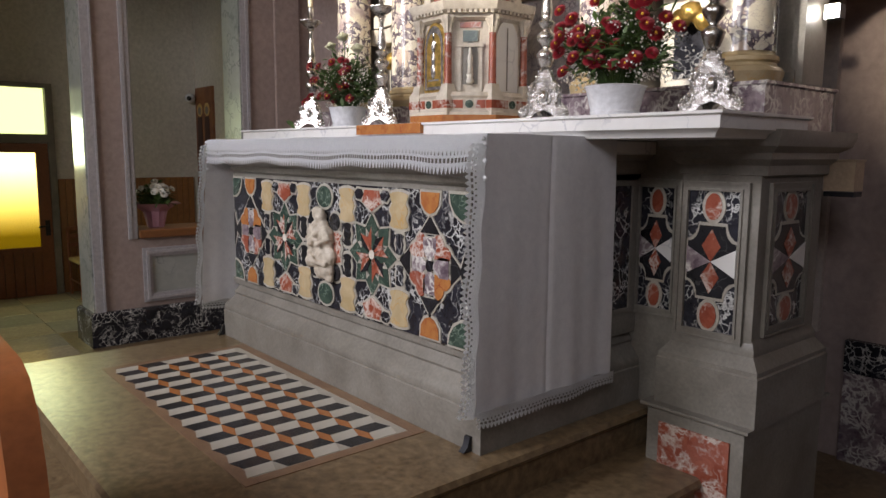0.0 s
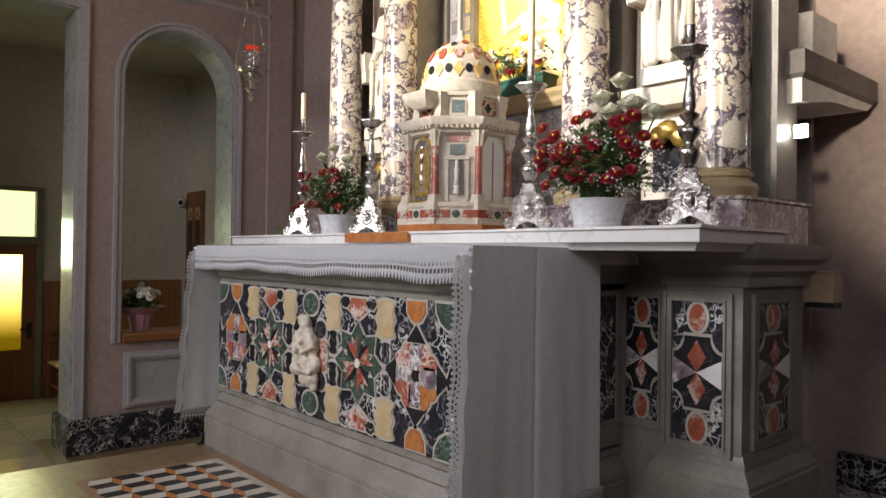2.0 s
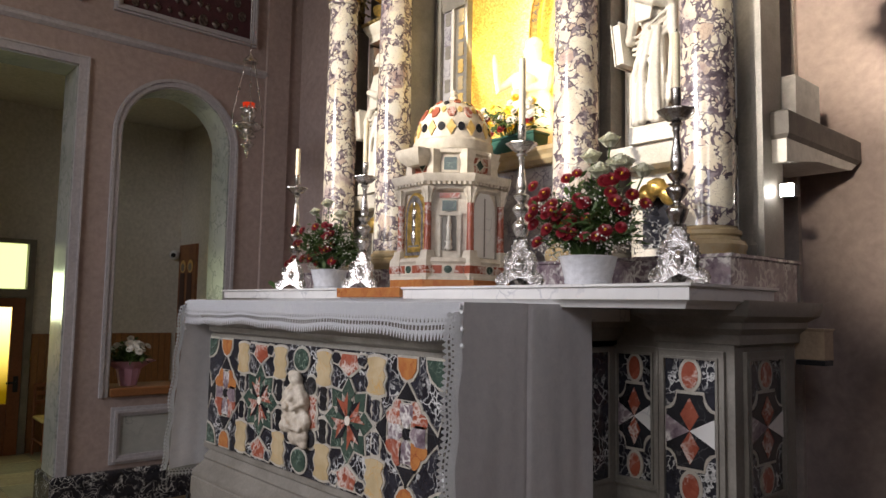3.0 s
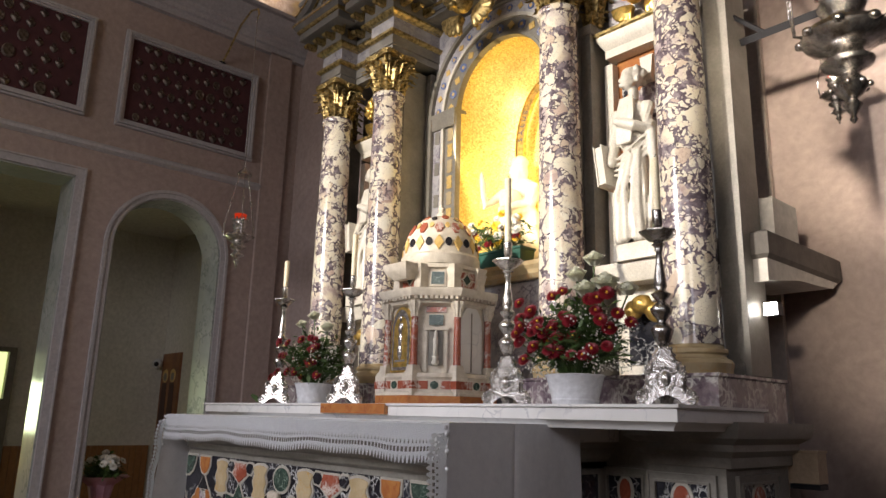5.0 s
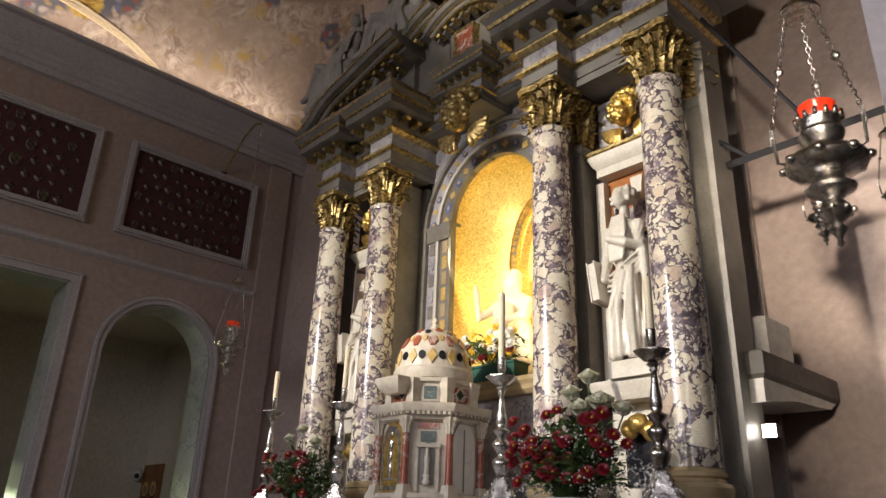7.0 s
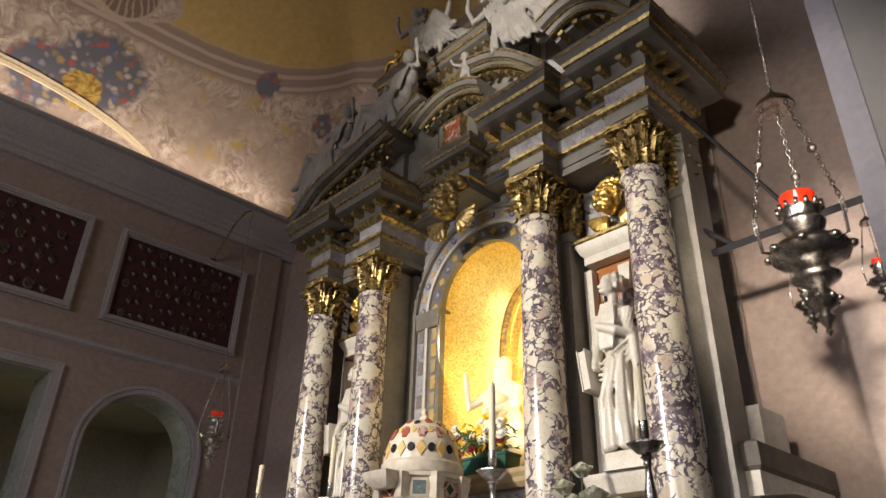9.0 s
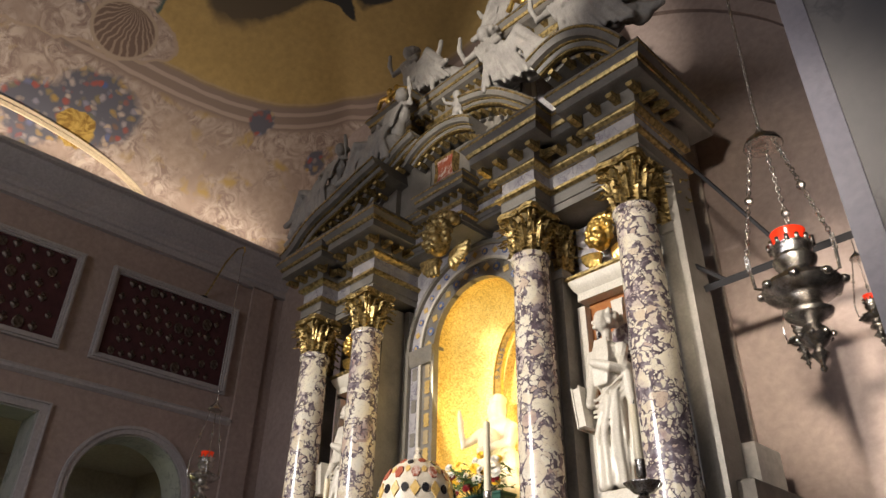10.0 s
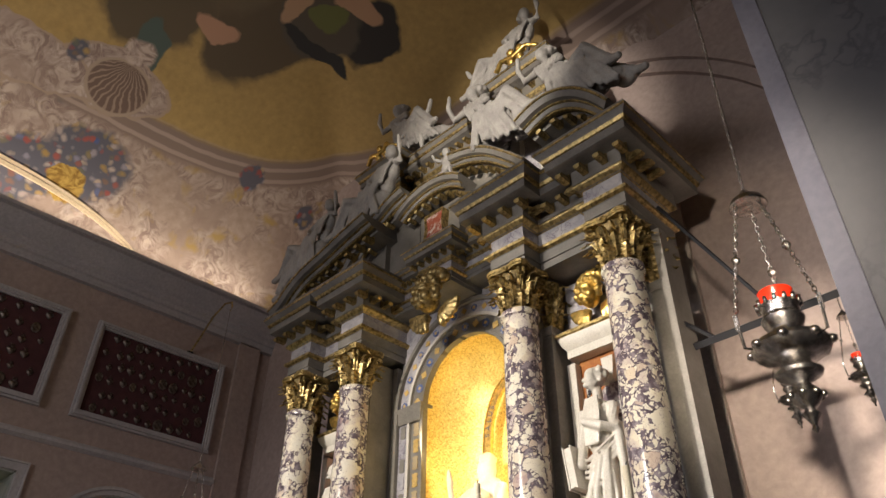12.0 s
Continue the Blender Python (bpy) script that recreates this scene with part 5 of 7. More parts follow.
def saint(s_):
    """Standing robed stone figure, its head turned aside, a tall book at its hip."""
    x, y, z = s_ * 0.925, 1.08, 1.70
    blobs = [((x - 0.008, y - 0.018, z + 0.745), 0.044, (0.85, 0.95, 1.2)), ((x + 0.012, y + 0.008, z + 0.765), 0.046, (1, 1, 0.95)), ((x - 0.046, y - 0.04, z + 0.742), 0.010, (1.3, 0.9, 0.9)), ((x - 0.035, y - 0.04, z + 0.715), 0.014, (1, 1, 0.8)),
             ((x + 0.005, y, z + 0.675), 0.03, (0.9, 0.9, 1.5)), ((x, y, z + 0.58), 0.075, (1.15, 0.75, 0.95)), ((x, y, z + 0.47), 0.066, (1.1, 0.85, 1.4)),
             ((x, y, z + 0.33), 0.078, (1.1, 0.85, 1.3)), ((x, y, z + 0.18), 0.08, (1.05, 0.85, 1.5)), ((x, y + 0.01, z + 0.06), 0.08, (1.1, 0.85, 0.8)), ((x - 0.03, y - 0.05, z + 0.012), 0.026, (0.8, 1.6, 0.5)), ((x + 0.045, y - 0.045, z + 0.012), 0.026, (0.8, 1.6, 0.5))]
    bars = [([(x + 0.085, y, z + 0.61), (x + 0.105, y - 0.03, z + 0.49), (x + 0.06, y - 0.075, z + 0.5), (x - 0.035, y - 0.085, z + 0.535)], 0.034, 0.018),
            ([(x - 0.085, y, z + 0.61), (x - 0.105, y - 0.02, z + 0.47), (x - 0.09, y - 0.07, z + 0.36)], 0.034, 0.02)]
    for k in range(11):
        a = -1.25 + 0.25 * k
        r_ = 0.006 + 0.004 * (k % 3)
        bars.append(([(x + 0.05 * math.sin(a) + 0.03, y - 0.066 * math.cos(a * 0.8), z + 0.40 - 0.02 * (k % 2)), (x + 0.085 * math.sin(a) + 0.012 * math.sin(k * 2.3), y - 0.08 * math.cos(a), z + 0.22), (x + 0.094 * math.sin(a), y - 0.088 * math.cos(a), z + 0.02)], r_ * 0.9, r_ * 1.3))
    for k in range(6):
        a = -0.8 + 0.32 * k
        bars.append(([(x + 0.05 * math.sin(a), y - 0.05, z + 0.65), (x + 0.07 * math.sin(a), y - 0.066, z + 0.56), (x + 0.05 * math.sin(a) - 0.01, y - 0.066, z + 0.44)], 0.006, 0.009))
    for k in range(4):
        q = 0.028 * k
        bars.append(([(x + 0.10, y - 0.03, z + 0.47 - q), (x + 0.02, y - 0.074, z + 0.40 - q * 1.3), (x - 0.085, y - 0.05, z + 0.37 - q * 0.7)], 0.008, 0.007))
    bars.append(([(x + 0.11, y - 0.01, z + 0.52), (x + 0.125, y - 0.02, z + 0.34), (x + 0.105, y - 0.03, z + 0.1)], 0.026, 0.012))
    for k in range(16):
        a = k * 0.79
        rr = 0.044 if k < 9 else 0.038
        blobs.append(((x + 0.014 + rr * math.cos(a), y + 0.012 + rr * math.sin(a), z + (0.775 if k < 9 else 0.738) + 0.012 * math.sin(k * 2.1)), 0.015, (1, 1, 1.2)))
    slim = lambda p: (x + (p[0] - x) * 0.8, p[1], p[2])
    blobs = [(slim(c), r_, (q[0] * 0.85, q[1], q[2])) for c, r_, q in blobs]
    bars = [([slim(p) for p in pts], r0, r1) for pts, r0, r1 in bars]
    carved("saint_statue", blobs, bars, WHITE, "cream marble robed statue with head turned, in its recess", "statue", "saint statues", 0.0045, 0.0025)
    b = B()
    box(b, -0.016, 0.016, -0.05, 0.05, -0.085, 0.085)
    box(b, -0.022, -0.016, -0.056, 0.056, -0.092, 0.092)
    box(b, 0.016, 0.022, -0.056, 0.056, -0.092, 0.092)
    for v in b.verts:
        v.co = Matrix.Rotation(-0.12, 3, "Y") @ v.co + Vector((x - 0.105, y - 0.055, z + 0.35))
    whole("stone_book", b, WHITE, "carved stone book held by the statue", "book", "stone books")


saint(1)
saint(-1)
# enthroned figure in the niche, a plain painted shape
ROBE = rough_stone("painted_plaster", (0.6, 0.52, 0.38), (0.7, 0.62, 0.48), 0.5, 8.0, 0.1)
carved("niche_statue", [((0.0, 1.38, 2.32), 0.06, (0.9, 0.9, 1.28)), ((0, 1.39, 2.38), 0.05, (1, 1, 0.8)), ((0, 1.39, 2.18), 0.11, (1.1, 0.7, 1.0)), ((0, 1.38, 2.02), 0.13, (1.0, 0.75, 1.1)), ((0, 1.37, 1.88), 0.15, (1.05, 0.8, 1.1)), ((0.03, 1.28, 2.12), 0.06, (1, 1, 1.38))],
       [([(-0.1, 1.38, 2.22), (-0.16, 1.28, 2.14), (-0.15, 1.25, 2.26)], 0.035, 0.02), ([(-0.15, 1.25, 2.26), (-0.155, 1.245, 2.32)], 0.02, 0.01), ([(0.1, 1.38, 2.22), (0.15, 1.28, 2.1), (0.06, 1.18, 2.05)], 0.035, 0.022)], ROBE, "pale painted statue standing in the golden niche", "statue", voxel=0.008, folds=0.006)
def aureole(a, o):
    return (0.15 + (0.2 + o) * math.cos(a), 2.45 + (0.39 + o) * math.sin(a))


b = B()
for o0, o1, d in ((-0.03, -0.024, 0.012), (-0.024, 0.024, 0.004), (0.024, 0.032, 0.012)):
    for i in range(48):
        a, c = math.radians(75 + 165 * i / 48), math.radians(75 + 165 * (i + 1) / 48)
        prism(b, [aureole(a, o0), aureole(c, o0), aureole(c, o1), aureole(a, o1)], "y", 1.45 - d, 1.462)
halo = whole("halo_ring", b, BRIGHTGOLD, "engraved golden oval halo band behind the niche statue", "halo")
for i, ch in enumerate("SALUS"):
    cu = bpy.data.curves.new("letter", "FONT")
    cu.body, cu.size, cu.extrude, cu.align_x, cu.align_y = ch, 0.045 * U, 0.002, "CENTER", "CENTER"
    a = math.radians(166 - i * 6.5)
    tmp = new("tmp_letter", cu)
    dg = bpy.context.evaluated_depsgraph_get()
    me = bpy.data.meshes.new_from_object(tmp.evaluated_get(dg))
    bpy.data.objects.remove(tmp)
    me.materials.clear()
    me.materials.append(DARKSTONE)
    px, pz = aureole(a, 0.0)
    lean = math.atan2(math.sin(a) / 0.39, math.cos(a) / 0.2)
    piece("letter", me, shift(px, 1.443, pz) @ Matrix.Rotation(math.pi / 2, 4, "X") @ Matrix.Rotation(lean - math.pi / 2, 4, "Z"), halo)

# ---- tabernacle ----
TX, TY = 0.2, 0.56


def poly8(r_, rot_=0.0):
    return [(TX + r_ * math.cos(rot_ + k * math.pi / 4 + math.pi / 8), TY + r_ * math.sin(rot_ + k * math.pi / 4 + math.pi / 8)) for k in range(8)]


def octa(levels):
    b = B()
    loops = [[b.verts.new((x, y, z)) for x, y in poly8(r_)] for r_, z in levels]
    for a, c in zip(loops, loops[1:]):
        for i in range(8):
            b.faces.new((a[i], a[(i + 1) % 8], c[(i + 1) % 8], c[i]))
    b.faces.new(loops[0][::-1])
    b.faces.new(loops[-1])
    return b


TX, TY = 0.07, 0.75
TABW = rough_stone("cream_carved_marble", (0.5, 0.44, 0.35), (0.7, 0.64, 0.54), 0.4, 22.0, 0.15)
tab = thing("tabernacle", (TX, TY, 1.04), "white and red marble domed tabernacle with gilded relief door", "tabernacle")
R0 = 0.285
part("footing", octa([(R0 + 0.04, 1.04), (R0 + 0.04, 1.075)]), ORANGEM, tab)
part("base", octa([(R0 + 0.035, 1.075), (R0 + 0.035, 1.085), (R0 + 0.02, 1.095), (R0 + 0.02, 1.135), (R0 + 0.03, 1.145), (R0 + 0.015, 1.16)]), TABW, tab)
part("body", octa([(R0 - 0.03, 1.16), (R0 - 0.03, 1.44)]), TABW, tab)
part("cornice", octa([(R0 - 0.02, 1.42), (R0 + 0.0, 1.43), (R0 + 0.0, 1.445), (R0 + 0.03, 1.455), (R0 + 0.045, 1.475), (R0 + 0.045, 1.485), (R0 - 0.02, 1.495)]), TABW, tab)
part("drum", octa([(R0 - 0.07, 1.495), (R0 - 0.07, 1.575), (R0 - 0.05, 1.58), (R0 - 0.05, 1.595), (R0 - 0.08, 1.6)]), TABW, tab)
part("dome_ring", lathe(B(), TX, TY, [(0.205, 1.6), (0.21, 1.61), (0.21, 1.64), (0.2, 1.65)], 32), TABW, tab)
dome = part("dome", lathe(B(), TX, TY, [(0.2, 1.65)] + [(0.2 * math.cos(t), 1.65 + 0.185 * math.sin(t)) for t in [k * 0.15 for k in range(1, 10)]] + [(0.02, 1.836)], 32), TABW, tab)
part("finial", lathe(B(), TX, TY, [(0.02, 1.83), (0.025, 1.845), (0.012, 1.855), (0.02, 1.87), (0.004, 1.885)], 12), TABW, tab)


def on_dome(az, el, r_, n, mat, sq=1.0):
    c = Vector((TX + 0.201 * math.cos(el) * math.cos(az), TY + 0.201 * math.cos(el) * math.sin(az), 1.65 + 0.186 * math.sin(el)))
    nrm = (c - Vector((TX, TY, 1.65))).normalized()
    u = Vector((-math.sin(az), math.cos(az), 0))
    v = nrm.cross(u)
    b = B()
    lo = [b.verts.new(c + (u * math.cos(t) + v * sq * math.sin(t)) * r_ - nrm * 0.012) for t in (2 * math.pi * k / n for k in range(n))]
    hi = [b.verts.new(c + (u * math.cos(t) + v * sq * math.sin(t)) * r_ * 0.97 + nrm * 0.0035) for t in (2 * math.pi * k / n for k in range(n))]
    for i in range(n):
        b.faces.new((lo[i], lo[(i + 1) % n], hi[(i + 1) % n], hi[i]))
    b.faces.new(hi)
    part("inlay", b, mat, dome)


for k in range(12):
    a = 2 * math.pi * k / 12
    on_dome(a, 0.22, 0.019, 14, NERO)
    on_dome(a + math.pi / 12, 0.20, 0.026, 4, OCHREM, 1.3)
    on_dome(a + math.pi / 12, 0.60, 0.024, 6, REDM, 1.3)
    on_dome(a, 0.68, 0.013, 6, OCHREM, 1.4)
    if k % 2 == 0:
        on_dome(a, 0.95, 0.016, 12, NERO)
        on_dome(a + math.pi / 6, 1.05, 0.02, 6, REDM)
for k in range(8):
    a = k * math.pi / 4 + math.pi / 8
    cx, cy = TX + (R0 - 0.012) * math.cos(a), TY + (R0 - 0.012) * math.sin(a)
    part("column_foot", stack(B(), cx - 0.026, cx + 0.026, cy - 0.026, cy + 0.026, [(0.012, 1.075), (0.012, 1.15), (0.0, 1.17), (-0.004, 1.19)]), TABW, tab)
    part("foot_inlay", stack(B(), cx - 0.02, cx + 0.02, cy - 0.02, cy + 0.02, [(0.0205, 1.10), (0.0205, 1.13)]), REDM, tab)
    part("small_column", lathe(B(), cx, cy, [(0.02, 1.19), (0.0185, 1.2), (0.0165, 1.375)], 16), REDM, tab, "red marble colonnette")
    part("small_capital", lathe(B(), cx, cy, [(0.017, 1.375), (0.02, 1.385), (0.018, 1.395), (0.03, 1.42), (0.034, 1.425), (0.034, 1.435)], 16, 0.12, 8), TABW, tab)
    part("scroll", stack(B(), cx * 0.8 + TX * 0.2 - 0.018, cx * 0.8 + TX * 0.2 + 0.018, cy * 0.8 + TY * 0.2 - 0.018, cy * 0.8 + TY * 0.2 + 0.018, [(0.008, 1.495), (0.004, 1.54), (0.012, 1.575), (0.016, 1.59)]), TABW, tab)
AP = (R0 - 0.03) * math.cos(math.pi / 8)
for k in range(8):
    a = k * math.pi / 4
    n_ = Vector((math.cos(a), math.sin(a), 0))
    t_ = Vector((-math.sin(a), math.cos(a), 0))
    def plate(name, pts, o0, o1, mat, label=""):
        b = B()
        c = Vector((TX, TY, 0))
        lo = [b.verts.new(c + n_ * o0 + t_ * x + Vector((0, 0, z))) for x, z in pts]
        hi = [b.verts.new(c + n_ * o1 + t_ * x + Vector((0, 0, z))) for x, z in pts]
        m = len(pts)
        for i in range(m):
            b.faces.new((lo[i], lo[(i + 1) % m], hi[(i + 1) % m], hi[i]))
        b.faces.new(hi)
        b.faces.new(lo[::-1])
        return part(name, b, mat, tab, label)
    def archp(w_, z0, zs):
        return [(-w_, z0)] + [(w_ * math.cos(math.pi - math.pi * i / 14), zs + w_ * 1.25 * math.sin(math.pi * i / 14)) for i in range(15)] + [(w_, z0)]
    if k == 6:
        plate("door_frame", archp(0.078, 1.165, 1.325), AP, AP + 0.012, BRIGHTGOLD)
        door = plate("door", archp(0.068, 1.172, 1.325), AP + 0.004, AP + 0.016, SILVER, "chased silver and gilt relief door")
        plate("door_ground", archp(0.05, 1.185, 1.322), AP + 0.01, AP + 0.0185, BRIGHTGOLD)
        b = B()
        for (x, z, r_, sq) in ((0, 1.375, 0.011, 1.2), (0, 1.335, 0.018, 1.5), (0.0, 1.29, 0.017, 1.9), (0, 1.245, 0.02, 1.7), (0.012, 1.345, 0.01, 1.2)):
            p = Vector((TX, TY, 0)) + n_ * (AP + 0.019) + t_ * x + Vector((0, 0, z))
            ball(b, p, r_, 10, (0.9, 0.5, sq))
        part("door_relief", b, SILVER, tab, smooth=180)
        plate("door_script", [(-0.04, 1.205), (0.04, 1.205), (0.04, 1.212), (-0.04, 1.212)], AP + 0.018, AP + 0.0205, DARKSTONE)
    elif k % 2 == 0:
        plate("blind_arch", archp(0.075, 1.165, 1.335), AP, AP + 0.008, SLAB)
        plate("blind_arch_rim", [(-0.004, 1.17), (0.004, 1.17), (0.004, 1.40), (-0.004, 1.40)], AP + 0.006, AP + 0.010, GREY)
    else:
        plate("niche_back", archp(0.036, 1.19, 1.30), AP, AP + 0.004, GREY)
        plate("top_inlay", [(-0.035, 1.345), (0.035, 1.345), (0.035, 1.385), (-0.035, 1.385)], AP, AP + 0.006, GREENM)
        plate("side_inlay", [(-0.05, 1.395), (0.05, 1.395), (0.05, 1.415), (-0.05, 1.415)], AP, AP + 0.006, REDM)
        b = B()
        p = Vector((TX, TY, 0)) + n_ * (AP + 0.016)
        lathe(b, p.x, p.y, [(0.012, 1.19), (0.02, 1.2), (0.012, 1.215), (0.02, 1.225)], 10)
        lathe(b, p.x, p.y, [(0.014, 1.225), (0.011, 1.26), (0.014, 1.285), (0.008, 1.302), (0.009, 1.315), (0.003, 1.325)], 10)
        part("small_figure", b, CARVED, tab, smooth=180)
    rd = (R0 - 0.07) * math.cos(math.pi / 8)
    if k % 2:
        plate("drum_frame", [(-0.042, 1.504), (0.042, 1.504), (0.042, 1.57), (-0.042, 1.57)], rd, rd + 0.005, TABW)
        plate("drum_inlay", [(-0.032, 1.512), (0.032, 1.512), (0.032, 1.562), (-0.032, 1.562)], rd, rd + 0.008, GREENM)
    else:
        for x0, x1 in ((-0.07, -0.004), (0.004, 0.07)):
            for z0, z1 in ((1.505, 1.534), (1.54, 1.568)):
                plate("drum_inlay", [(x0, z0), (x1, z0), (x1, z1), (x0, z1)], rd, rd + 0.005, REDM)
        plate("drum_lozenge_rim", [(-0.034, 1.537), (0, 1.566), (0.034, 1.537), (0, 1.508)], rd, rd + 0.007, TABW)
        plate("drum_lozenge", [(-0.025, 1.537), (0, 1.559), (0.025, 1.537), (0, 1.515)], rd, rd + 0.009, GREENM)
    rc = (R0 + 0.005) * math.cos(math.pi / 8)
    for q in range(9):
        xq = -0.1 + 0.025 * q
        plate("dentil", [(xq - 0.007, 1.443), (xq + 0.007, 1.443), (xq + 0.007, 1.457), (xq - 0.007, 1.457)], rc - 0.01, rc + 0.022, OLDCARVED)
    rb = (R0 + 0.02) * math.cos(math.pi / 8)
    for x0, x1, mt in ((-0.075, -0.03, REDM), (0.03, 0.075, REDM)):
        plate("base_panel", [(x0, 1.1), (x1, 1.1), (x1, 1.13), (x0, 1.13)], rb - 0.004, rb + 0.003, mt)
    plate("base_oval", ngon(0, 1.115, 0.02, 12, 0, 1, 0.75), rb - 0.004, rb + 0.004, GREENM)
    if k % 2:
        for xq in (-0.05, 0.05):
            plate("niche_post", [(xq - 0.007, 1.165), (xq + 0.007, 1.165), (xq + 0.007, 1.34), (xq - 0.007, 1.34)], AP, AP + 0.012, TABW)
        plate("niche_lintel", [(-0.062, 1.325), (0.062, 1.325), (0.062, 1.338), (-0.062, 1.338)], AP, AP + 0.016, TABW)
part("front_pediment", stack(B(), TX - 0.08, TX + 0.08, TY - 0.30, TY - 0.2, [(-0.03, 1.53), (0.0, 1.555), (0.012, 1.575), (0.012, 1.59), (0, 1.595)]), TABW, tab)
for ob in tab.children_recursive:
    for v in ob.data.vertices:
        v.co = Vector((TX * U + (v.co.x - TX * U) * 0.88, TY * U + (v.co.y - TY * U) * 0.88, 1.04 * U + (v.co.z - 1.04 * U) * 1.11))
part("red_strip", box(B(), -0.26, 0.2, 0.352, 0.40, 1.0, 1.041), ORANGEM, altar)

# ---- candlesticks ----
WAX = rough_stone("candle_wax", (0.72, 0.64, 0.46), (0.78, 0.7, 0.52), 0.45, 12.0, 0.05)


def candlestick(x, y, k, tall, mat, lab):
    z = 1.042
    t = thing("candlestick", (x, y, z), lab, "candlestick", "altar candlesticks")
    half = [(0.0, 0.03), (0.03, 0.018), (0.05, 0.0), (0.072, 0.0), (0.084, 0.014), (0.08, 0.034), (0.064, 0.042), (0.052, 0.036), (0.046, 0.05), (0.05, 0.072), (0.059, 0.09), (0.057, 0.11), (0.042, 0.122), (0.028, 0.128), (0.022, 0.148), (0.013, 0.168)]
    for q in range(3):
        a = -0.95 + q * 2 * math.pi / 3
        n_, t_ = Vector((math.cos(a), math.sin(a), 0)), Vector((-math.sin(a), math.cos(a), 0))

        def on_face(px, pz, out):
            return Vector((x, y, z)) + n_ * (0.05 - 0.22 * pz + out) + t_ * px + Vector((0, 0, pz))
        b = B()
        outline = half + [(-px, pz) for px, pz in half[::-1] if px > 0]
        lo, hi = [b.verts.new(on_face(px, pz, -0.012)) for px, pz in outline], [b.verts.new(on_face(px * 0.95, pz, 0.004)) for px, pz in outline]
        m = len(outline)
        for i in range(m):
            b.faces.new((lo[i], lo[(i + 1) % m], hi[(i + 1) % m], hi[i]))
        b.faces.new(lo[::-1])
        b.faces.new(hi)
        plate_ = part("foot_plate", b, SILVER, t, "chased silver foot with scrolled edges")
        b = B()
        for px, pz in outline[2:-2]:
            ball(b, on_face(px * 0.9, pz * 0.97 + 0.002, 0.005), 0.0055, 6)
        for sx in (-1, 1):
            for k2 in range(9):
                th = k2 * 0.75
                ball(b, on_face(sx * (0.064 + (0.014 - 0.001 * k2) * math.cos(th)), 0.021 + (0.014 - 0.001 * k2) * math.sin(th), 0.006), 0.005, 6)
                ball(b, on_face(sx * (0.038 + (0.012 - 0.001 * k2) * math.cos(th)), 0.1 + (0.012 - 0.001 * k2) * math.sin(th), 0.006), 0.0045, 6)
        for k2 in range(14):
            th = k2 * math.pi / 7
            ball(b, on_face(0.024 * math.cos(th), 0.074 + 0.032 * math.sin(th), 0.006), 0.005, 6)
        ball(b, on_face(0, 0.074, 0.002), 0.018, 10, (0.9, 0.9, 1.35))
        tagged(part("chasing", b, SILVER, plate_, smooth=180), kind="stuff")
    h = tall - 0.175
    prof = [(0.014, 0), (0.022, 0.02), (0.03, 0.05), (0.034, 0.07), (0.022, 0.09), (0.012, 0.1), (0.016, 0.115), (0.03, 0.14), (0.034, 0.16), (0.02, 0.18), (0.012, 0.19), (0.024, 0.21), (0.03, 0.225), (0.014, 0.24), (0.02, 0.26), (0.018, 0.3), (0.011, 0.36), (0.009, 0.41), (0.014, 0.42), (0.01, 0.43), (0.022, 0.445), (0.012, 0.455)]
    f = h / 0.56
    part("stem", lathe(B(), x, y, [(r_, z + 0.172 + zz * f) for r_, zz in prof], 20), mat, t, smooth=85)
    zt = z + 0.172 + 0.455 * f
    part("drip_pan", lathe(B(), x, y, [(0.012, zt), (0.03, zt + 0.006), (0.046, zt + 0.022), (0.056, zt + 0.03), (0.056, zt + 0.034), (0.044, zt + 0.03), (0.014, zt + 0.03)], 24, 0.05, 8), mat, t)
    part("socket", lathe(B(), x, y, [(0.012, zt + 0.03), (0.009, zt + 0.045), (0.015, zt + 0.055), (0.015, zt + 0.10), (0.017, zt + 0.102)], 16), mat, t)
    zc = zt + 0.10
    b = lathe(B(), x, y, [(0.0125, zc - 0.01), (0.0125, zc + k), (0.011, zc + k + 0.004), (0.002, zc + k + 0.006)], 14)
    part("candle", b, WAX, t, "cream wax candle")
    part("wick", tube(B(), [(x, y, zc + k), (x + 0.002, y, zc + k + 0.012), (x + 0.005, y, zc + k + 0.018)], 0.0018, 5), NERO, t)


candlestick(1.375, 0.475, 0.17, 0.565, STEEL, "tall tarnished silver candlestick with cream candle")
candlestick(0.75, 0.475, 0.25, 0.565, SILVER, "tall chased silver candlestick with cream candle")
candlestick(-0.235, 0.475, 0.20, 0.565, SILVER, "tall chased silver candlestick with cream candle")
candlestick(-0.86, 0.475, 0.14, 0.59, STEEL, "tall tarnished silver candlestick with short candle")


# ---- flowers ----
def leafy(name, base, second, rough=0.5):
    return rough_stone(name, base, second, rough, 40.0, 0.1)


RED = leafy("crimson_petal", (0.17, 0.004, 0.01), (0.26, 0.008, 0.02))
LEAF = leafy("flower_leaf", (0.035, 0.075, 0.02), (0.08, 0.13, 0.03))
CREAM = leafy("cream_petal", (0.78, 0.78, 0.62), (0.84, 0.84, 0.72))
WHITEP = leafy("white_petal", (0.7, 0.68, 0.62), (0.78, 0.76, 0.7))
YELLOWP = leafy("yellow_petal", (0.75, 0.45, 0.02), (0.85, 0.58, 0.05))
POT = rough_stone("white_ceramic", (0.62, 0.63, 0.66), (0.7, 0.71, 0.74), 0.25, 3.0, 0.02)
rnd = random.Random(7)


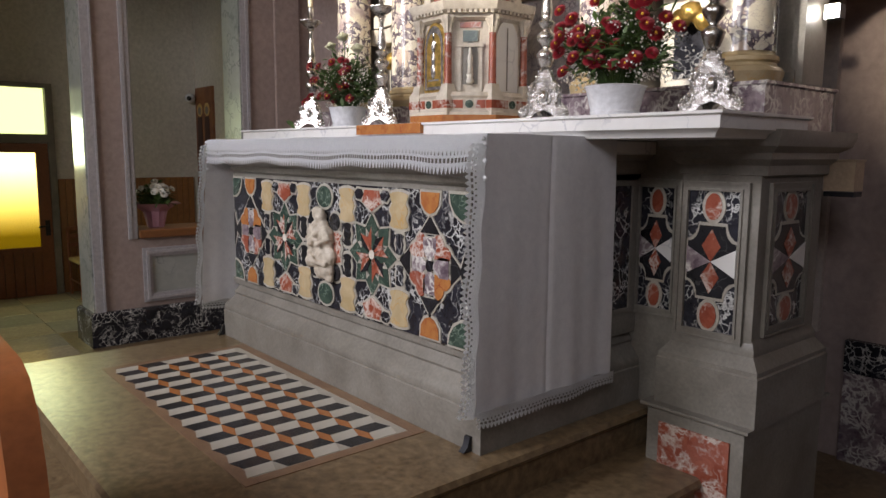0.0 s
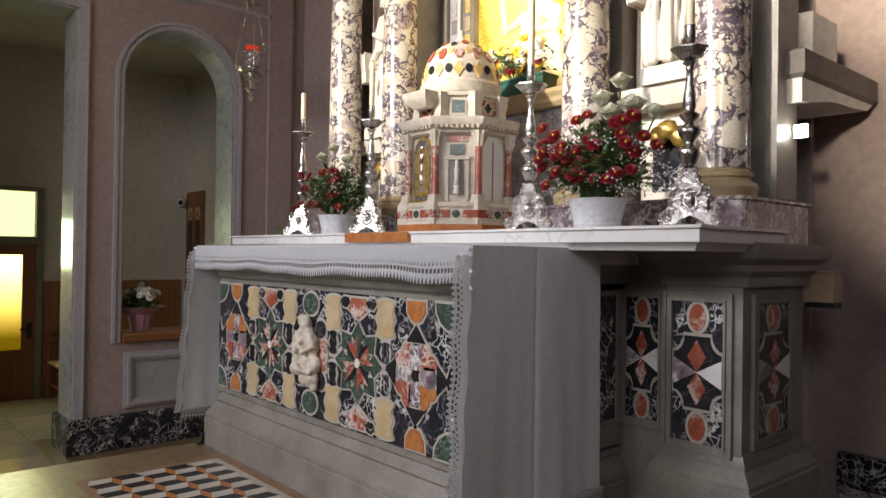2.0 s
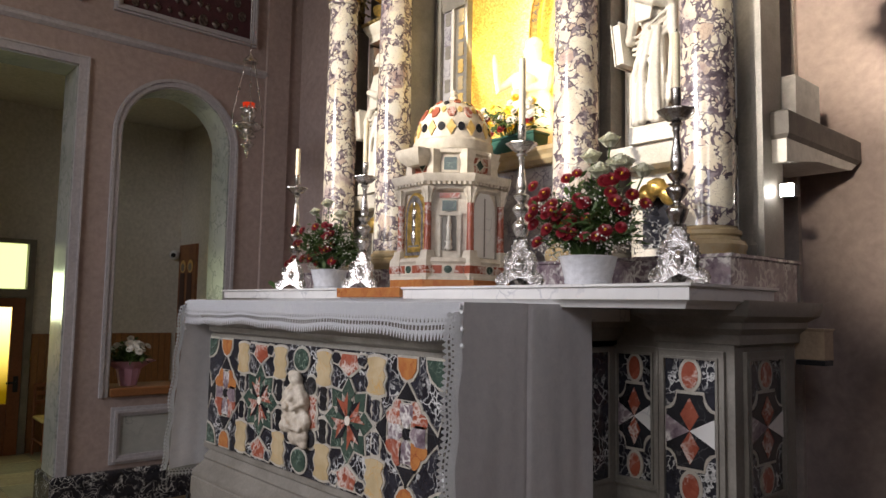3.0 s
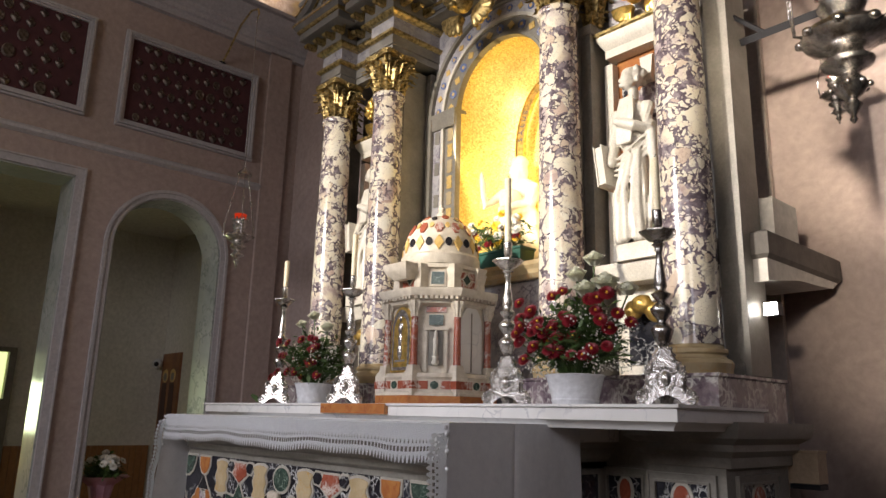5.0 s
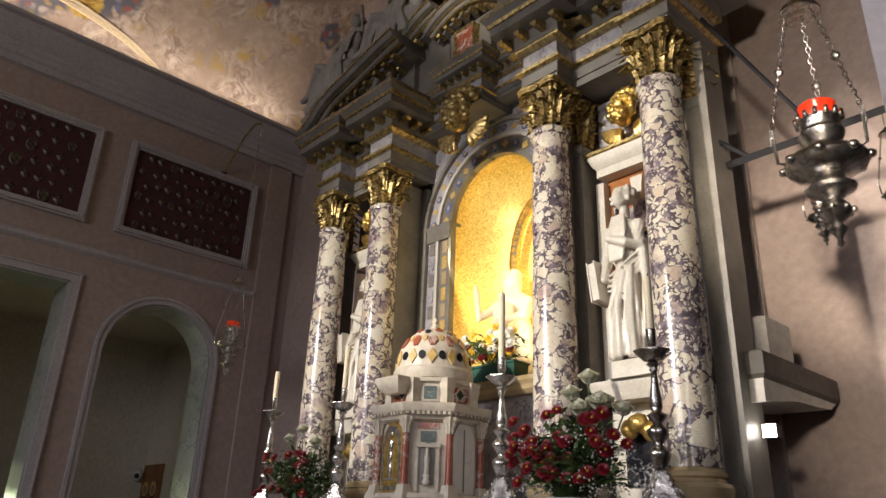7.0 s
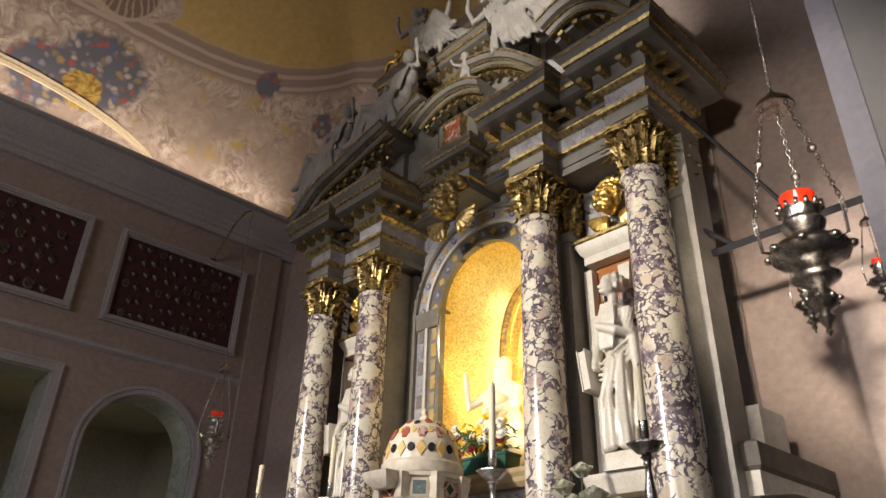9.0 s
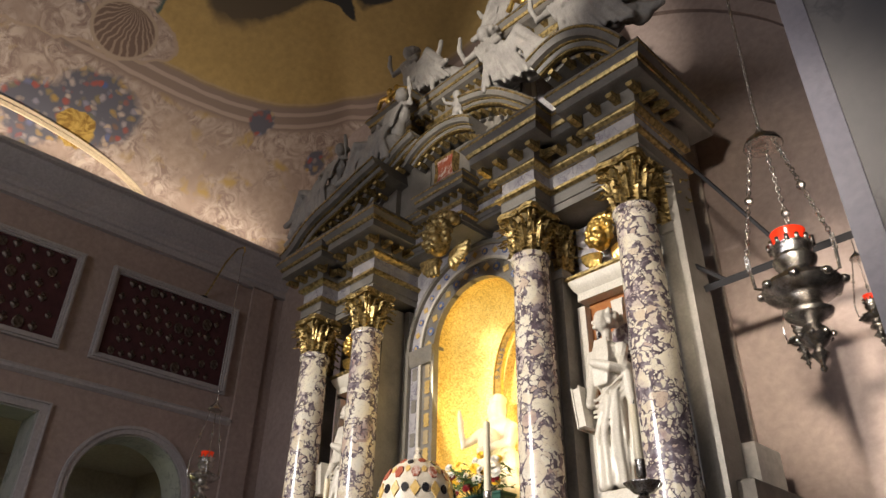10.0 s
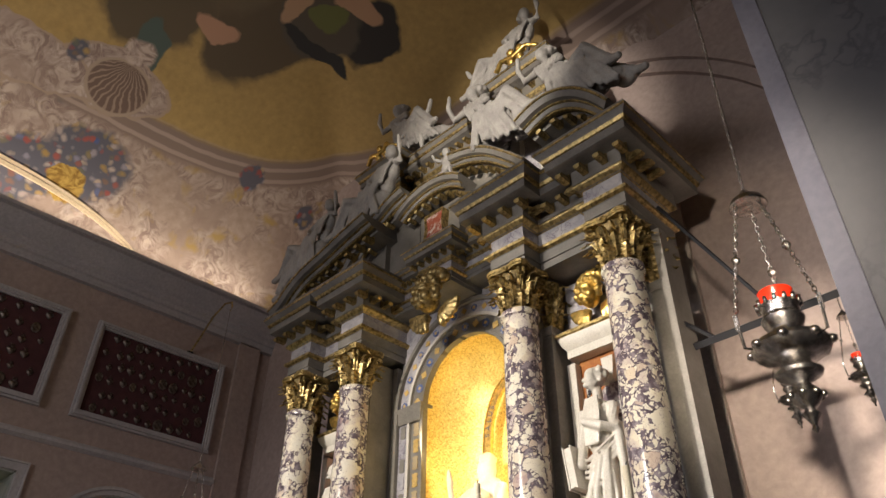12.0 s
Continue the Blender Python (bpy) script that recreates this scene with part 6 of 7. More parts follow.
def daisy(mat_petal, r_, layers=3, n=13):
    b = B()
    for l in range(layers):
        for k in range(n):
            a = 2 * math.pi * (k + 0.5 * l) / n
            rr = r_ * (1 - 0.22 * l)
            up = 0.15 + 0.3 * l
            u = Vector((math.cos(a), math.sin(a), 0))
            v = Vector((-math.sin(a), math.cos(a), 0))
            w_ = rr * 0.2
            p = [u * rr * 0.15 - v * w_ * 0.5, u * rr * 0.15 + v * w_ * 0.5, u * rr * 0.7 + v * w_ + Vector((0, 0, rr * up * 0.8)), u * rr + Vector((0, 0, rr * up)), u * rr * 0.7 - v * w_ + Vector((0, 0, rr * up * 0.8))]
            b.faces.new([b.verts.new(q + Vector((0, 0, 0.002 * l))) for q in p])
    return mesh_of("flower_head", b, [mat_petal], 0)


def rose_mesh(mat, r_):
    b = B()
    for l in range(5):
        n = 4 + l
        for k in range(n):
            a = 2 * math.pi * (k + 0.37 * l) / n
            rad = r_ * (0.15 + 0.17 * l)
            u, v = Vector((math.cos(a), math.sin(a), 0)), Vector((-math.sin(a), math.cos(a), 0))
            h = r_ * (1.5 - 0.16 * l)
            hw_ = rad * 0.8 + r_ * 0.1
            rows = []
            for f in (0, 0.35, 0.7, 1.0):
                o = rad * (0.5 + 0.55 * f) + (r_ * 0.08 * l * max(0, f - 0.7) * 3)
                wd = hw_ * (0.5 + 0.7 * f) * (1 if f < 1 else 0.65)
                rows.append([b.verts.new(u * o * 0.9 - v * wd + Vector((0, 0, h * f))), b.verts.new(u * (o * 1.08) + Vector((0, 0, h * f))), b.verts.new(u * o * 0.9 + v * wd + Vector((0, 0, h * f)))])
            for p, q in zip(rows, rows[1:]):
                for i in range(2):
                    b.faces.new((p[i], p[i + 1], q[i + 1], q[i]))
    return mesh_of("rose", b, [mat], 180)


DAISY, WDAISY, YDAISY = daisy(RED, 0.026, 4, 15), daisy(WHITEP, 0.032), daisy(YELLOWP, 0.032)
ROSE = rose_mesh(CREAM, 0.032)
EYE_ = mesh_of("flower_eye", ball(B(), (0, 0, 0.006), 0.006, 8), [YELLOWP], 180)


def aim(p, d):
    return Matrix.Translation(Vector(p) * U) @ Vector(d).to_track_quat("Z", "Y").to_matrix().to_4x4()


def sprays(c, n, rad, hgt, mat_leaf, spread=1.0, size=0.05):
    """Many narrow leaves on thin stems out of one pot."""
    b = B()
    for i in range(n):
        a, f = rnd.uniform(0, 2 * math.pi), rnd.uniform(0.1, 1.0) ** 0.7
        end = Vector((c[0] + rad * f * math.cos(a) * spread, c[1] + rad * 0.7 * f * math.sin(a), c[2] + hgt * rnd.uniform(0.25, 1.0) * (1.1 - 0.5 * f)))
        root = Vector((c[0] + 0.03 * math.cos(a), c[1] + 0.03 * math.sin(a), c[2]))
        mid = root.lerp(end, 0.5) + Vector((0, 0, 0.03))
        tube(b, [root, mid, end], 0.0016, 4, 0.001)
        for q in range(6):
            p = mid.lerp(end, q / 5)
            d = Vector((rnd.uniform(-1, 1), rnd.uniform(-1, 1), rnd.uniform(-0.3, 0.9))).normalized()
            s = d.cross(Vector((rnd.uniform(-1, 1), rnd.uniform(-1, 1), 1))).normalized()
            l = size * rnd.uniform(0.6, 1.1)
            w_ = l * rnd.uniform(0.12, 0.22)
            bend = Vector((0, 0, -l * 0.15))
            vs = [b.verts.new(p), b.verts.new(p + d * l * 0.5 + s * w_), b.verts.new(p + d * l + bend), b.verts.new(p + d * l * 0.5 - s * w_)]
            b.faces.new(vs)
    return b


def gyp(c, n, rad, z0, z1):
    b = B()
    for i in range(n):
        cl = Vector((c[0] + rnd.gauss(0, rad), c[1] + rnd.gauss(0, rad * 0.6), rnd.uniform(z0, z1)))
        for k in range(7):
            p = cl + Vector((rnd.gauss(0, 0.016), rnd.gauss(0, 0.012), rnd.gauss(0, 0.014)))
            bmesh.ops.create_icosphere(b, subdivisions=1, radius=rnd.uniform(0.0022, 0.0042), matrix=Matrix.Translation(p))
    return b


def bouquet(x, y, reds, roses, k, lab):
    z = 1.042
    t = thing("flower_arrangement", (x, y, z), lab, "flowers", "altar flowers")
    part("pot", lathe(B(), x, y, [(0.075 * k, z), (0.08 * k, z + 0.015), (0.078 * k, z + 0.02), (0.095 * k, z + 0.09), (0.1 * k, z + 0.095), (0.094 * k, z + 0.098), (0.08 * k, z + 0.07)], 36), POT, t, "white ceramic flower bowl")
    tagged(part("foliage", sprays((x, y, z + 0.08), 270, 0.21 * k, 0.32 * k, LEAF), LEAF, t, "narrow green leaves", smooth=0), kind="stuff")
    tagged(part("small_blossom", gyp((x + 0.05, y - 0.02), int(95 * k), 0.085 * k, z + 0.11, z + 0.30 * k), WHITEP, t, "tiny white filler blossoms", smooth=0), kind="stuff")
    tagged(part("small_blossom", gyp((x - 0.12 * k, y), int(45 * k), 0.04 * k, z + 0.09, z + 0.25 * k), WHITEP, t, "tiny white filler blossoms", smooth=0), kind="stuff")
    for p in reds:
        q = (x + p[0] * k, y + p[1] * k, z + p[2] * k)
        d = (p[0] * 1.6 + 0.25, p[1] * 2.5 - 0.55, 0.42)
        m = aim(q, d) @ Matrix.Rotation(rnd.uniform(0, 6), 4, "Z") @ Matrix.Scale(rnd.uniform(0.8, 1.1) * k ** 0.5, 4)
        f = piece("flower_head", DAISY, m, t)
        if rnd.random() < 0.7:
            e = new("flower_eye", EYE_)
            e.parent = f
    for p in roses:
        q = (x + p[0] * k, y + p[1] * k, z + p[2] * k)
        part("rose_stem", tube(B(), [(x + p[0] * 0.4 * k, y + p[1] * 0.4, z + 0.1), q], 0.0028, 6), LEAF, t)
        piece("rose", ROSE, aim(q, (p[0] * 0.8 + 0.12, -0.35, 0.9)) @ Matrix.Scale(p[3], 4), t)


def cluster(n, seed, sx):
    r2 = random.Random(seed)
    out = []
    for i in range(n):
        a = r2.uniform(-0.2, 1.0)
        out.append((sx * r2.uniform(-0.17, 0.2), -0.05 - r2.uniform(0, 0.07), 0.14 + r2.uniform(0, 0.2)))
    return out


bouquet(1.03, 0.50, cluster(46, 3, 1) + [(0.2, -0.04, 0.28), (0.24, -0.03, 0.25), (-0.05, -0.05, 0.36), (0.0, -0.06, 0.37)], [(0.0, 0.02, 0.42, 1.0), (0.13, 0.0, 0.37, 1.25), (0.05, 0.0, 0.36, 1.1), (0.06, 0.04, 0.47, 1.0), (0.2, 0.02, 0.35, 0.9)], 1.0, "crimson daisies, cream roses and white filler in a white bowl")
bouquet(-0.56, 0.50, [(p[0] - 0.08, p[1], p[2] - 0.01) for p in cluster(30, 5, 1)], [(-0.03, 0.0, 0.44, 0.9), (0.1, 0.0, 0.37, 0.9), (-0.1, -0.03, 0.40, 0.8)], 0.95, "crimson daisies and white filler in a white bowl")
t = thing("flower_trough", (0.06, 1.2, 1.74), "green trough with red, white and yellow flowers before the niche", "flowers", "altar flowers")
part("trough", stack(B(), -0.13, 0.22, 1.14, 1.22, [(0, 1.74), (0.01, 1.755), (0.014, 1.81), (0.02, 1.815), (0.02, 1.825)]), material("green_plastic", (0.02, 0.08, 0.06), 0.4)[0], t)
tagged(part("foliage", sprays((0.04, 1.18, 1.81), 70, 0.2, 0.22, LEAF, 1.2, 0.045), LEAF, t, smooth=0), kind="stuff")
for i in range(40):
    p = (rnd.uniform(-0.17, 0.24), 1.15 + rnd.uniform(-0.05, 0.02), 1.84 + rnd.uniform(0, 0.17))
    me = rnd.choice((DAISY, DAISY, WDAISY, YDAISY)) if p[2] < 1.93 else rnd.choice((YDAISY, WDAISY, YDAISY))
    piece("flower_head", me, aim(p, (rnd.uniform(-0.2, 0.6), -0.9, 0.5)) @ Matrix.Scale(rnd.uniform(0.7, 1.0), 4), t)
b = B()
for k in range(7):
    a = 2.4 + 0.22 * k
    o = Vector((-0.98, 0.46, 1.045))
    d = Vector((math.cos(a), -0.25, 0.35 + 0.1 * (k % 3))).normalized()
    s = Vector((0.2, 1, 0.3)).cross(d).normalized()
    pts = [o, o + d * 0.05 + s * 0.014, o + d * 0.10, o + d * 0.05 - s * 0.014]
    b.faces.new([b.verts.new(q) for q in pts])
whole("fallen_leaves", b, LEAF, "dark green leaves lying at the slab end", "leaves", smooth=0)

# ---- painted vault ----
def fresco(m):
    nt = m.node_tree
    b = nt.nodes["Principled BSDF"]
    pos = coords(nt)
    wob = coords(nt, warp=0.46, warp_scale=1.9)
    rip = coords(nt, warp=0.10, warp_scale=7.0)

    def math_n(op, a, c=None):
        n = nt.nodes.new("ShaderNodeMath")
        n.operation = op
        for sock, v in zip(n.inputs, (a, c)):
            if v is None:
                continue
            if hasattr(v, "is_linked"):
                nt.links.new(v, sock)
            else:
                sock.default_value = v
        return n.outputs[0]

    def plane(vec, cx, cy, ax=1.0, ay=1.0):
        sep = nt.nodes.new("ShaderNodeSeparateXYZ")
        nt.links.new(vec, sep.inputs[0])
        return math_n("MULTIPLY", math_n("SUBTRACT", sep.outputs[0], cx * U), 1 / (ax * U)), math_n("MULTIPLY", math_n("SUBTRACT", sep.outputs[1], cy * U), 1 / (ay * U))

    def spot(vec, cx, cy, ax, ay, p=2.0):
        x, y = plane(vec, cx, cy, ax, ay)
        s = math_n("ADD", math_n("POWER", math_n("ABSOLUTE", x), p), math_n("POWER", math_n("ABSOLUTE", y), p))
        return math_n("POWER", s, 1 / p)

    def less(v, e, soft=0.03):
        return ramp(nt, v, [(0.0, (1, 1, 1)), (max(0.0, e - soft) / 2, (1, 1, 1)), (min(1.0, (e + soft) / 2), (0, 0, 0))])

    def half(v):
        return math_n("MULTIPLY", v, 0.5)

    # sky of the middle field
    sky = mixed(nt, noise_of(nt, wob, 3.0), (0.37, 0.25, 0.09), (0.52, 0.37, 0.15))
    sky = mixed(nt, 0.35, sky, ramp(nt, noise_of(nt, pos, 16.0), [(0.3, (0.14, 0.08, 0.02)), (0.7, (0.4, 0.27, 0.09))]))
    for cx, cy, ax, ay, col in ((-1.05, 0.0, 0.62, 0.42, (0.09, 0.066, 0.04)), (-1.25, -0.75, 0.5, 0.42, (0.1, 0.075, 0.045)), (-0.55, 0.62, 0.32, 0.24, (0.025, 0.022, 0.022)), (-0.75, 0.30, 0.35, 0.3, (0.08, 0.065, 0.05)), (-0.5, -0.5, 0.7, 0.5, (0.12, 0.09, 0.055)), (0.6, 0.6, 0.35, 0.25, (0.09, 0.06, 0.035))):
        sky = mixed(nt, less(half(spot(wob, cx + 0.25, cy + 0.25, ax, ay)), 0.95, 0.07), sky, col)
    # plain pale and dark patches that stand for the painted figures
    for cx, cy, ax, ay, col in ((-1.28, -0.28, 0.10, 0.17, (0.42, 0.24, 0.16)), (-0.95, 0.42, 0.075, 0.34, (0.02, 0.02, 0.022)), (-0.72, 0.12, 0.26, 0.10, (0.38, 0.24, 0.15)), (-0.42, 0.42, 0.09, 0.2, (0.4, 0.24, 0.15)), (-0.62, 0.35, 0.14, 0.12, (0.12, 0.13, 0.04)), (-1.7, -0.62, 0.24, 0.1, (0.07, 0.1, 0.09))):
        sky = mixed(nt, less(half(spot(wob, cx + 0.25, cy + 0.25, ax, ay)), 0.9, 0.08), sky, col)
    # stucco border
    ring = spot(coords(nt, warp=0.03, warp_scale=4.0), 0.47, -1.55, 2.55, 3.05, 5.0)
    lines = math_n("SINE", math_n("MULTIPLY", ring, 210.0))
    stucco = mixed(nt, noise_of(nt, wob, 5.0), (0.24, 0.17, 0.145), (0.41, 0.32, 0.27))
    mould = mixed(nt, ramp(nt, lines, [(0.2, (0, 0, 0)), (0.8, (1, 1, 1))]), (0.23, 0.17, 0.145), (0.37, 0.285, 0.245))
    wv = nd(nt, "ShaderNodeTexNoise", Scale=6.5, Detail=5.0, Roughness=0.62, Distortion=2.2)
    nt.links.new(pos, wv.inputs["Vector"])
    scroll = mixed(nt, ramp(nt, wv.outputs["Fac"], [(0.4, (0, 0, 0)), (0.6, (1, 1, 1))]), (0.23, 0.165, 0.145), (0.5, 0.41, 0.36))
    field = mixed(nt, ramp(nt, noise_of(nt, wob, 2.2, 2.0), [(0.36, (0, 0, 0)), (0.6, (1, 1, 1))]), stucco, scroll)
    gilded = mixed(nt, ramp(nt, noise_of(nt, wob, 4.5, 2.0), [(0.58, (0, 0, 0)), (0.74, (1, 1, 1))]), field, (0.38, 0.26, 0.1))
    # flowers in the corner cartouches
    vo = nd(nt, "ShaderNodeTexVoronoi", Scale=15.0)
    nt.links.new(rip, vo.inputs["Vector"])
    sepc = nt.nodes.new("ShaderNodeSeparateColor")
    nt.links.new(vo.outputs["Color"], sepc.inputs[0])
    petals = ramp(nt, sepc.outputs[0], [(0.0, (0.07, 0.1, 0.25)), (0.2, (0.34, 0.29, 0.29)), (0.45, (0.42, 0.34, 0.3)), (0.6, (0.36, 0.23, 0.07)), (0.75, (0.13, 0.13, 0.1)), (0.9, (0.3, 0.08, 0.07))])
    petals = mixed(nt, ramp(nt, vo.outputs["Distance"], [(0.25, (0, 0, 0)), (0.6, (1, 1, 1))]), petals, (0.1, 0.1, 0.13))
    out = gilded
    for cx, cy, ax, ay in ((-2.46, -0.5, 0.17, 0.36), (-2.56, -0.85, 0.1, 0.3), (-2.2, -0.85, 0.09, 0.1), (-2.5, -2.2, 0.15, 0.5)):
        out = mixed(nt, less(half(spot(rip, cx + 0.05, cy + 0.05, ax, ay)), 0.9, 0.1), out, petals)
    # vase and plain pale stucco masses
    out = mixed(nt, less(half(spot(rip, -2.57 + 0.05, -0.58 + 0.05, 0.06, 0.15)), 0.9, 0.05), out, mixed(nt, ramp(nt, wv.outputs["Fac"], [(0.4, (0, 0, 0)), (0.6, (1, 1, 1))]), (0.22, 0.12, 0.02), (0.5, 0.33, 0.08)))
    for cx, cy, ax, ay in ((-2.41, 0.1, 0.1, 0.13), (-2.5, 0.25, 0.06, 0.2), (-2.39, 0.85, 0.09, 0.15), (-2.5, 1.2, 0.07, 0.2)):
        out = mixed(nt, less(half(spot(rip, cx + 0.05, cy + 0.05, ax, ay)), 0.9, 0.12), out, mixed(nt, noise_of(nt, pos, 14.0), (0.22, 0.15, 0.12), (0.5, 0.4, 0.34)))
    out = mixed(nt, less(half(ring), 1.07, 0.006), out, mould)
    out = mixed(nt, less(half(ring), 1.0, 0.005), out, sky)
    for cx, cy, ax, ay in ((-2.0, -0.62, 0.21, 0.42), (-2.12, -1.35, 0.17, 0.7)):
        edge = half(spot(rip, cx + 0.05, cy + 0.05, ax, ay, 1.6))
        out = mixed(nt, less(edge, 1.08, 0.02), out, (0.36, 0.27, 0.21))
        out = mixed(nt, less(edge, 1.0, 0.02), out, field)
    for cx, cy, ax, ay in ((-2.12, 0.72, 0.1, 0.12), (-2.2, 1.35, 0.1, 0.1), (-1.95, -0.95, 0.09, 0.08)):
        out = mixed(nt, less(half(spot(rip, cx + 0.05, cy + 0.05, ax, ay)), 0.9, 0.12), out, petals)
    shell = spot(pos, -2.02, -0.58, 0.17, 0.22)
    x, y = plane(rip, -1.78, -0.53)
    rays = math_n("SINE", math_n("MULTIPLY", math_n("ARCTAN2", y, x), 40.0))
    shellc = mixed(nt, ramp(nt, rays, [(0.2, (0, 0, 0)), (0.8, (1, 1, 1))]), (0.15, 0.1, 0.08), (0.3, 0.22, 0.175))
    out = mixed(nt, less(half(shell), 1.12, 0.03), out, (0.36, 0.28, 0.22))
    out = mixed(nt, less(half(shell), 1.0, 0.03), out, shellc)
    crest = spot(rip, -1.75 + 0.05, -0.58 + 0.05, 0.12, 0.13)
    out = mixed(nt, less(half(crest), 0.9, 0.1), out, scroll)
    nt.links.new(out, b.inputs["Base Color"])


fresco(FRESCO)

# lunette bands painted as raised cream ribs where the vault meets the cornice
CREAMRIB = rough_stone("cream_stucco", (0.55, 0.44, 0.3), (0.62, 0.5, 0.36), 0.7, 4.0, 0.05)
for k, c in enumerate((-1.25,)):
    for j, (o, wd) in enumerate(((0.0, 0.03), (0.04, 0.022))):
        b = B()
        n = 40
        prev = None
        for i in range(n + 1):
            t = math.pi * i / n
            y = c + (1.35 + o) * math.cos(t)
            h = (0.34 + o) * math.sin(t)
            # height above the cornice, laid on the cove
            x = WX + 0.02
            for q in range(200):
                if vault_z(x, -1.0) >= V0 + h:
                    break
                x += 0.002
            x2 = x
            for q in range(200):
                if vault_z(x2, -1.0) >= V0 + h + wd:
                    break
                x2 += 0.002
            row = [b.verts.new((x + 0.014, y, V0 + h)), b.verts.new((x2 + 0.014, y, V0 + h + wd)), b.verts.new((x2 - 0.01, y, V0 + h + wd)), b.verts.new((x - 0.01, y, V0 + h))]
            if prev:
                for a in range(4):
                    b.faces.new((prev[a], prev[(a + 1) % 4], row[(a + 1) % 4], row[a]))
            prev = row
        whole("lunette_rib", b, CREAMRIB, "cream stucco rib on the painted vault", "rib", "lunette ribs", "structure")

# ---- votive panels ----
VELVET = rough_stone("dark_red_velvet", (0.055, 0.018, 0.022), (0.085, 0.028, 0.033), 0.95, 14.0, 0.3)
DIM = gilt("dull_silver", (0.24, 0.2, 0.18), 0.5, 0.4)
hb = B()
outl = [(0.028 * math.sin(t) ** 3, 0.03 * (0.81 * math.cos(t) - 0.31 * math.cos(2 * t) - 0.125 * math.cos(3 * t))) for t in [2 * math.pi * i / 20 for i in range(20)]]
lo = [hb.verts.new((0, y, z)) for y, z in outl]
mid = [hb.verts.new((0.008, y * 0.85, z * 0.85)) for y, z in outl]
tp = hb.verts.new((0.014, 0, 0))
for i in range(20):
    hb.faces.new((lo[i], lo[(i + 1) % 20], mid[(i + 1) % 20], mid[i]))
    hb.faces.new((mid[i], mid[(i + 1) % 20], tp))
for k in range(3):
    tube(hb, [(0.004, 0.006 * (k - 1), 0.02), (0.004, 0.012 * (k - 1), 0.045)], 0.004, 5, 0.001)
HEART = mesh_of("votive_heart", hb, [DIM], 60)
ob_ = B()
lathe(ob_, 0, 0, [(0.036, 0), (0.036, 0.008), (0.028, 0.012), (0.026, 0.008), (0.0005, 0.008)], 18)
for v in ob_.verts:
    v.co = Vector((v.co.z, v.co.x, v.co.y * 1.25))
OVAL = mesh_of("votive_oval", ob_, [DIM], 40)
r5 = random.Random(11)
for y0, y1, seed in ((-1.38, -0.245, 1), (0.07, 1.03, 2)):
    t = thing("votive_panel", (WX, (y0 + y1) / 2, 3.0), "dark red velvet panel covered with silver votive hearts", "votive panel", "votive panels")
    part("velvet", box(B(), WX - 0.002, WX + 0.008, y0, y1, 3.035, 3.675), VELVET, t)
    part("frame", frame_of(y0, y1, 3.035, 3.675, 0.055, (0.025, 0.04, 0.05, 0.03), B()), TRIM, t)
    n = 10
    for i in range(n):
        for j in range(6):
            yy = y0 + 0.07 + (y1 - y0 - 0.14) * (i + 0.5 * (j % 2)) / (n - 0.4) + r5.uniform(-0.015, 0.015)
            zz = 3.08 + 0.11 * j + r5.uniform(-0.015, 0.015)
            me = OVAL if r5.random() < 0.22 else HEART
            piece("votive_heart" if me is HEART else "votive_oval", me, shift(WX + 0.008, yy, zz) @ Matrix.Scale(r5.uniform(0.7, 1.15), 4), t)

# ---- hanging lamps ----
REDGLASS = material("red_glass", (0.75, 0.03, 0.01), 0.15)[0]
rg = REDGLASS.node_tree.nodes["Principled BSDF"]
rg.inputs["Emission Color"].default_value = (1.0, 0.08, 0.02, 1)
rg.inputs["Emission Strength"].default_value = 0.3
FLAME = material("flame", (1, 0.5, 0.2), 0.5)[0]
fl = FLAME.node_tree.nodes["Principled BSDF"]
fl.inputs["Emission Color"].default_value = (1.0, 0.5, 0.25, 1)
fl.inputs["Emission Strength"].default_value = 12


def link_mesh(mat, r_, wire):
    b = B()
    pts = [(r_ * 0.55 * math.cos(t), 0, r_ * 1.0 * math.sin(t)) for t in [2 * math.pi * i / 12 for i in range(13)]]
    tube(b, pts, wire, 5)
    return mesh_of("link", b, [mat], 180)


def chain(t, p, q, mesh, step, parent=None):
    p, q = Vector(p), Vector(q)
    d = q - p
    n = max(1, int(d.length / step))
    for i in range(n):
        c = p + d * (i + 0.5) / n
        m = Matrix.Translation(c * U) @ d.to_track_quat("Z", "Y").to_matrix().to_4x4() @ Matrix.Rotation((i % 2) * math.pi / 2, 4, "Z")
        piece("link", mesh, m, t)


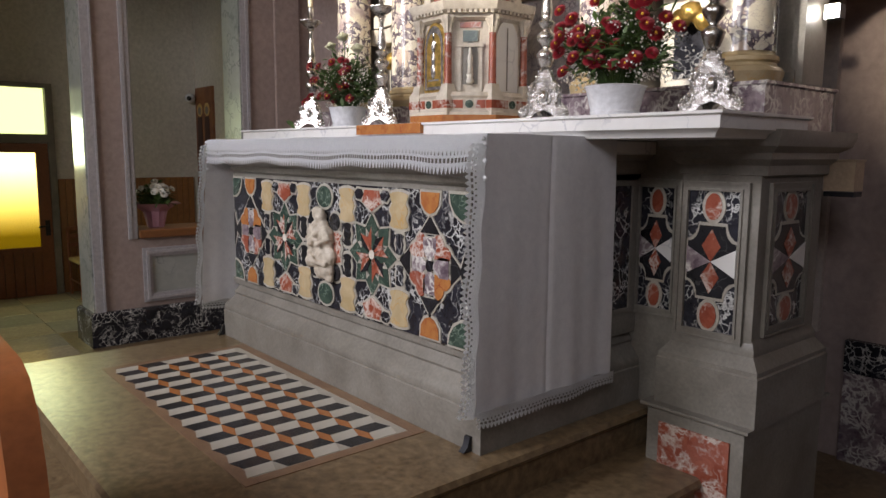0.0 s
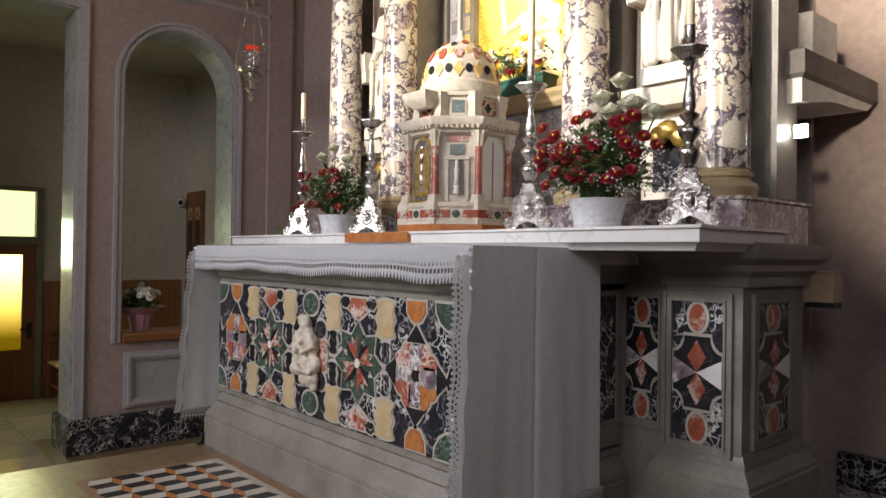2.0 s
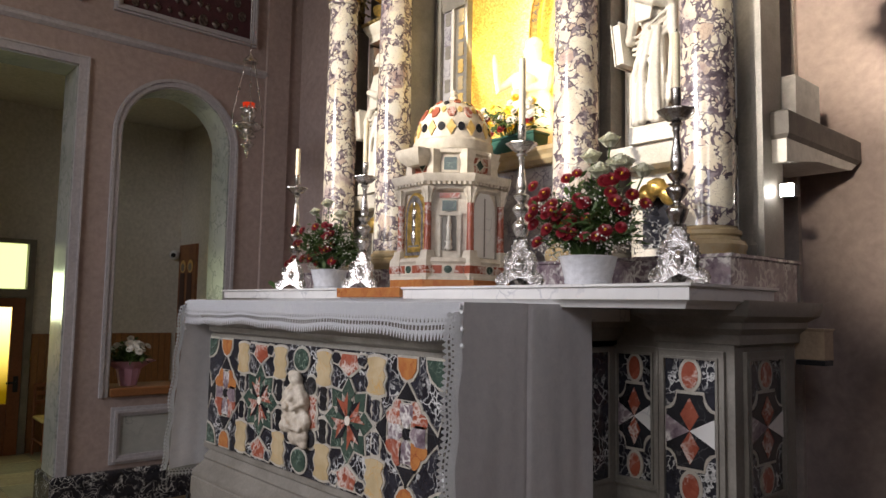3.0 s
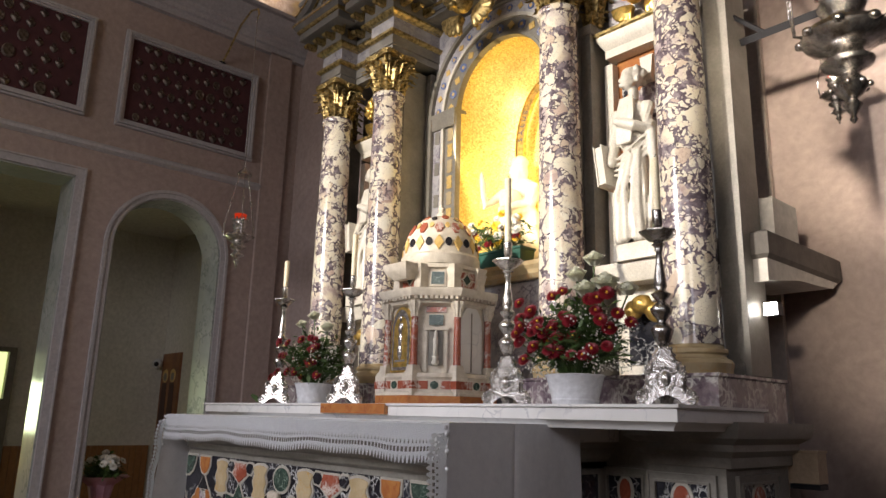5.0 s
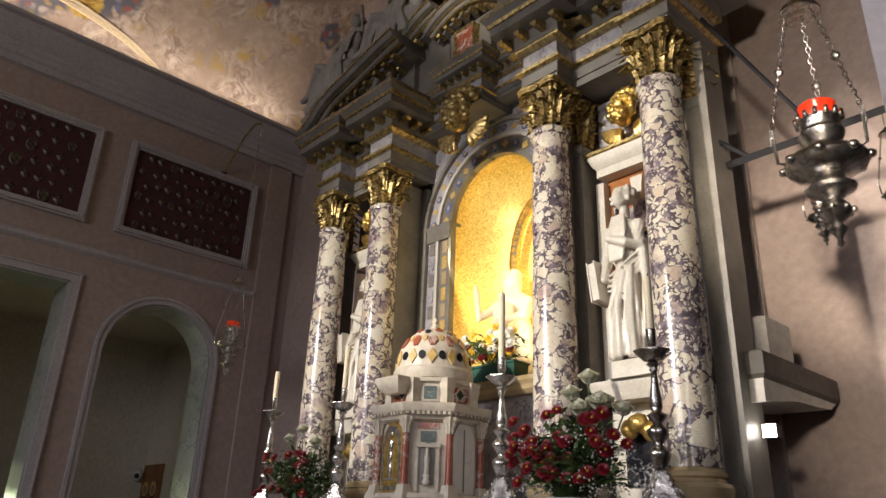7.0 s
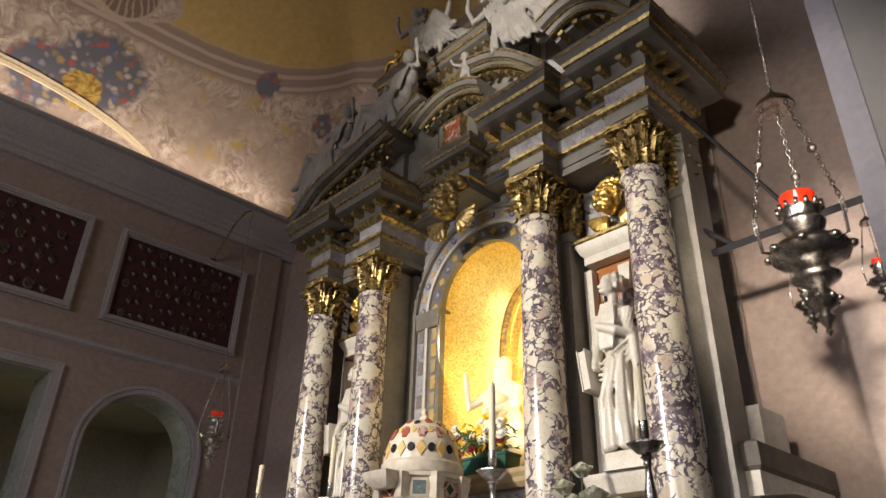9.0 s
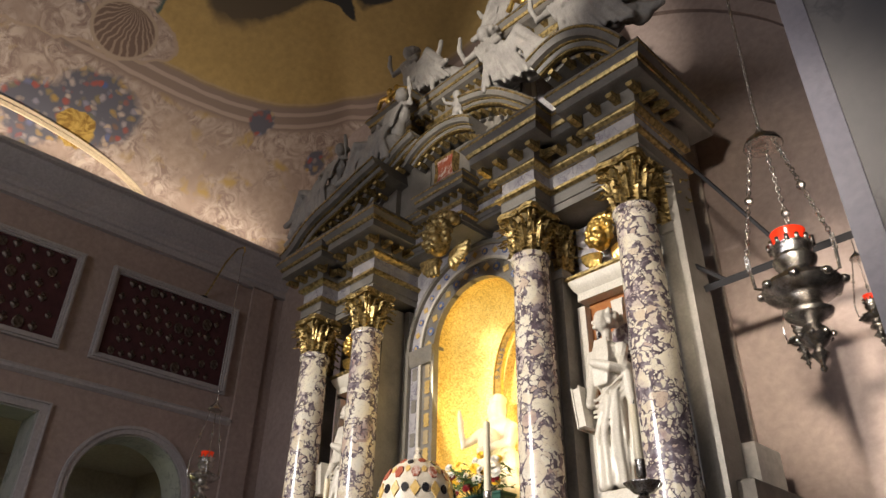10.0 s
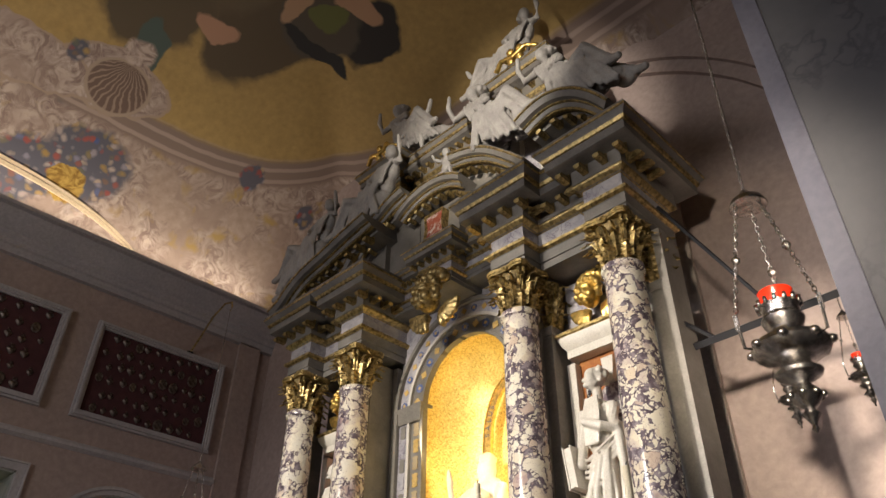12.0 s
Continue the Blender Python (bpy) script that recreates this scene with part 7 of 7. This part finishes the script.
def sanctuary_lamp(x, y, z, s, top, mat, lab, link_r=0.011):
    """z is the height of the bowl's rim; s the scale; top where the single chain ends."""
    t = thing("sanctuary_lamp", (x, y, z - 0.25 * s), lab, "hanging lamp", "sanctuary lamps")
    P = [(0.003, -0.245), (0.01, -0.235), (0.006, -0.225), (0.014, -0.21), (0.024, -0.195), (0.012, -0.18), (0.03, -0.165), (0.045, -0.145), (0.03, -0.12), (0.02, -0.11), (0.035, -0.1), (0.06, -0.085), (0.064, -0.075), (0.045, -0.06), (0.04, -0.045), (0.07, -0.035), (0.1, -0.015), (0.108, 0.0), (0.1, 0.016), (0.07, 0.03), (0.045, 0.04), (0.042, 0.055), (0.055, 0.075), (0.06, 0.09), (0.05, 0.105), (0.052, 0.12), (0.058, 0.135)]
    part("bowl", lathe(B(), x, y, [(r_ * s, z + h * s) for r_, h in P], 32), mat, t)
    b = B()
    for k in range(14):
        a = 2 * math.pi * k / 14
        prev = Vector((x + 0.057 * s * math.cos(a), y + 0.057 * s * math.sin(a), z + 0.13 * s))
        tube(b, [prev, prev + Vector((0.004 * s * math.cos(a), 0.004 * s * math.sin(a), 0.02 * s))], 0.008 * s, 6, 0.006 * s)
    part("crown_rim", b, mat, t, smooth=180)
    part("glass", lathe(B(), x, y, [(0.04 * s, z + 0.12 * s), (0.047 * s, z + 0.18 * s), (0.049 * s, z + 0.183 * s), (0.044 * s, z + 0.18 * s), (0.034 * s, z + 0.13 * s)], 24), REDGLASS, t, "glowing red glass")
    part("flame", ball(B(), (x, y, z + 0.157 * s), 0.011 * s, 10, (1, 1, 1.4)), FLAME, t)
    b = B()
    for k in range(8):
        a = 2 * math.pi * k / 8 + 0.2
        ball(b, (x + 0.106 * s * math.cos(a), y + 0.106 * s * math.sin(a), z + 0.002 * s), 0.016 * s, 8, (1, 1, 0.8))
        ball(b, (x + 0.045 * s * math.cos(a), y + 0.045 * s * math.sin(a), z - 0.145 * s), 0.009 * s, 6)
    tagged(part("boss_band", b, mat, t, smooth=180), kind="stuff")
    zr = z + 0.52 * s
    part("canopy", lathe(B(), x, y, [(0.056 * s, zr - 0.015 * s), (0.06 * s, zr - 0.012 * s), (0.05 * s, zr + 0.01 * s), (0.02 * s, zr + 0.035 * s), (0.012 * s, zr + 0.05 * s), (0.004 * s, zr + 0.055 * s)], 20), mat, t)
    LK = link_mesh(mat, link_r * s, 0.0022 * s)
    for k in range(3):
        a = 2 * math.pi * k / 3 - 0.35
        o = Vector((x + 0.13 * s * math.cos(a), y + 0.13 * s * math.sin(a), z + 0.03 * s))
        r_ = Vector((x + 0.04 * s * math.cos(a), y + 0.04 * s * math.sin(a), zr - 0.01 * s))
        part("arm", tube(B(), [(x + 0.1 * s * math.cos(a), y + 0.1 * s * math.sin(a), z), (x + 0.125 * s * math.cos(a), y + 0.125 * s * math.sin(a), z + 0.004 * s), o + Vector((0, 0, 0.05 * s))], 0.005 * s, 6), mat, t)
        part("clip", stack(B(), o.x - 0.006 * s, o.x + 0.006 * s, o.y - 0.003 * s, o.y + 0.003 * s, [(0, o.z + 0.03 * s), (0, o.z + 0.08 * s)]), mat, t)
        chain(t, o + Vector((0, 0, 0.07 * s)), r_, LK, 0.017 * s)
        m = o.lerp(r_, 0.5)
        part("chain_bead", ball(B(), m + Vector((0, 0, 0.03 * s)), 0.014 * s, 8), mat, t)
    chain(t, (x, y, zr + 0.05 * s), top, link_mesh(mat, link_r * 0.8 * s, 0.002 * s), 0.014 * s)
    return t


sanctuary_lamp(1.885, 0.70, 2.115, 1.12, (1.92, 0.8, vault_z(1.92, 0.8) + 0.01), STEEL, "dark silver sanctuary lamp with glowing red glass on chains")
sanctuary_lamp(1.955, 1.17, 2.16, 0.46, (1.955, 1.17, 2.49), STEEL, "small dark silver lamp with red glass on chains")
sanctuary_lamp(1.70, 1.17, 2.15, 0.46, (1.70, 1.17, 2.47), STEEL, "small dark silver lamp with red glass on chains")
sanctuary_lamp(-2.18, 0.82, 2.22, 0.92, (-2.16, 0.80, 3.96), SILVER, "chased silver sanctuary lamp with red glass beside the wall", 0.008)
t = thing("lamp_hook", (WX, 0.78, 3.95), "curled gilt iron hook fixed to the wall cornice", "hook")
part("hook", tube(B(), [(WX, 0.76, 3.72), (WX + 0.1, 0.77, 3.82), (WX + 0.25, 0.78, 3.98), (WX + 0.4, 0.79, 4.05), (-2.16, 0.8, 4.03), (-2.14, 0.8, 3.98), (-2.16, 0.8, 3.95)], 0.008, 6), GOLD, t)
part("hook_plate", lathe(B(), WX + 0.01, 0.76, [(0.03, 3.70), (0.03, 3.74)], 10), IRON, t)
t = thing("lamp_bracket", (1.3, 1.4, 2.6), "long black iron wall bracket with diagonal stay", "bracket")
def bar(p, q, w_):
    b = B()
    return tube(b, [p, q], w_, 4)
part("bracket_arm", bar((1.35, 1.17, 2.485), (2.7, 1.17, 2.51), 0.02), IRON, t)
part("bracket_stay", bar((1.37, 1.10, 3.2), (1.74, 1.17, 2.50), 0.009), IRON, t)
part("bracket_brace", bar((1.37, 1.12, 2.58), (1.47, 1.17, 2.49), 0.011), IRON, t)

# ---- shelf with box and lamp on the wall beside the altar ----
SH = rough_stone("grey_shelf_stone", (0.09, 0.08, 0.07), (0.16, 0.14, 0.12), 0.7, 9.0, 0.3)
t = thing("wall_shelf", (1.35, 1.4, 1.6), "rough grey stone shelf on the wall beside the retable", "shelf")
part("slab", stack(B(), 1.15, 1.43, 1.12, 1.80, [(0, 1.585), (0.012, 1.6), (0.012, 1.68), (0, 1.69)]), SH, t)
part("corbel", prism(B(), [(1.12, 1.585), (1.80, 1.585), (1.74, 1.555), (1.6, 1.545), (1.4, 1.54), (1.12, 1.50)], "x", 1.17, 1.428), OFFWHITE, t)
whole("white_box", stack(B(), 1.24, 1.415, 1.24, 1.46, [(0, 1.69), (0, 1.845), (-0.004, 1.85)]), OFFWHITE, "plain white box standing on the wall shelf", "box")
GLOW = material("lamp_glass", (1, 1, 1), 0.4)[0]
gl = GLOW.node_tree.nodes["Principled BSDF"]
gl.inputs["Emission Color"].default_value = (1.0, 0.95, 0.88, 1)
gl.inputs["Emission Strength"].default_value = 40
t = thing("wall_light", (1.28, 1.3, 1.45), "small bright square wall light under the shelf", "lamp")
part("light_panel", box(B(), 1.39, 1.435, 1.148, 1.155, 1.38, 1.425), GLOW, t)
part("light_body", stack(B(), 1.388, 1.437, 1.156, 1.2, [(0, 1.38), (0, 1.425)]), IRON, t)
t = thing("offering_box", (1.49, 1.25, 0.8), "small wooden box with metal slot fixed beside the pedestal", "box")
part("box_body", stack(B(), 1.40, 1.50, 1.22, 1.30, [(0, 0.80), (0, 0.90), (0.004, 0.904), (0.004, 0.91)]), rough_stone("pale_wood", (0.4, 0.3, 0.2), (0.5, 0.38, 0.26), 0.5, 5.0), t)
part("box_bracket", box(B(), 1.40, 1.5, 1.225, 1.295, 0.78, 0.797), IRON, t)

# ---- side room ----
OAK = rough_stone("oak_wainscot", (0.24, 0.11, 0.04), (0.33, 0.16, 0.065), 0.45, 2.0, 0.1)
DOORWOOD = rough_stone("reddish_door_wood", (0.2, 0.07, 0.03), (0.27, 0.1, 0.045), 0.4, 3.0, 0.1)
wains = thing("wainscot", (-4.84, 0.6, FLOOR), "brown vertical-board wainscot in the side room", "wainscot", kind="structure")
PX = -4.85
for i in range(22):
    y0 = 0.10 + i * 0.06
    if y0 + 0.06 > 1.41:
        break
    part("board", stack(B(), PX, PX + 0.02, y0 + 0.002, y0 + 0.058, [(0, FLOOR), (0, 0.66)]), OAK, wains)
for i in range(30):
    x0 = PX + 0.025 + i * 0.06
    if x0 + 0.06 > WX - 0.31:
        break
    part("board", stack(B(), x0 + 0.002, x0 + 0.058, 1.40, 1.42, [(0, FLOOR), (0, 0.66)]), OAK, wains)
door = thing("glazed_door", (PX, -0.2, FLOOR), "reddish wooden door with yellow textured glass and transom", "door")
D0, D1, DT = -0.62, 0.06, 1.47
# daylight behind the pane is put in as emission, stronger and paler upwards
GLASSY, nt, bb = material("glowing_yellow_textured_glass", (0.85, 0.72, 0.06), 0.25)
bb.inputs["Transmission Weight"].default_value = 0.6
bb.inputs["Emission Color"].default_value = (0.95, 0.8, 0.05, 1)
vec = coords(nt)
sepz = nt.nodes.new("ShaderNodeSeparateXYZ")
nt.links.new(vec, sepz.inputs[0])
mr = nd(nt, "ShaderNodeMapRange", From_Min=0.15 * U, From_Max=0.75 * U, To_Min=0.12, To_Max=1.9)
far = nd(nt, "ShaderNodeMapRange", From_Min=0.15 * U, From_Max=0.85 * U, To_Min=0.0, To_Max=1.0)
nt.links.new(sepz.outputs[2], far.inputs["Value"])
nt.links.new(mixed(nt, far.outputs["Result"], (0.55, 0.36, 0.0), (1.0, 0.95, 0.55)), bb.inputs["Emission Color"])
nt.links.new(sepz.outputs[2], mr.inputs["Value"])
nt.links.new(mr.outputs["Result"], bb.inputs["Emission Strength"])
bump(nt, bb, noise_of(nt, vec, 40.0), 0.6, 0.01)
for nm, y0, y1, z0, z1 in (("stile", D0, D0 + 0.09, FLOOR, 0.98), ("stile", D1 - 0.13, D1 - 0.03, FLOOR, 0.98), ("rail", D0 + 0.09, D1 - 0.13, 0.9, 0.98), ("rail", D0 + 0.09, D1 - 0.13, 0.0, 0.05)):
    part(nm, stack(B(), PX, PX + 0.04, y0, y1, [(0, z0), (0, z1)]), DOORWOOD, door)
for i in range(6):
    y0 = D0 + 0.09 + i * 0.078
    part("panel_board", stack(B(), PX, PX + 0.03, y0 + 0.002, min(y0 + 0.076, D1 - 0.13), [(0, FLOOR), (0, 0.0)]), DOORWOOD, door)
for nm, y0, y1, z0, z1 in (("jamb", D1 - 0.028, D1 + 0.03, FLOOR, DT + 0.04), ("jamb", D0 - 0.06, D0 - 0.002, FLOOR, DT + 0.04), ("head", D0 - 0.002, D1 - 0.028, DT, DT + 0.04), ("transom_bar", D0 - 0.002, D1 - 0.028, 0.985, 1.06)):
    part(nm, stack(B(), PX, PX + 0.05, y0, y1, [(0, z0), (0, z1)]), DARKSTONE, door)
part("glass_pane", box(B(), PX + 0.01, PX + 0.02, D0 + 0.092, D1 - 0.132, 0.052, 0.898), GLASSY, door, "yellow textured glass with daylight put in as a glow")
# transom glass emits evenly in place of daylight from outside
GLASS2, nt2, b2 = material("glowing_pale_textured_glass", (0.75, 0.85, 0.4), 0.25)
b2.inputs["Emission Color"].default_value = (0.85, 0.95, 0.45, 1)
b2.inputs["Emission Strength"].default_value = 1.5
part("transom_pane", box(B(), PX + 0.01, PX + 0.02, D0 + 0.01, D1 - 0.04, 1.065, DT - 0.005), GLASS2, door, "pale green transom glass with daylight put in as a glow")
part("door_handle", tube(B(), [(PX + 0.04, D1 - 0.07, 0.24), (PX + 0.08, D1 - 0.07, 0.24), (PX + 0.085, D1 - 0.15, 0.235)], 0.009, 8), IRON, door)
part("handle_plate", box(B(), PX + 0.04, PX + 0.045, D1 - 0.09, D1 - 0.05, 0.15, 0.29), IRON, door)


def chair(x, y):
    z = FLOOR
    t = thing("wooden_chair", (x, y, z), "dark wooden chair with woven straw seat by the door", "chair")
    s = 0.19
    for dx, dy, h in ((-s, -s, 0.62), (-s, s, 0.62), (s, -s, 0.33), (s, s, 0.33)):
        part("leg", tube(B(), [(x + dx, y + dy, z), (x + dx * (1.05 if dx > 0 else 1.15), y + dy, z + h)], 0.014, 8), DOORWOOD, t)
    part("seat", stack(B(), x - s, x + s, y - s, y + s, [(0, z + 0.31), (0.012, z + 0.32), (0.012, z + 0.335), (0, z + 0.345)]), rough_stone("woven_straw", (0.4, 0.28, 0.12), (0.5, 0.37, 0.18), 0.8, 30.0, 0.4), t)
    for h in (0.44, 0.52, 0.59):
        part("back_slat", box(B(), x - s * 1.12 - 0.006, x - s * 1.12 + 0.006, y - s, y + s, z + h, z + h + 0.035), DOORWOOD, t)
    for dx, dy in ((0, -s), (0, s)):
        part("stretcher", tube(B(), [(x - s, y + dy, z + 0.14), (x + s, y + dy, z + 0.14)], 0.008, 6), DOORWOOD, t)


chair(-4.55, 0.33)
icon = thing("icon_painting", (-4.45, 1.41, 0.68), "dark red and gold painted icon panel on the end wall", "painting")
part("panel", box(B(), -4.80, -4.38, 1.395, 1.42, 0.72, 1.55), rough_stone("icon_paint", (0.16, 0.06, 0.035), (0.35, 0.16, 0.06), 0.5, 5.0, 0.05), icon)
for dx in (-0.1, 0.08):
    part("painted_halo", prism(B(), ngon(-4.59 + dx, 1.33, 0.065), "y", 1.392, 1.396), OCHREM, icon)
    part("painted_shape", prism(B(), ngon(-4.59 + dx, 1.32, 0.04), "y", 1.390, 1.394), DARKSTONE, icon)
    part("painted_shape", prism(B(), [(-4.66 + dx, 0.85), (-4.52 + dx, 0.85), (-4.54 + dx, 1.26), (-4.64 + dx, 1.26)], "y", 1.390, 1.394), material("dark_umber_paint", (0.07, 0.035, 0.03), 0.6)[0], icon)
cctv = thing("security_camera", (-4.7, 1.36, 1.45), "small white dome security camera on the wall", "security camera")
part("housing", ball(B(), (-4.79, 1.34, 1.45), 0.05, 14), POT, cctv)
part("lens", ball(B(), (-4.755, 1.315, 1.445), 0.025, 10), NERO, cctv)
# potted flowers on the sill
t = thing("potted_flowers", (-2.80, 0.28, SILL + 0.058), "white flowers in pink wrapped pot on the wooden sill", "flowers")
PINK = rough_stone("pink_paper", (0.5, 0.26, 0.36), (0.62, 0.36, 0.46), 0.6, 12.0, 0.2)
fx, fy, fz = -2.80, 0.29, SILL + 0.058
part("pot_wrap", lathe(B(), fx, fy, [(0.055, fz), (0.075, fz + 0.10), (0.08, fz + 0.12)], 20, 0.06, 10), PINK, t)
part("wrap_collar", lathe(B(), fx, fy, [(0.07, fz + 0.11), (0.13, fz + 0.16), (0.17, fz + 0.175), (0.13, fz + 0.165), (0.06, fz + 0.115)], 28, 0.12, 7), PINK, t)
tagged(part("foliage", sprays((fx, fy, fz + 0.12), 90, 0.17, 0.22, LEAF, 1.0, 0.06), LEAF, t, smooth=0), kind="stuff")
for i in range(26):
    a, f = rnd.uniform(0, 6.28), rnd.uniform(0, 1) ** 0.5
    piece("flower_head", WDAISY, aim((fx + 0.15 * f * math.cos(a), fy + 0.15 * f * math.sin(a), fz + 0.31 - 0.07 * f + rnd.uniform(-0.02, 0.02)), (0.5 + 0.5 * f * math.cos(a), f * math.sin(a) - 0.3, 0.7)) @ Matrix.Scale(0.9, 4), t)

# ---- prayer bench at the platform edge ----
PEW = rough_stone("orange_brown_wood", (0.30, 0.10, 0.035), (0.38, 0.14, 0.05), 0.3, 3.0, 0.08)
t = thing("prayer_bench", (0.75, -1.38, -0.15), "polished orange-brown wooden bench end at the altar platform", "bench")
prof = [(0.35, -0.15), (1.06, -0.15), (1.065, 0.1), (1.055, 0.22), (1.03, 0.33), (0.99, 0.42), (0.93, 0.475), (0.85, 0.495), (0.35, 0.495)]
b = prism(B(), prof, "y", -1.24, -1.20)
bmesh.ops.bevel(b, geom=[e for e in b.edges], offset=0.006, segments=2, affect="EDGES")
part("end_panel", b, PEW, t)
b = prism(B(), [(x if x < 0.4 else x + 0.012, z + 0.012) for x, z in prof[1:]] + [(x if x < 0.4 else x - 0.02, z - 0.02) for x, z in prof[1:]][::-1], "y", -1.255, -1.19)
part("end_rim", b, PEW, t)
part("seat", stack(B(), 0.35, 0.98, -1.75, -1.255, [(0, 0.1), (0.004, 0.105), (0.004, 0.13), (0, 0.135)]), PEW, t)

# doorstops at the altar foot
for x in (0.90, -0.955):
    t = thing("iron_clamp", (x, -0.02, 0), "small dark iron clamp at the altar foot", "clamp", "altar clamps")
    part("clamp_body", prism(B(), [(-0.035, 0.003), (0.0, 0.003), (0.0, 0.05), (-0.01, 0.05), (-0.018, 0.02)], "x", x - 0.012, x + 0.012), IRON, t)

# ---- floor slabs near the side openings ----
pav = thing("floor_slabs", (-3.2, -0.2, FLOOR), "polished beige and grey marble floor slabs", "floor", kind="structure")
TILES = [rough_stone("floor_slab_a", (0.36, 0.30, 0.22), (0.46, 0.39, 0.29), 0.14, 3.0, 0.03), rough_stone("floor_slab_b", (0.30, 0.27, 0.22), (0.38, 0.34, 0.27), 0.14, 3.0, 0.03)]
SLABS = [mesh_of("slab", stack(B(), 0.003, 0.407, 0.003, 0.407, [(0, -0.002), (0, 0.004), (-0.002, 0.005)]), m, 0) for m in TILES]
for i in range(9):
    for j in range(7):
        x, y = -4.85 + 0.41 * i, -1.95 + 0.41 * j
        if x + 0.41 > -1.35 or (x + 0.41 > WX - 0.33 and x < WX + 0.05 and y + 0.41 > DY):
            continue
        piece("slab", SLABS[(i + j) % 2], shift(x, y, FLOOR), pav)
